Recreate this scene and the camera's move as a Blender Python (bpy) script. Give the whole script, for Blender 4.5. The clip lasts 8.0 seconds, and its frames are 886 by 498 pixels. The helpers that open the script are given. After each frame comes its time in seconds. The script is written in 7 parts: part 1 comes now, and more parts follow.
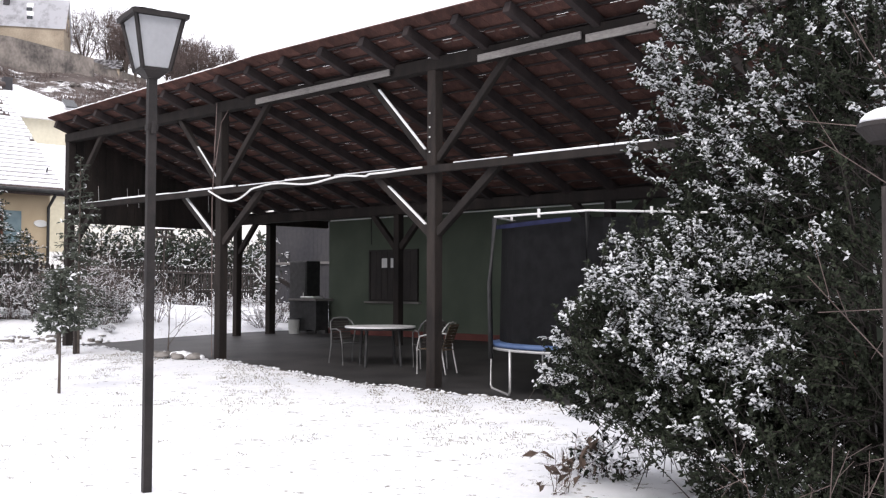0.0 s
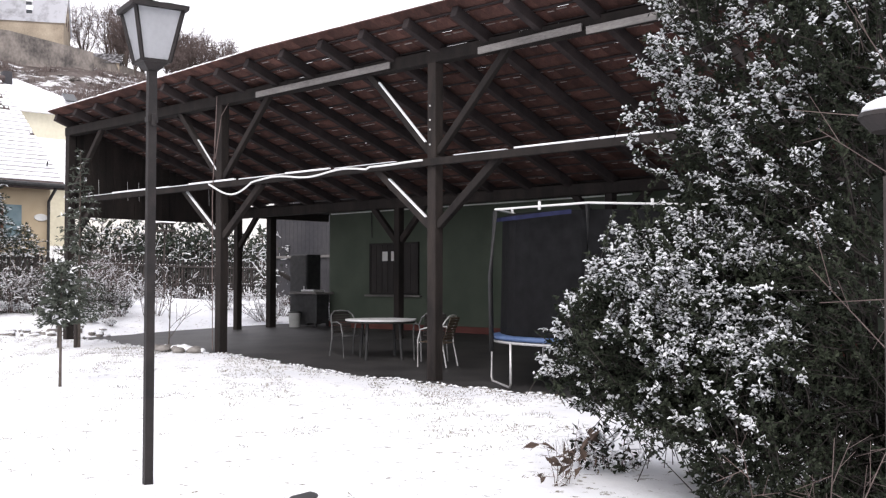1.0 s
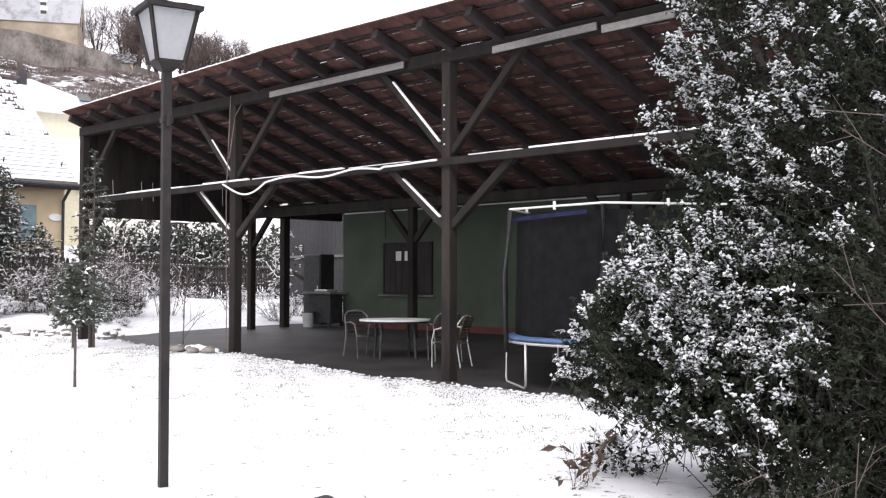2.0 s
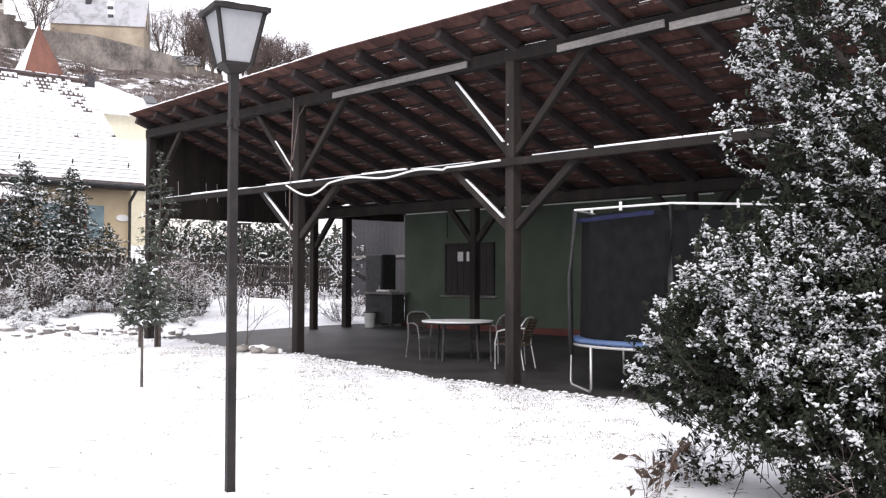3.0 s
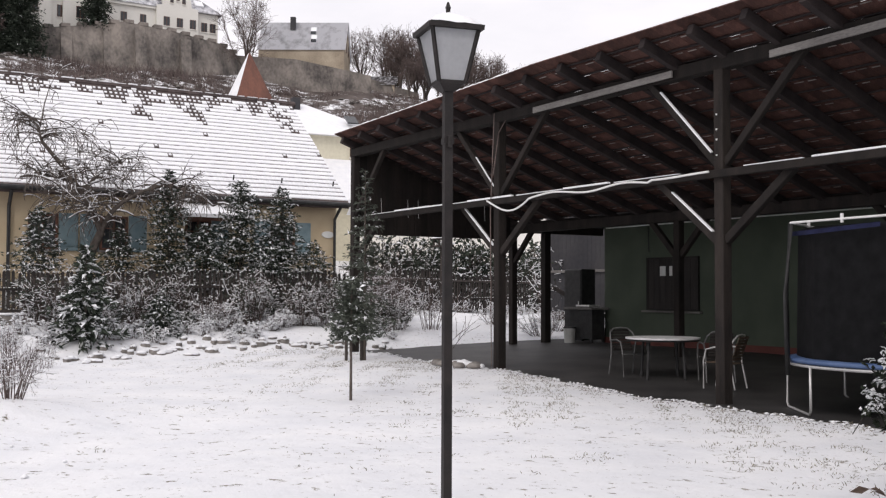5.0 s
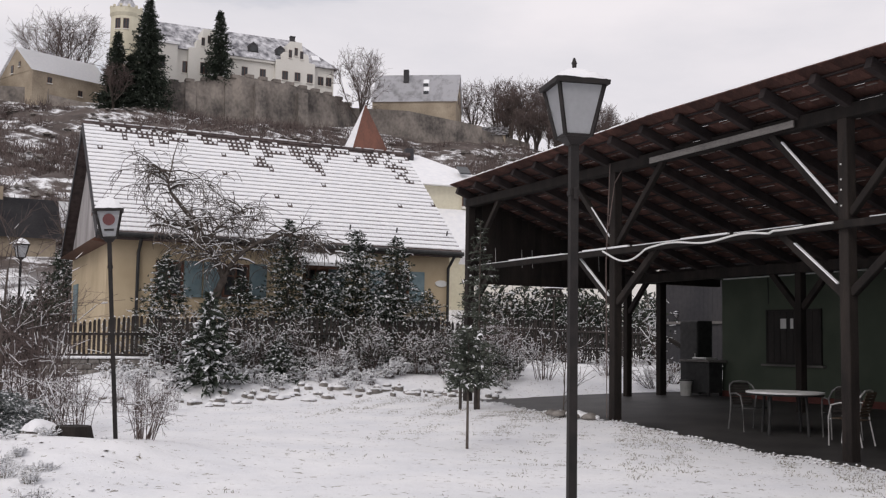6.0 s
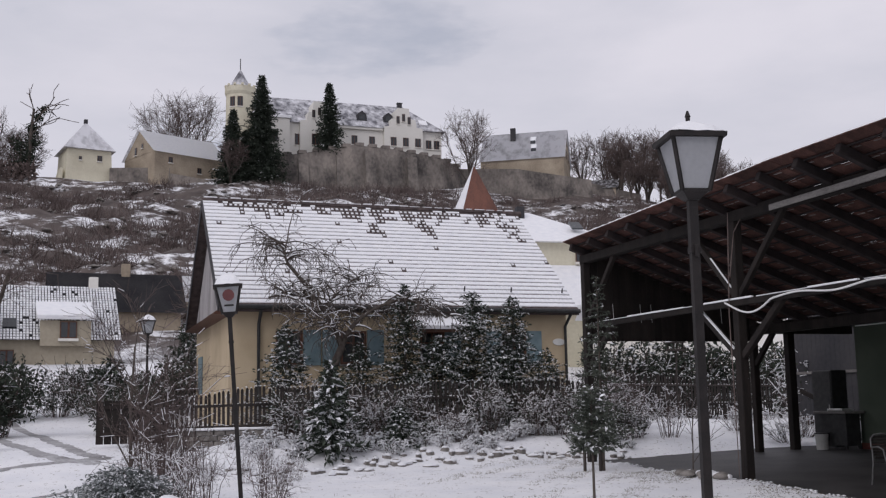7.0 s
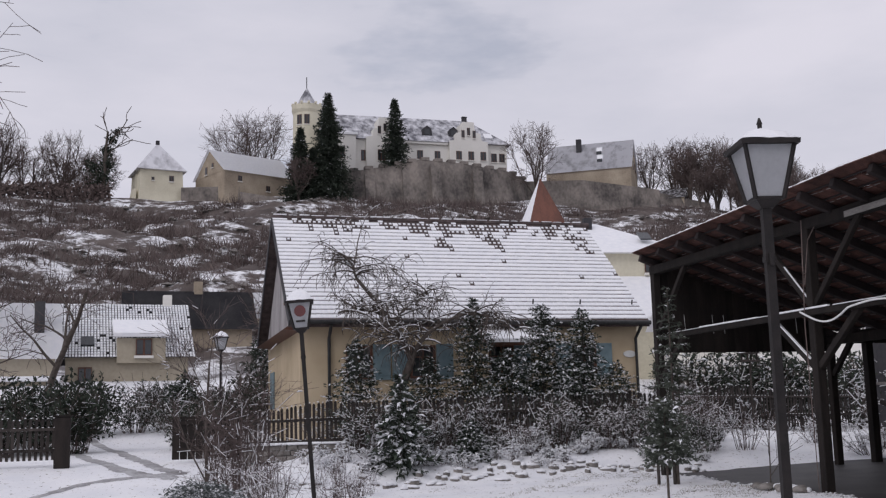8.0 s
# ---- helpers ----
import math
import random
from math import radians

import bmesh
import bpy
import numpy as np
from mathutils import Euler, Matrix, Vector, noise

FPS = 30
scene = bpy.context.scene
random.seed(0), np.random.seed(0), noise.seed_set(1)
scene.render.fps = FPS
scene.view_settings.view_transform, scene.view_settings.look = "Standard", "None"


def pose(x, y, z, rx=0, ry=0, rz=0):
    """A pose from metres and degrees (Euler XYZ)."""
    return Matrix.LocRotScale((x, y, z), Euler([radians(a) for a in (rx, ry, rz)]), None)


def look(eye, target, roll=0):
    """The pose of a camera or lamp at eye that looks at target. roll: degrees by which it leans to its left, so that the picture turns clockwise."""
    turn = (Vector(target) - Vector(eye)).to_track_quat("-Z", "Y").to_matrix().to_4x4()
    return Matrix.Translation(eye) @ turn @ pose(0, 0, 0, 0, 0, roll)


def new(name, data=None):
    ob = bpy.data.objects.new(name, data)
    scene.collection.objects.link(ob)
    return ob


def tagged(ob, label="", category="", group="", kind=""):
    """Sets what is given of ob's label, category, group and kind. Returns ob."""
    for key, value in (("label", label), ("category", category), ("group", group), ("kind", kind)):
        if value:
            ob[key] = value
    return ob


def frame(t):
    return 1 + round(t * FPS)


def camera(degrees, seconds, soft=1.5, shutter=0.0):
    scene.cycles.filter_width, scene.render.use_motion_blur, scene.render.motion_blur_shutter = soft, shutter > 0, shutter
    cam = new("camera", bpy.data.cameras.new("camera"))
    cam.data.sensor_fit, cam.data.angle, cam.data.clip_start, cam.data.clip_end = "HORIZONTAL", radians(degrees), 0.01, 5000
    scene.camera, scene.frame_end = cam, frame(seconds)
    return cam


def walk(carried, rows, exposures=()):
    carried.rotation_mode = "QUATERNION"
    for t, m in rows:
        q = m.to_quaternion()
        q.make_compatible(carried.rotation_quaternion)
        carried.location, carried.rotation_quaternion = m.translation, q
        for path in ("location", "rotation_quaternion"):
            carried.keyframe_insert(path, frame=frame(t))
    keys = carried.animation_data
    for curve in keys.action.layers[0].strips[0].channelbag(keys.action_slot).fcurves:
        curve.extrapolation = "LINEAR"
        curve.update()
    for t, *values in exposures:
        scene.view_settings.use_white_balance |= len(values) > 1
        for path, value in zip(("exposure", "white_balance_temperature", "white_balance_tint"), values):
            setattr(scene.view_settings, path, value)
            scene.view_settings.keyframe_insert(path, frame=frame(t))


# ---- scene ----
cam = camera(46.0, 8.0, soft=1.25)
PATH = [
    (0, (0.093, 0.194, 1.54), (-1.289, 1.638, 1.613), 0.2),
    (0.5, (0.1, 0.195, 1.525), (-1.273, 1.648, 1.589), 0.2),
    (1, (0.086, 0.198, 1.526), (-1.297, 1.642, 1.587), 0.1),
    (2.5, (-0.023, 0.242, 1.555), (-1.451, 1.641, 1.614), 0.1),
    (3, (-0.104, 0.27, 1.572), (-1.584, 1.615, 1.63), 0.2),
    (3.5, (-0.233, 0.307, 1.594), (-1.77, 1.585, 1.649), 0.6),
    (4, (-0.288, 0.289, 1.603), (-1.889, 1.487, 1.659), 0.6),
    (5.5, (-0.298, 0.161, 1.604), (-2.046, 1.127, 1.724), 0.5),
    (6, (-0.219, 0.07, 1.596), (-2.015, 0.931, 1.771), 1.0),
    (6.5, (-0.379, 0.149, 1.657), (-2.221, 0.894, 1.889), 0.1),
    (7, (-0.344, 0.111, 1.669), (-2.212, 0.767, 1.955), -1.0),
    (7.5, (-0.35, 0.103, 1.673), (-2.243, 0.672, 1.976), -1.4),
    (8, (-0.334, 0.085, 1.668), (-2.236, 0.618, 1.982), -1.4),
]
EXPOSURES = [(0, 0.68, 6500, 13), (1.0, 0.76, 6500, 13), (2.5, 0.95, 6500, 13), (3.5, 0.7, 6500, 13), (4.2, 0.24, 6550, 13), (5.5, -0.05, 6720, 12.5), (6.0, -0.28, 6700, 13), (6.5, -0.52, 6430, 14.5), (8.0, -0.55, 6270, 16)]
walk(cam, [(t, look(eye, target, roll)) for t, eye, target, roll in PATH], EXPOSURES)
# ---- world and light ----
world = bpy.data.worlds.new("overcast_sky")
scene.world = world
world.use_nodes = True
wn, wl = world.node_tree.nodes, world.node_tree.links
wn.clear()
w_out = wn.new("ShaderNodeOutputWorld")
w_bg = wn.new("ShaderNodeBackground")
w_sky = wn.new("ShaderNodeTexSky")
w_sky.sky_type = "NISHITA"
w_sky.sun_disc = False
w_sky.sun_elevation = radians(24)
w_sky.sun_rotation = radians(-150)
w_tc = wn.new("ShaderNodeTexCoord")
w_map = wn.new("ShaderNodeMapping")
w_map.inputs["Scale"].default_value = (1.6, 1.6, 5.0)
w_noise = wn.new("ShaderNodeTexNoise")
w_noise.inputs["Scale"].default_value = 1.7
w_noise.inputs["Detail"].default_value = 6
w_noise.inputs["Roughness"].default_value = 0.55
w_ramp = wn.new("ShaderNodeValToRGB")
w_ramp.color_ramp.elements[0].position = 0.30
w_ramp.color_ramp.elements[0].color = (6.6, 6.75, 7.3, 1)
w_ramp.color_ramp.elements[1].position = 0.66
w_ramp.color_ramp.elements[1].color = (8.3, 8.2, 8.6, 1)
w_gap = wn.new("ShaderNodeValToRGB")
w_gap.color_ramp.elements[0].position = 0.27
w_gap.color_ramp.elements[0].color = (0.72, 0.72, 0.72, 1)
w_gap.color_ramp.elements[1].position = 0.36
w_gap.color_ramp.elements[1].color = (1, 1, 1, 1)
w_mix = wn.new("ShaderNodeMixRGB")
wl.new(w_tc.outputs["Generated"], w_map.inputs["Vector"])
wl.new(w_map.outputs["Vector"], w_noise.inputs["Vector"])
wl.new(w_noise.outputs["Fac"], w_ramp.inputs["Fac"])
wl.new(w_noise.outputs["Fac"], w_gap.inputs["Fac"])
wl.new(w_gap.outputs["Color"], w_mix.inputs["Fac"])
wl.new(w_sky.outputs["Color"], w_mix.inputs["Color1"])
wl.new(w_ramp.outputs["Color"], w_mix.inputs["Color2"])
wl.new(w_mix.outputs["Color"], w_bg.inputs["Color"])
w_bg.inputs["Strength"].default_value = 0.125
wl.new(w_bg.outputs["Background"], w_out.inputs["Surface"])

sun_data = bpy.data.lights.new("sun", "SUN")
sun_data.energy = 1.1
sun_data.angle = radians(25)
sun_data.color = (1.0, 0.97, 0.93)
sun = new("sun", sun_data)
sun.matrix_world = look((30, -40, 40), (0, 0, 0))


# ---- materials ----
def mat(name, a, b, rough=0.8, scale=4.0, fine=40.0, bump=0.3, metal=0.0, stretch=(1, 1, 1), rand=0.0, island=False, spec=0.3, depth=0.02):
    """Two-tone surface with coarse stains, fine grain and relief."""
    m = bpy.data.materials.new(name)
    m.use_nodes = True
    n, l = m.node_tree.nodes, m.node_tree.links
    p = n["Principled BSDF"]
    p.inputs["Roughness"].default_value = rough
    p.inputs["Metallic"].default_value = metal
    p.inputs["Specular IOR Level"].default_value = spec
    tc, mp = n.new("ShaderNodeTexCoord"), n.new("ShaderNodeMapping")
    mp.inputs["Scale"].default_value = stretch
    l.new(tc.outputs["Object"], mp.inputs["Vector"])
    n1, n2 = n.new("ShaderNodeTexNoise"), n.new("ShaderNodeTexNoise")
    for nn, s, d in ((n1, scale, 5), (n2, fine, 3)):
        nn.inputs["Scale"].default_value = s
        nn.inputs["Detail"].default_value = d
        l.new(mp.outputs["Vector"], nn.inputs["Vector"])
    add = n.new("ShaderNodeMath")
    add.operation = "MULTIPLY_ADD"
    add.inputs[1].default_value = 0.45
    l.new(n2.outputs["Fac"], add.inputs[0])
    l.new(n1.outputs["Fac"], add.inputs[2])
    ramp = n.new("ShaderNodeValToRGB")
    ramp.color_ramp.elements[0].position = 0.5
    ramp.color_ramp.elements[1].position = 0.95
    ramp.color_ramp.elements[0].color = (*a, 1)
    ramp.color_ramp.elements[1].color = (*b, 1)
    l.new(add.outputs[0], ramp.inputs["Fac"])
    out = ramp.outputs["Color"]
    if rand:
        hsv = n.new("ShaderNodeHueSaturation")
        mr = n.new("ShaderNodeMapRange")
        mr.inputs["To Min"].default_value = 1 - rand
        mr.inputs["To Max"].default_value = 1 + rand
        if island:
            src = n.new("ShaderNodeNewGeometry").outputs["Random Per Island"]
        else:
            src = n.new("ShaderNodeObjectInfo").outputs["Random"]
        l.new(src, mr.inputs["Value"])
        l.new(mr.outputs["Result"], hsv.inputs["Value"])
        l.new(out, hsv.inputs["Color"])
        out = hsv.outputs["Color"]
    l.new(out, p.inputs["Base Color"])
    if bump:
        bp = n.new("ShaderNodeBump")
        bp.inputs["Strength"].default_value = bump
        bp.inputs["Distance"].default_value = depth
        l.new(add.outputs[0], bp.inputs["Height"])
        l.new(bp.outputs["Normal"], p.inputs["Normal"])
    return m


SNOW = mat("snow", (0.78, 0.79, 0.82), (0.88, 0.88, 0.89), 0.7, 3, 30, 0.5, depth=0.03)
WET_SNOW = mat("wet_melting_snow", (0.5, 0.51, 0.53), (0.76, 0.77, 0.78), 0.6, 6, 40, 0.3)
TIMBER = mat("dark_timber", (0.010, 0.008, 0.0075), (0.027, 0.021, 0.018), 0.85, 5, 60, 0.5, stretch=(1, 1, 0.25), rand=0.25)
RAFTER = mat("rafter_timber", (0.017, 0.0135, 0.014), (0.042, 0.032, 0.031), 0.85, 4, 50, 0.4, rand=0.25)
# pale colour standing in for light caught on the tile ends
TILE_GLINT = mat("painted_tile_glint", (0.13, 0.115, 0.11), (0.3, 0.27, 0.255), 0.95, 6, 60, 0.3, rand=0.4, island=True)
BOARD_GREY = mat("weathered_board", (0.10, 0.093, 0.09), (0.27, 0.255, 0.24), 0.85, 3, 50, 0.4, stretch=(0.3, 1, 1))
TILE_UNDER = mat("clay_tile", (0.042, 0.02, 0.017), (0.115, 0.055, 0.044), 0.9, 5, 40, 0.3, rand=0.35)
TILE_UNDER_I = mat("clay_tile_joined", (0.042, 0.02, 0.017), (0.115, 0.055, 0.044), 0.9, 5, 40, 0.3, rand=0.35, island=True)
TILE_DARK = mat("roof_tile_dark", (0.045, 0.035, 0.035), (0.11, 0.085, 0.08), 0.85, 5, 40, 0.3, rand=0.3)
ASPHALT = mat("wet_asphalt", (0.019, 0.018, 0.018), (0.062, 0.059, 0.058), 0.55, 1.2, 60, 0.5, depth=0.01)
GREEN_WALL = mat("green_render", (0.062, 0.078, 0.058), (0.09, 0.108, 0.081), 0.9, 1.2, 90, 0.35, depth=0.008)
RED_WALL = mat("red_plinth", (0.10, 0.035, 0.03), (0.15, 0.055, 0.045), 0.9, 2, 60, 0.3)
YELLOW_WALL = mat("yellow_render", (0.41, 0.325, 0.215), (0.55, 0.45, 0.31), 0.9, 0.8, 60, 0.3, depth=0.01)
WHITE_WALL = mat("white_render", (0.66, 0.64, 0.59), (0.8, 0.78, 0.73), 0.9, 0.15, 5, 0.2)
CREAM_WALL = mat("cream_render", (0.56, 0.52, 0.40), (0.72, 0.68, 0.54), 0.9, 0.3, 6, 0.2)
TAN_WALL = mat("tan_masonry", (0.25, 0.205, 0.155), (0.45, 0.38, 0.29), 0.95, 0.3, 4, 0.3)
GREY_STONE = mat("grey_rubble_wall", (0.075, 0.068, 0.064), (0.3, 0.265, 0.235), 0.95, 0.3, 2.2, 0.6, depth=0.1, stretch=(1, 1, 0.75))
STONE = mat("field_stone", (0.12, 0.11, 0.1), (0.28, 0.26, 0.24), 0.9, 6, 50, 0.5, rand=0.2)
LAMP_METAL = mat("dark_lamp_paint", (0.009, 0.008, 0.008), (0.026, 0.021, 0.02), 0.6, 8, 80, 0.2, rand=0.1)
LAMP_GLASS = mat("frosted_lamp_panel", (0.52, 0.53, 0.55), (0.62, 0.63, 0.65), 0.35, 3, 40, 0.05)
ALU = mat("aluminium_tube", (0.5, 0.5, 0.49), (0.65, 0.64, 0.63), 0.4, 8, 60, 0.05, metal=0.5)
DARK_ALU = mat("dull_metal_tube", (0.1, 0.1, 0.1), (0.2, 0.2, 0.2), 0.5, 8, 60, 0.05, metal=0.3)
WICKER = mat("tan_wicker", (0.07, 0.05, 0.038), (0.16, 0.12, 0.085), 0.8, 30, 120, 0.5)
DARK_PLASTIC = mat("dark_plastic", (0.02, 0.02, 0.021), (0.045, 0.045, 0.045), 0.5, 8, 60, 0.1)
WHITE_PLASTIC = mat("white_plastic", (0.7, 0.7, 0.69), (0.82, 0.82, 0.81), 0.45, 6, 60, 0.05)
BLUE_PAD = mat("blue_pad_vinyl", (0.045, 0.085, 0.19), (0.1, 0.15, 0.27), 0.4, 5, 60, 0.1)
NET = mat("black_netting", (0.008, 0.008, 0.009), (0.018, 0.018, 0.02), 0.95, 6, 200, 0.4)
GREYWOOD = mat("fence_wood", (0.022, 0.019, 0.018), (0.062, 0.052, 0.047), 0.9, 5, 50, 0.4, stretch=(1, 1, 0.3), rand=0.3)
BLUE_SHUTTER = mat("blue_shutter_paint", (0.12, 0.18, 0.205), (0.18, 0.245, 0.265), 0.7, 4, 50, 0.2)
BROWN_FRAME = mat("brown_window_frame", (0.07, 0.03, 0.02), (0.13, 0.06, 0.04), 0.6, 6, 60, 0.2)
DARK_SHUTTER = mat("dark_shutter_stain", (0.016, 0.014, 0.013), (0.035, 0.03, 0.028), 0.7, 6, 60, 0.3, stretch=(1, 1, 0.2), rand=0.2)
DARK_GLASS = mat("window_glass", (0.02, 0.022, 0.025), (0.045, 0.05, 0.055), 0.08, 1, 8, 0.0, spec=0.6)
COPPER = mat("rusty_red_sheet", (0.075, 0.038, 0.032), (0.2, 0.085, 0.058), 0.6, 1.0, 20, 0.2, stretch=(1, 1, 0.2))
BARK = mat("bark", (0.05, 0.04, 0.035), (0.13, 0.11, 0.095), 0.95, 8, 60, 0.5)
TWIG = mat("bare_twigs", (0.075, 0.055, 0.05), (0.16, 0.125, 0.115), 0.95, 3, 20, 0.0, rand=0.3, island=True)
TWIG_RED = mat("brown_scrub_twigs", (0.08, 0.06, 0.055), (0.165, 0.13, 0.12), 0.95, 0.1, 2, 0.0, rand=0.35, island=True)
NEEDLE = mat("dark_needles", (0.022, 0.03, 0.023), (0.056, 0.07, 0.05), 0.8, 2, 12, 0.0, rand=0.4, island=True)
PINE = mat("pine_needles", (0.05, 0.06, 0.048), (0.11, 0.122, 0.098), 0.8, 2, 12, 0.0, rand=0.35, island=True)
SHRUB_WOOD = mat("dark_shrub_wood", (0.012, 0.010, 0.009), (0.035, 0.03, 0.027), 0.95, 8, 60, 0.3)
LEAF = mat("evergreen_leaf", (0.010, 0.014, 0.009), (0.044, 0.052, 0.034), 0.7, 3, 15, 0.0, rand=0.5, island=True, spec=0.12)
DRY_LEAF = mat("withered_leaf", (0.055, 0.038, 0.03), (0.12, 0.085, 0.066), 0.8, 6, 20, 0.0, rand=0.3, island=True)
DRY_GRASS = mat("dry_grass", (0.13, 0.115, 0.085), (0.27, 0.24, 0.18), 0.9, 3, 15, 0.0, rand=0.3, island=True)
LINEN = mat("pale_paper", (0.6, 0.6, 0.58), (0.7, 0.7, 0.68), 0.8, 5, 40, 0.0)
VILLAGE_WALL = mat("village_render", (0.34, 0.30, 0.23), (0.46, 0.41, 0.32), 0.9, 0.3, 6, 0.2)
SLUSH = mat("slushy_wheel_track", (0.16, 0.15, 0.15), (0.5, 0.5, 0.51), 0.6, 1.5, 14, 0.4)
BLUE_NEEDLE = mat("blue_grey_needles", (0.12, 0.135, 0.13), (0.25, 0.275, 0.27), 0.8, 2, 12, 0.0, rand=0.3, island=True)
WEATHERED = mat("weathered_gable_board", (0.2, 0.185, 0.185), (0.42, 0.4, 0.4), 0.9, 2, 30, 0.4, stretch=(1, 1, 0.15))
RED_SIGN = mat("red_print", (0.12, 0.045, 0.045), (0.17, 0.06, 0.058), 0.5, 5, 40, 0.0)
DARK_ROOF = mat("dark_slate_roof", (0.03, 0.03, 0.035), (0.065, 0.062, 0.065), 0.8, 0.6, 8, 0.3)


def roof_snow(name, dark, patch, scale, cover, stretch=(1, 1, 1)):
    """Old roofing with thin snow that lies in drifts."""
    m = mat(name, dark, patch, 0.85, 0.4, 6, 0.3)
    n, l = m.node_tree.nodes, m.node_tree.links
    p = n["Principled BSDF"]
    old = p.inputs["Base Color"].links[0].from_socket
    tc, mp, no = n.new("ShaderNodeTexCoord"), n.new("ShaderNodeMapping"), n.new("ShaderNodeTexNoise")
    mp.inputs["Scale"].default_value = stretch
    no.inputs["Scale"].default_value = scale
    no.inputs["Detail"].default_value = 7
    no.inputs["Roughness"].default_value = 0.65
    rp = n.new("ShaderNodeValToRGB")
    rp.color_ramp.elements[0].position = cover - 0.12
    rp.color_ramp.elements[1].position = cover + 0.14
    mx = n.new("ShaderNodeMixRGB")
    mx.inputs["Color2"].default_value = (0.66, 0.66, 0.69, 1)
    l.new(tc.outputs["Object"], mp.inputs["Vector"])
    l.new(mp.outputs["Vector"], no.inputs["Vector"])
    l.new(no.outputs["Fac"], rp.inputs["Fac"])
    l.new(rp.outputs["Color"], mx.inputs["Fac"])
    l.new(old, mx.inputs["Color1"])
    l.new(mx.outputs["Color"], p.inputs["Base Color"])
    return m


CASTLE_ROOF = roof_snow("slate_with_thin_snow", (0.07, 0.07, 0.08), (0.17, 0.17, 0.19), 0.7, 0.5, (1, 1, 0.3))
BARN_ROOF = roof_snow("slate_under_more_snow", (0.22, 0.22, 0.23), (0.36, 0.36, 0.38), 0.5, 0.38, (1, 1, 0.3))
HOUSE_ROOF = roof_snow("tiles_with_thin_snow", (0.06, 0.055, 0.055), (0.12, 0.11, 0.11), 1.6, 0.56)


def ground_material():
    """Snow over the lawn, broken by grass and earth; on the steep hill rock and scrub soil show."""
    m = bpy.data.materials.new("snowy_ground")
    m.use_nodes = True
    n, l = m.node_tree.nodes, m.node_tree.links
    p = n["Principled BSDF"]
    p.inputs["Roughness"].default_value = 0.75
    p.inputs["Specular IOR Level"].default_value = 0.2
    tc = n.new("ShaderNodeTexCoord")

    def noise_of(scale, detail, rough=0.6, stretch=(1, 1, 1)):
        mp, no = n.new("ShaderNodeMapping"), n.new("ShaderNodeTexNoise")
        mp.inputs["Scale"].default_value = stretch
        no.inputs["Scale"].default_value = scale
        no.inputs["Detail"].default_value = detail
        no.inputs["Roughness"].default_value = rough
        l.new(tc.outputs["Object"], mp.inputs["Vector"])
        l.new(mp.outputs["Vector"], no.inputs["Vector"])
        return no.outputs["Fac"]

    def ramp_of(src, lo, hi, ca=(0, 0, 0), cb=(1, 1, 1)):
        r = n.new("ShaderNodeValToRGB")
        r.color_ramp.elements[0].position, r.color_ramp.elements[1].position = lo, hi
        r.color_ramp.elements[0].color, r.color_ramp.elements[1].color = (*ca, 1), (*cb, 1)
        l.new(src, r.inputs["Fac"])
        return r.outputs["Color"]

    def mix_of(f, a, b):
        x = n.new("ShaderNodeMixRGB")
        l.new(f, x.inputs["Fac"])
        l.new(a, x.inputs["Color1"])
        l.new(b, x.inputs["Color2"])
        return x.outputs["Color"]

    snow = ramp_of(noise_of(0.8, 5), 0.3, 0.7, (0.76, 0.77, 0.8), (0.88, 0.88, 0.89))
    grass = ramp_of(noise_of(9, 3), 0.3, 0.7, (0.09, 0.075, 0.045), (0.22, 0.19, 0.13))
    specks = ramp_of(noise_of(7.5, 6, 0.72, (1, 1, 1)), 0.60, 0.66)
    lawn = mix_of(specks, snow, grass)
    soil = ramp_of(noise_of(0.35, 6), 0.3, 0.7, (0.05, 0.04, 0.036), (0.13, 0.105, 0.095))
    drift = ramp_of(noise_of(0.16, 10, 0.78, (1, 1, 2.2)), 0.505, 0.575)
    hill = mix_of(drift, soil, snow)
    sep = n.new("ShaderNodeSeparateXYZ")
    l.new(tc.outputs["Object"], sep.inputs["Vector"])
    far = n.new("ShaderNodeMapRange")
    far.inputs["From Min"].default_value = -50
    far.inputs["From Max"].default_value = -72
    l.new(sep.outputs["X"], far.inputs["Value"])
    l.new(mix_of(far.outputs["Result"], lawn, hill), p.inputs["Base Color"])
    bp = n.new("ShaderNodeBump")
    bp.inputs["Strength"].default_value = 0.7
    bp.inputs["Distance"].default_value = 0.04
    l.new(noise_of(5, 8, 0.7), bp.inputs["Height"])
    l.new(bp.outputs["Normal"], p.inputs["Normal"])
    return m


GROUND = ground_material()

# ---- helpers for building ----
def finish(name, bm, material, parent=None, label="", smooth=False):
    me = bpy.data.meshes.new(name)
    bmesh.ops.recalc_face_normals(bm, faces=bm.faces)
    bm.to_mesh(me)
    bm.free()
    if smooth:
        me.shade_smooth()
    for m in material if isinstance(material, (list, tuple)) else [material]:
        me.materials.append(m)
    ob = new(name, me)
    if parent:
        ob.parent = parent
    if label:
        tagged(ob, label)
    return ob


part = finish


def thing(name, label, category, at=(0, 0, 0), turn=0.0, group="", kind=""):
    e = new(name)
    e.empty_display_size = 0.2
    e.matrix_basis = pose(at[0], at[1], at[2], 0, 0, turn)
    return tagged(e, label, category, group, kind)


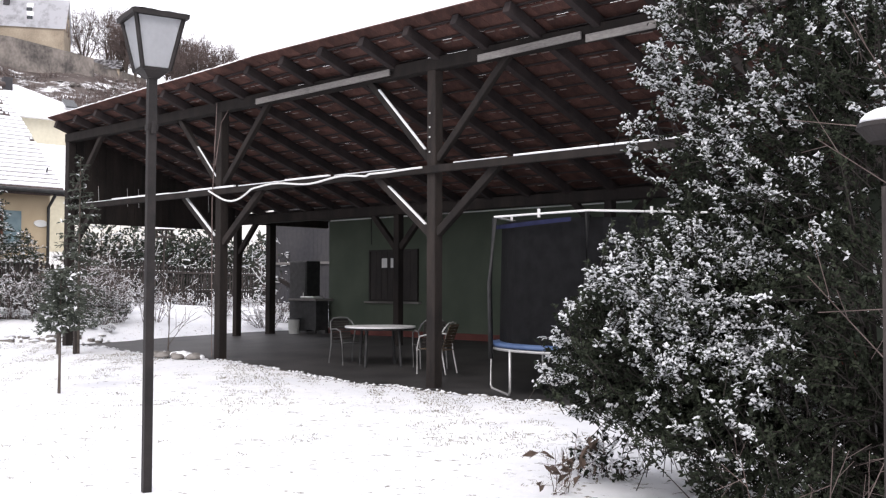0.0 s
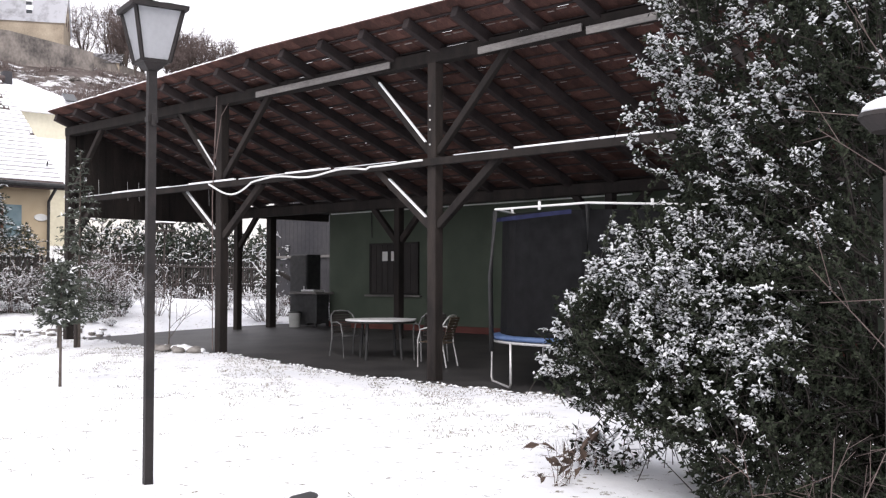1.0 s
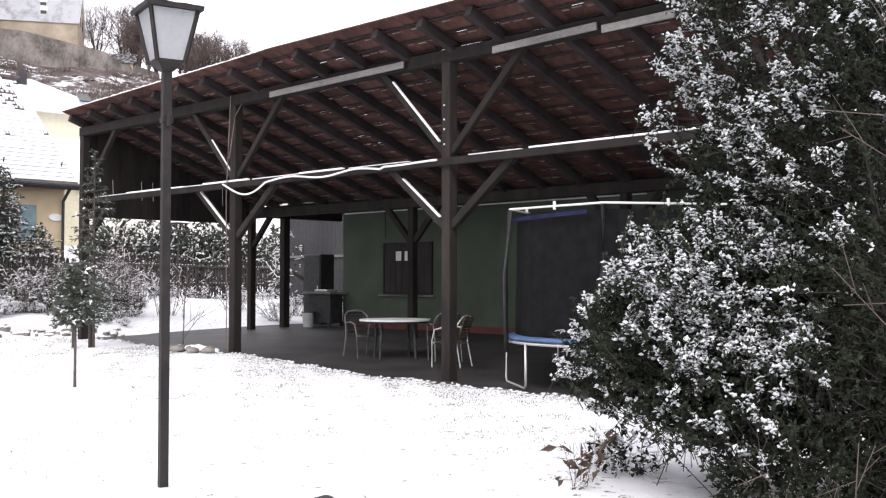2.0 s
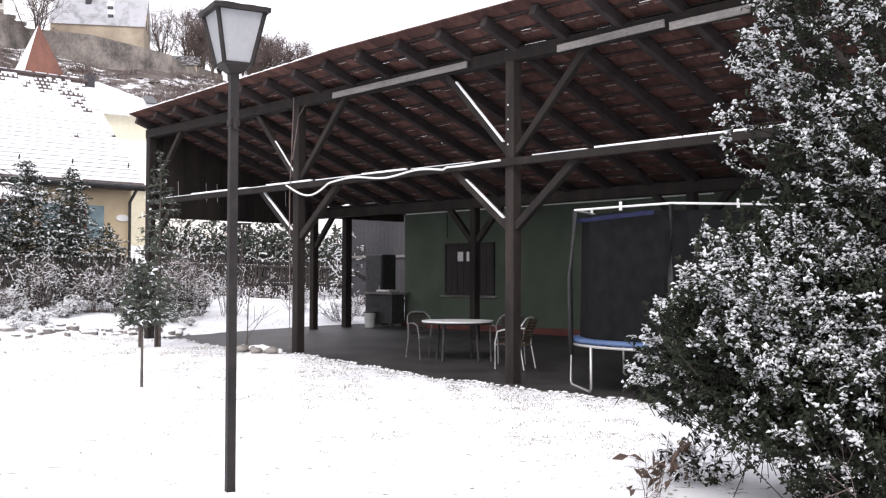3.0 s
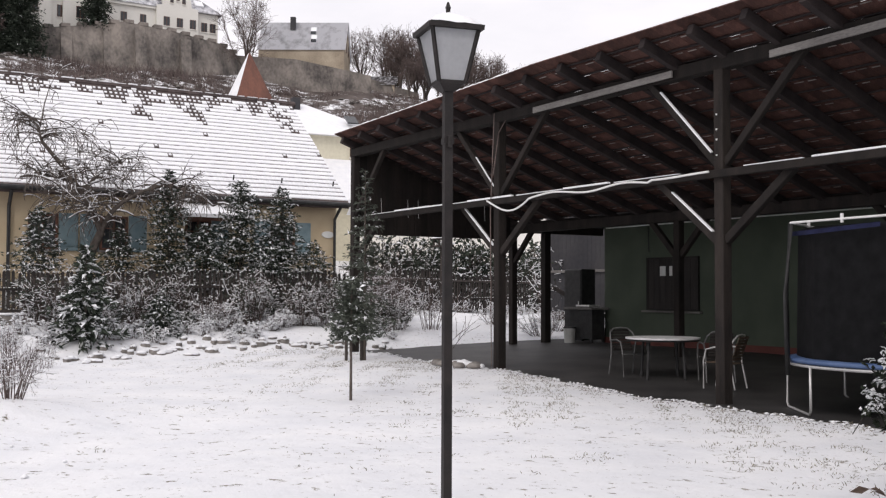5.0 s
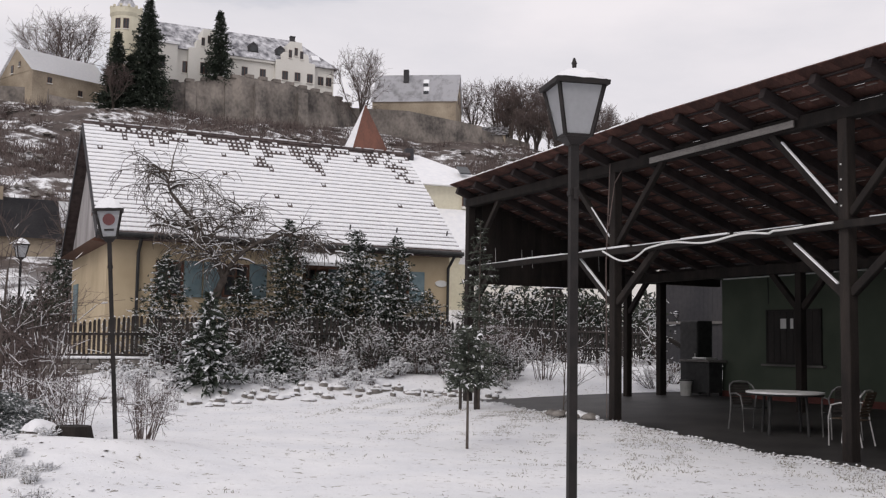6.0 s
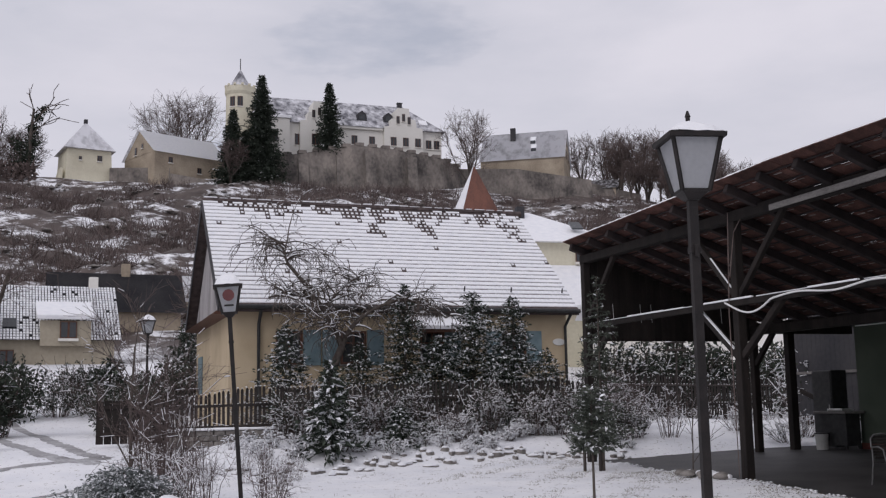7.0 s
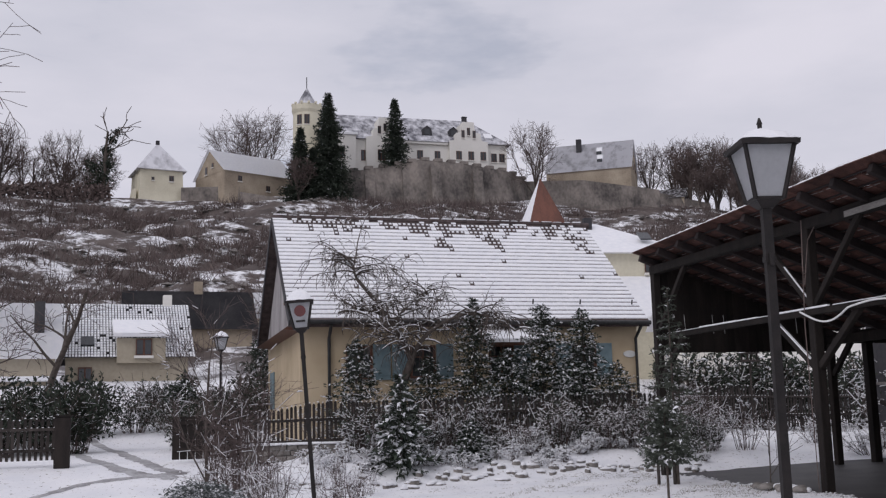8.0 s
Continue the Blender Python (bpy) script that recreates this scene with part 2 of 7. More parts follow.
def box(bm, lo, hi, bevel=0.0):
    c = [(a + b) / 2 for a, b in zip(lo, hi)]
    s = [abs(b - a) for a, b in zip(lo, hi)]
    r = bmesh.ops.create_cube(bm, size=1, matrix=Matrix.LocRotScale(c, None, s))
    if bevel:
        edges = list({e for v in r["verts"] for e in v.link_edges})
        bmesh.ops.bevel(bm, geom=edges, offset=bevel, segments=1, affect="EDGES")
    return bm


def bar(bm, p, q, w, h, bevel=0.0, up=(0, 0, 1)):
    """A squared timber from p to q."""
    p, q = Vector(p), Vector(q)
    d = (q - p)
    z = d.normalized()
    side = z.cross(Vector(up))
    if side.length < 1e-3:
        side = Vector((1, 0, 0))
    side.normalize()
    top = side.cross(z)
    m = Matrix((side, top, z)).transposed().to_4x4()
    m.translation = (p + q) / 2
    r = bmesh.ops.create_cube(bm, size=1, matrix=m @ Matrix.Diagonal((w, h, d.length, 1)))
    if bevel:
        edges = list({e for v in r["verts"] for e in v.link_edges})
        bmesh.ops.bevel(bm, geom=edges, offset=bevel, segments=1, affect="EDGES")
    return bm


def tube(bm, pts, r, n=8, r_end=None):
    """A round tube along points."""
    pts = [Vector(p) for p in pts]
    rings = []
    for i, p in enumerate(pts):
        d = (pts[min(i + 1, len(pts) - 1)] - pts[max(i - 1, 0)]).normalized()
        a = d.cross(Vector((0, 0, 1)))
        if a.length < 0.05:
            a = d.cross(Vector((0, 1, 0)))
        a.normalize()
        b = d.cross(a)
        rr = r if r_end is None else r + (r_end - r) * i / (len(pts) - 1)
        rings.append([bm.verts.new(p + rr * (math.cos(2 * math.pi * k / n) * a + math.sin(2 * math.pi * k / n) * b)) for k in range(n)])
    for u, v in zip(rings, rings[1:]):
        for k in range(n):
            bm.faces.new((u[k], u[(k + 1) % n], v[(k + 1) % n], v[k]))
    bm.faces.new(rings[0])
    bm.faces.new(rings[-1][::-1])
    return bm


def frustum(bm, c, z0, z1, a0, a1, n=4, turn=45.0, closed=True):
    """A tapered n-sided column: half widths a0 at z0 and a1 at z1."""
    k = 1 / math.cos(math.pi / n)
    rings = []
    for z, a in ((z0, a0), (z1, a1)):
        rings.append([bm.verts.new((c[0] + a * k * math.cos(radians(turn) + 2 * math.pi * i / n), c[1] + a * k * math.sin(radians(turn) + 2 * math.pi * i / n), z)) for i in range(n)])
    for i in range(n):
        bm.faces.new((rings[0][i], rings[0][(i + 1) % n], rings[1][(i + 1) % n], rings[1][i]))
    if closed:
        bm.faces.new(rings[0][::-1])
        bm.faces.new(rings[1])
    return bm


def prism(bm, poly, axis, a, b):
    """A flat outline pushed through from a to b along axis x or y; the outline is (other, z)."""
    def at(u, z, w):
        return (w, u, z) if axis == "x" else (u, w, z)
    r0 = [bm.verts.new(at(u, z, a)) for u, z in poly]
    r1 = [bm.verts.new(at(u, z, b)) for u, z in poly]
    for i in range(len(poly)):
        j = (i + 1) % len(poly)
        bm.faces.new((r0[i], r0[j], r1[j], r1[i]))
    bm.faces.new(r0[::-1])
    bm.faces.new(r1)
    return bm


def simple(name, material, parent, lo, hi, bevel=0.0, label=""):
    return part(name, box(bmesh.new(), lo, hi, bevel), material, parent, label)


class Bits:
    """Collects many small pieces and makes one mesh of them."""

    def __init__(self):
        self.v, self.f, self.n = [], [], 0

    def add(self, v, f):
        self.v.append(np.asarray(v, float).reshape(-1, 3))
        self.f.append(np.asarray(f, int) + self.n)
        self.n += len(self.v[-1])

    def sticks(self, p, q, r0, r1, n=3):
        """Tapered twigs from p to q (arrays)."""
        p, q = np.asarray(p, float), np.asarray(q, float)
        d = q - p
        d = d / (np.linalg.norm(d, axis=1, keepdims=True) + 1e-9)
        ref = np.where(np.abs(d[:, 2:3]) < 0.9, np.array([[0, 0, 1.0]]), np.array([[1.0, 0, 0]]))
        a = np.cross(d, ref)
        a /= np.linalg.norm(a, axis=1, keepdims=True) + 1e-9
        b = np.cross(d, a)
        r0, r1 = np.broadcast_to(r0, len(p))[:, None], np.broadcast_to(r1, len(p))[:, None]
        rings = []
        for c, r in ((p, r0), (q, r1)):
            for k in range(n):
                t = 2 * math.pi * k / n
                rings.append(c + r * (math.cos(t) * a + math.sin(t) * b))
        v = np.stack(rings, 1).reshape(-1, 3)
        base = (np.arange(len(p)) * 2 * n)[:, None]
        for k in range(n):
            j = (k + 1) % n
            self.f.append(base + np.array([[k, j, n + j, n + k]]) + self.n)
        self.v.append(v)
        self.n += len(v)

    def leaves(self, c, d, up, length, width):
        """Leaves, each folded along its middle: c root, d direction, up its upper side."""
        c, d, up = np.asarray(c, float), np.asarray(d, float), np.asarray(up, float)
        d = d / (np.linalg.norm(d, axis=1, keepdims=True) + 1e-9)
        s = np.cross(d, up)
        s /= np.linalg.norm(s, axis=1, keepdims=True) + 1e-9
        u = np.cross(s, d)
        length, width = np.broadcast_to(length, len(c))[:, None], np.broadcast_to(width, len(c))[:, None]
        mid = c + d * length * 0.5
        v = np.stack([c, mid + s * width + u * width * 0.45, c + d * length - u * length * 0.12, mid - s * width + u * width * 0.45], 1).reshape(-1, 3)
        base = (np.arange(len(c)) * 4)[:, None]
        self.f.append(base + np.array([[0, 1, 2]]) + self.n)
        self.f.append(base + np.array([[0, 2, 3]]) + self.n)
        self.v.append(v)
        self.n += len(v)

    def blobs(self, c, rx, rz, rng):
        """Small uneven lumps."""
        c = np.asarray(c, float)
        k = len(c)
        rx, rz = np.broadcast_to(rx, k)[:, None], np.broadcast_to(rz, k)[:, None]
        dirs = []
        t0 = rng.uniform(0, 6.28, k)
        for i in range(5):
            t = t0 + i * 1.2566
            dirs.append(np.stack([np.cos(t), np.sin(t), np.zeros(k)], 1))
        v = [c + np.concatenate([rx, rx, rz], 1) * np.array([0, 0, 1.0])]
        for dd in dirs:
            j = rng.uniform(0.65, 1.3, (k, 1))
            v.append(c + dd * rx * j + np.array([0, 0, 1.0]) * rz * rng.uniform(-0.3, 0.3, (k, 1)))
        v.append(c - np.array([0, 0, 1.0]) * rz * 0.7)
        v = np.stack(v, 1).reshape(-1, 3)
        base = (np.arange(k) * 7)[:, None]
        for i in range(5):
            j = (i + 1) % 5
            self.f.append(base + np.array([[0, 1 + i, 1 + j]]) + self.n)
            self.f.append(base + np.array([[6, 1 + j, 1 + i]]) + self.n)
        self.v.append(v)
        self.n += len(v)

    def mesh(self, name, material, parent=None, label="", smooth=False):
        v = np.concatenate(self.v)
        faces = []
        for f in self.f:
            faces.extend(f.tolist())
        me = bpy.data.meshes.new(name)
        me.from_pydata(v.tolist(), [], faces)
        if smooth:
            me.shade_smooth()
        me.materials.append(material)
        ob = new(name, me)
        if parent:
            ob.parent = parent
        if label:
            tagged(ob, label)
        return ob


def unit(v):
    return v / (np.linalg.norm(v, axis=-1, keepdims=True) + 1e-9)


# ---- ground ----
def step(a, b, v):
    t = np.clip((v - a) / (b - a), 0, 1)
    return t * t * (3 - 2 * t)


def wave(x, y, f, s):
    """Cheap smooth unevenness."""
    return (np.sin(f * x + s) * np.cos(0.83 * f * y + 1.7 * s) + 0.6 * np.sin(1.9 * f * y - 0.7 * s + 1.3 * f * x) + 0.4 * np.cos(3.1 * f * x - 2.3 * f * y + s)) / 2


def yard_front(x):
    """Where the lawn meets the asphalt."""
    return 11.0 + 0.08 * np.clip(-9.3 - x, -5.0, 14.0)


def yard_inside(x, y):
    """1 inside the paved yard under and beside the shelter, 0 on the lawn."""
    front = yard_front(x) + 0.9 * step(-22, -27, x) + 0.17 * wave(x, y, 2.1, 0.4) + 0.09 * wave(x, y, 6.0, 1.1) + 0.05 * wave(x, y, 13.0, 2.1)
    left = -35.0 + 0.6 * wave(x, y, 0.5, 2.0)
    back = 19.6 + 6 * step(-25.5, -24, x)
    return step(-0.12, 0.06, y - front) * step(-0.2, 0.3, x - left) * step(0.2, -0.2, y - back - 0.2 * wave(x, y, 2, 3))


def floor_height(x, y):
    return 0.09 * step(-11.5, -17, x) + 0.2 * step(11.5, 19.0, y) * step(-30, -22, x) + 0.3 * step(-23, -31, x)


def ground_height(x, y):
    x, y = np.asarray(x, float), np.asarray(y, float)
    z = 0.02 * wave(x, y, 0.9, 0.3) + 0.012 * wave(x, y, 3.3, 1.0)
    z = z + 0.16 * np.exp(-((x + 6.2) ** 2 / 7 + (y - 3.6) ** 2 / 7)) + 0.1 * step(-11.5, -17, x) * step(6, 11, y) * (1 - yard_inside(x, y))
    z = z + 0.22 * step(-24.0, -25.2, x) * step(2.5, 4.5, y) * step(14.5, 13, y)
    z = z + 0.62 * step(-23.0, -28.5, x) + 0.2 * step(-30, -40, x)
    z = z + 0.14 * np.exp(-((x + 14.2) ** 2 / 3 + (y - 2.2) ** 2 / 3)) + 0.3 * np.exp(-((x + 13.4) ** 2 / 1.1 + (y - 1.2) ** 2 / 1.6)) + 0.12 * wave(x, y, 1.7, 2.2) * np.exp(-((x + 13.0) ** 2 / 5 + (y - 1.0) ** 2 / 5))
    z = z + 0.2 * np.exp(-((x + 9.0) ** 2 / 6 + (y + 0.2) ** 2 / 1.5))
    z = z + 3.0 * step(-36, -60, x) + 4.2 * step(-62, -84, x)
    hill = np.clip((-x - 80) / 104, 0, 1)
    top = 31.6 + 1.8 * step(8, 30, y) + 0.5 * step(60, 90, y) - 2.0 * step(98, 125, y) - 9 * step(110, 190, y)
    z = z + top * (0.8 * hill + 0.2 * hill * hill)
    z = z + step(-78, -100, x) * step(-189, -170, x) * (1.8 * wave(x, y, 0.09, 0.5) + 0.9 * wave(x, y, 0.27, 1.5) + 0.35 * wave(x, y, 0.8, 2.0))
    z = z + 14 * step(30, 90, x) + 6 * step(-30, -110, y) * step(-60, 0, x)
    z = z + floor_height(x, y) * yard_inside(x, y) + 0.05 - 0.12 * yard_inside(x, y)
    return z


def ticks(lo, a, b, hi, fine, grow):
    mid = list(np.arange(a, b + 1e-6, fine))
    out, s = [], fine
    v = a
    while v > lo:
        s = min(s * grow, 60)
        v -= s
        out.append(v)
    up, s, v = [], fine, b
    while v < hi:
        s = min(s * grow, 60)
        v += s
        up.append(v)
    return np.array(out[::-1] + mid + up)


def build_ground():
    xs = ticks(-300, -33, -4, 320, 0.14, 1.08)
    far = np.arange(-260, -60, 1.6)
    xs = np.unique(np.concatenate([np.arange(-1500, -260, 60.0), far, xs[xs > -60]]))
    ys = ticks(-60, 0.0, 13.5, 200, 0.14, 1.07)
    ys = np.unique(np.concatenate([np.arange(-1200, -60, 60.0), np.arange(-60, 0, 1.5), ys[(ys > -12) & (ys < 24)], np.arange(24, 200, 1.6), np.arange(200, 1300, 60.0)]))
    gx, gy = np.meshgrid(xs, ys)
    gz = ground_height(gx, gy)
    v = np.stack([gx, gy, gz], -1).reshape(-1, 3)
    nx, ny = len(xs), len(ys)
    i = (np.arange(ny - 1)[:, None] * nx + np.arange(nx - 1)[None, :]).reshape(-1, 1)
    f = np.concatenate([i, i + 1, i + nx + 1, i + nx], 1)
    b = Bits()
    b.add(v, f)
    ob = b.mesh("ground", GROUND, smooth=True)
    tagged(ob, "lawn and hillside under thin wet snow with grass showing through", "ground", kind="structure")


build_ground()


def build_yard():
    xs, ys = np.arange(-36, -1.9, 0.5), np.arange(10.5, 26.1, 0.5)
    gx, gy = np.meshgrid(xs, ys)
    v = np.stack([gx, gy, floor_height(gx, gy) + 0.004 * wave(gx, gy, 2, 1)], -1).reshape(-1, 3)
    nx, ny = len(xs), len(ys)
    i = (np.arange(ny - 1)[:, None] * nx + np.arange(nx - 1)[None, :]).reshape(-1, 1)
    f = np.concatenate([i, i + 1, i + nx + 1, i + nx], 1)
    c = v[f].mean(1)
    f = f[yard_inside(c[:, 0], c[:, 1] + 0.0) + yard_inside(c[:, 0], c[:, 1] + 0.5) > 0.02]
    b = Bits()
    b.add(v, f)
    ob = b.mesh("pavement", ASPHALT, smooth=True)
    tagged(ob, "dark wet asphalt floor under and beside the timber shelter", "pavement", kind="structure")


build_yard()

# ---- timber shelter ----
POSTS_X = (-22.95, -16.8, -11.1, -5.15)
FRONT_Y, INNER_Y, WALL_Y = 11.7, 16.4, 18.5
ROOF_SLOPE = 0.36


def sag(x):
    """The far end of the roof lifts a little."""
    return 0.08 * max(0.0, min(-15.5 - x, 8.5)) / 7.0


def eave_y(x):
    """Front edge of the tiles; the overhang shrinks towards the far end."""
    return 10.8 + 0.42 * max(0.0, min(-14.5 - x, 8.5)) / 8.5


def roof_z(y, x=0.0):
    """Top of the rafters."""
    return 5.14 - ROOF_SLOPE * (y - FRONT_Y) + sag(x)


def build_shelter():
    s = thing("timber_shelter", "dark open-fronted timber shelter with braced posts and a clay tile roof", "shelter")
    for x in POSTS_X:
        part("post", box(bmesh.new(), (x - 0.09, FRONT_Y - 0.09, -0.05), (x + 0.09, FRONT_Y + 0.09, 4.9), 0.012), TIMBER, s)
        for side in (-1, 1):
            lo = x < -22 and side < 0
            if not lo:
                b = part("lower_brace", bar(bmesh.new(), (x + side * 0.08, FRONT_Y, 2.37), (x + side * 1.3, FRONT_Y, 3.33), 0.11, 0.125, 0.01), TIMBER, s)
                if side < 0 and x in (-16.8, -11.1):
                    part("snow_strip", bar(bmesh.new(), (x + side * 0.16, FRONT_Y - 0.03, 2.51), (x + side * (1.0 if x > -12 else 1.2), FRONT_Y - 0.03, 3.16 if x > -12 else 3.315), 0.06, 0.025, 0.008), SNOW, b, "thin strip of snow")
                up = part("upper_brace", bar(bmesh.new(), (x + side * 0.08, FRONT_Y, 3.5), (x + side * 1.5, FRONT_Y, 4.92), 0.1, 0.11, 0.01), TIMBER, s)
                if side < 0 and x == -11.1:
                    part("snow_strip", bar(bmesh.new(), (x - 0.18, FRONT_Y - 0.025, 3.68), (x - 1.25, FRONT_Y - 0.025, 4.75), 0.05, 0.03, 0.008), SNOW, up, "thin strip of snow")
                if side < 0 and x == -16.8:
                    part("snow_strip", bar(bmesh.new(), (x - 0.14, FRONT_Y - 0.025, 3.64), (x - 0.8, FRONT_Y - 0.025, 4.3), 0.035, 0.02, 0.006), SNOW, up, "thin strip of snow")
        for z in (3.62, 3.85, 4.0, 4.22):
            if x == -11.1:
                part("bolt_head", frustum(bmesh.new(), (x - 0.02, FRONT_Y - 0.096), z - 0.012, z + 0.012, 0.012, 0.012, 6), ALU, s, "pale bolt head")
    rail = part("tie_rail", box(bmesh.new(), (-22.4, FRONT_Y - 0.165, 3.285), (-2.0, FRONT_Y - 0.092, 3.4), 0.008), TIMBER, s)
    rng = random.Random(4)
    bm = bmesh.new()
    x = -22.2
    while x < -2.2:
        w = rng.uniform(0.5, 1.6)
        h = rng.uniform(0.012, 0.04)
        if not -11.3 < x + w / 2 < -10.8:
            box(bm, (x, FRONT_Y - 0.16, 3.402), (min(x + w, -2.1), FRONT_Y - 0.095, 3.402 + h), 0.006)
        x += w + (0.02 if rng.random() < 0.8 else 0.15)
    tagged(part("snow_strip", bm, SNOW, rail, "uneven strip of snow along the rail"), kind="stuff")
    part("front_plate", box(bmesh.new(), (-23.05, FRONT_Y - 0.1, 4.88), (-2.0, FRONT_Y + 0.1, 5.08), 0.01), TIMBER, s)
    for a, b, z in ((-15.5, -11.95, 4.97), (-10.06, -8.2, 4.95), (-8.12, -4.4, 4.93)):
        part("fascia_board", bar(bmesh.new(), (a, FRONT_Y - 0.17, z - 0.055), (b, FRONT_Y - 0.17, z - 0.015), 0.03, 0.105, 0.004), BOARD_GREY, s, "pale weathered board")
    # inner row
    for x in POSTS_X:
        part("inner_post", box(bmesh.new(), (x - 0.085, INNER_Y - 0.085, 0.0), (x + 0.085, INNER_Y + 0.085, 3.2), 0.012), TIMBER, s)
        for side in (-1, 1):
            if x > -22 or side > 0:
                part("inner_brace", bar(bmesh.new(), (x + side * 0.08, INNER_Y, 2.42), (x + side * 0.85, INNER_Y, 3.2), 0.11, 0.13, 0.01), TIMBER, s)
    part("inner_plate", box(bmesh.new(), (-23.1, INNER_Y - 0.11, 3.16), (-2.0, INNER_Y + 0.11, 3.38), 0.01), TIMBER, s)
    part("side_post", box(bmesh.new(), (-23.0, 17.35, 0.1), (-22.8, 17.55, 3.4), 0.01), TIMBER, s)
    part("side_plate", box(bmesh.new(), (-23.0, INNER_Y + 0.1, 3.2), (-22.8, 19.4, 3.4), 0.01), TIMBER, s)
    x, k = -22.98, 0
    while x < -2.0:
        jog = 0.02 * math.sin(7 * k)
        part("rafter", bar(bmesh.new(), (x + jog, eave_y(x) + 0.12, roof_z(eave_y(x) + 0.12, x) - 0.07), (x - jog, 16.7, roof_z(16.7, x) - 0.07), 0.12, 0.16, 0.006), RAFTER, s)
        x += 1.0
        k += 1
    # soffit behind the inner row
    part("soffit", box(bmesh.new(), (-23.0, INNER_Y + 0.12, 3.4), (-2.0, 24.0, 3.46)), TIMBER, s)
    # cladding of the end wall
    y = FRONT_Y + 0.12
    rng = random.Random(2)
    while y < INNER_Y - 0.15:
        w = min(0.19, INNER_Y - 0.12 - y)
        part("cladding_board", box(bmesh.new(), (-22.93 - rng.uniform(0, 0.012), y, 3.0), (-22.9, y + w - rng.uniform(0.004, 0.012), roof_z(y + w, -22.9) + 0.0)), TIMBER, s)
        y += 0.19
    part("end_rail", box(bmesh.new(), (-22.98, FRONT_Y + 0.1, 3.12), (-22.935, INNER_Y - 0.1, 3.3)), TIMBER, s)
    for y in (12.35, 13.1, 13.4, 15.4):
        part("hanging_wire", tube(bmesh.new(), [(-22.84, y, 3.9), (-22.84, y + 0.02, 3.45)], 0.005, 5), ALU, s)
    # snow on the front edge of the roof
    bm = bmesh.new()
    xs = np.arange(-23.1, -1.9, 0.12)
    rng2 = np.random.default_rng(3)
    lift = 0.012 + 0.025 * rng2.random(len(xs))
    rows = []
    for x, h in zip(xs, lift):
        e = eave_y(x) + 0.02
        rows.append([bm.verts.new((x, e, roof_z(e, x) + 0.05)), bm.verts.new((x, e + 0.01, roof_z(e, x) + 0.055 + h)), bm.verts.new((x, e + 0.2, roof_z(e + 0.2, x) + 0.07 + h)), bm.verts.new((x, e + 0.55, roof_z(e + 0.55, x) + 0.075 + h))])
    for u, v in zip(rows, rows[1:]):
        for k in range(3):
            bm.faces.new((u[k], u[k + 1], v[k + 1], v[k]))
    part("snow_cover", bm, SNOW, s, "thin snow on the tiles")
    return s


SHELTER = build_shelter()


def shelter_tiles():
    """Clay tiles, row above row, laid on battens."""
    meshes = []
    for length in (0.40, 0.352):
        base = bmesh.new()
        box(base, (-0.107, 0, -0.009), (0.107, length, 0.009))
        me = bpy.data.meshes.new("tile")
        base.to_mesh(me)
        base.free()
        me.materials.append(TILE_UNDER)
        meshes.append(me)
    rng = random.Random(8)
    ang = math.atan(ROOF_SLOPE)
    rest, glints = Bits(), Bits()
    unit_box = np.array([(x, y, z) for x in (-0.5, 0.5) for y in (-0.5, 0.5) for z in (-0.5, 0.5)])
    cubes = [np.array([(x, y, z) for x in (-0.107, 0.107) for y in (0, length) for z in (-0.009, 0.009)]) for length in (0.40, 0.352)]
    quads = [(0, 1, 3, 2), (4, 6, 7, 5), (0, 4, 5, 1), (2, 3, 7, 6), (0, 2, 6, 4), (1, 5, 7, 3)]
    made = 0
    rows = 17

    def row_y(r, x):
        return eave_y(x) + r * (16.2 - eave_y(x)) / 16

    for r in range(rows):
        bm = bmesh.new()
        for xa, xb in ((-23.05, -21.0), (-21.0, -18.5), (-18.5, -14.5), (-14.5, -2.0)):
            ya, yb = row_y(r, xa) + 0.26, row_y(r, xb) + 0.26
            bar(bm, (xa, ya, roof_z(ya, xa) + 0.011), (xb, yb, roof_z(yb, xb) + 0.011), 0.04, 0.022)
        part("batten", bm, RAFTER, SHELTER)
        for c in range(97):
            x = -23.05 + 0.2175 * c
            y = row_y(r, x)
            short = 1 if rng.random() < 0.3 else 0
            # pale strip added under the tile, imitating light at the overlap
            if rng.random() < 0.62:
                yy = y + 0.375 + rng.uniform(-0.015, 0.015)
                glints.add(unit_box * (rng.uniform(0.1, 0.2), rng.uniform(0.02, 0.035), 0.02) + (x + rng.uniform(-0.03, 0.03), yy, roof_z(yy, x) + 0.034), quads)
            m = Matrix.Translation((x, y, roof_z(y, x) + 0.035)) @ Euler((-ang + 0.05 + rng.uniform(-0.012, 0.012), rng.uniform(-0.01, 0.01), rng.uniform(-0.012, 0.012))).to_matrix().to_4x4()
            if -14.5 < x < -6.5 and r in (0, 1, 2, 3, 4, 5, 6, 7) and made < 300:
                ob = new("tile", meshes[short])
                ob.parent = SHELTER
                ob.matrix_basis = m
                made += 1
            else:
                a = np.array(m)
                rest.add(cubes[short] @ a[:3, :3].T + a[:3, 3], quads)
    tagged(glints.mesh("mortar", TILE_GLINT, SHELTER, "pale dashes standing in for light on the tile ends"), kind="stuff")
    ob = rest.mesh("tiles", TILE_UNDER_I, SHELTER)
    tagged(ob, kind="stuff")


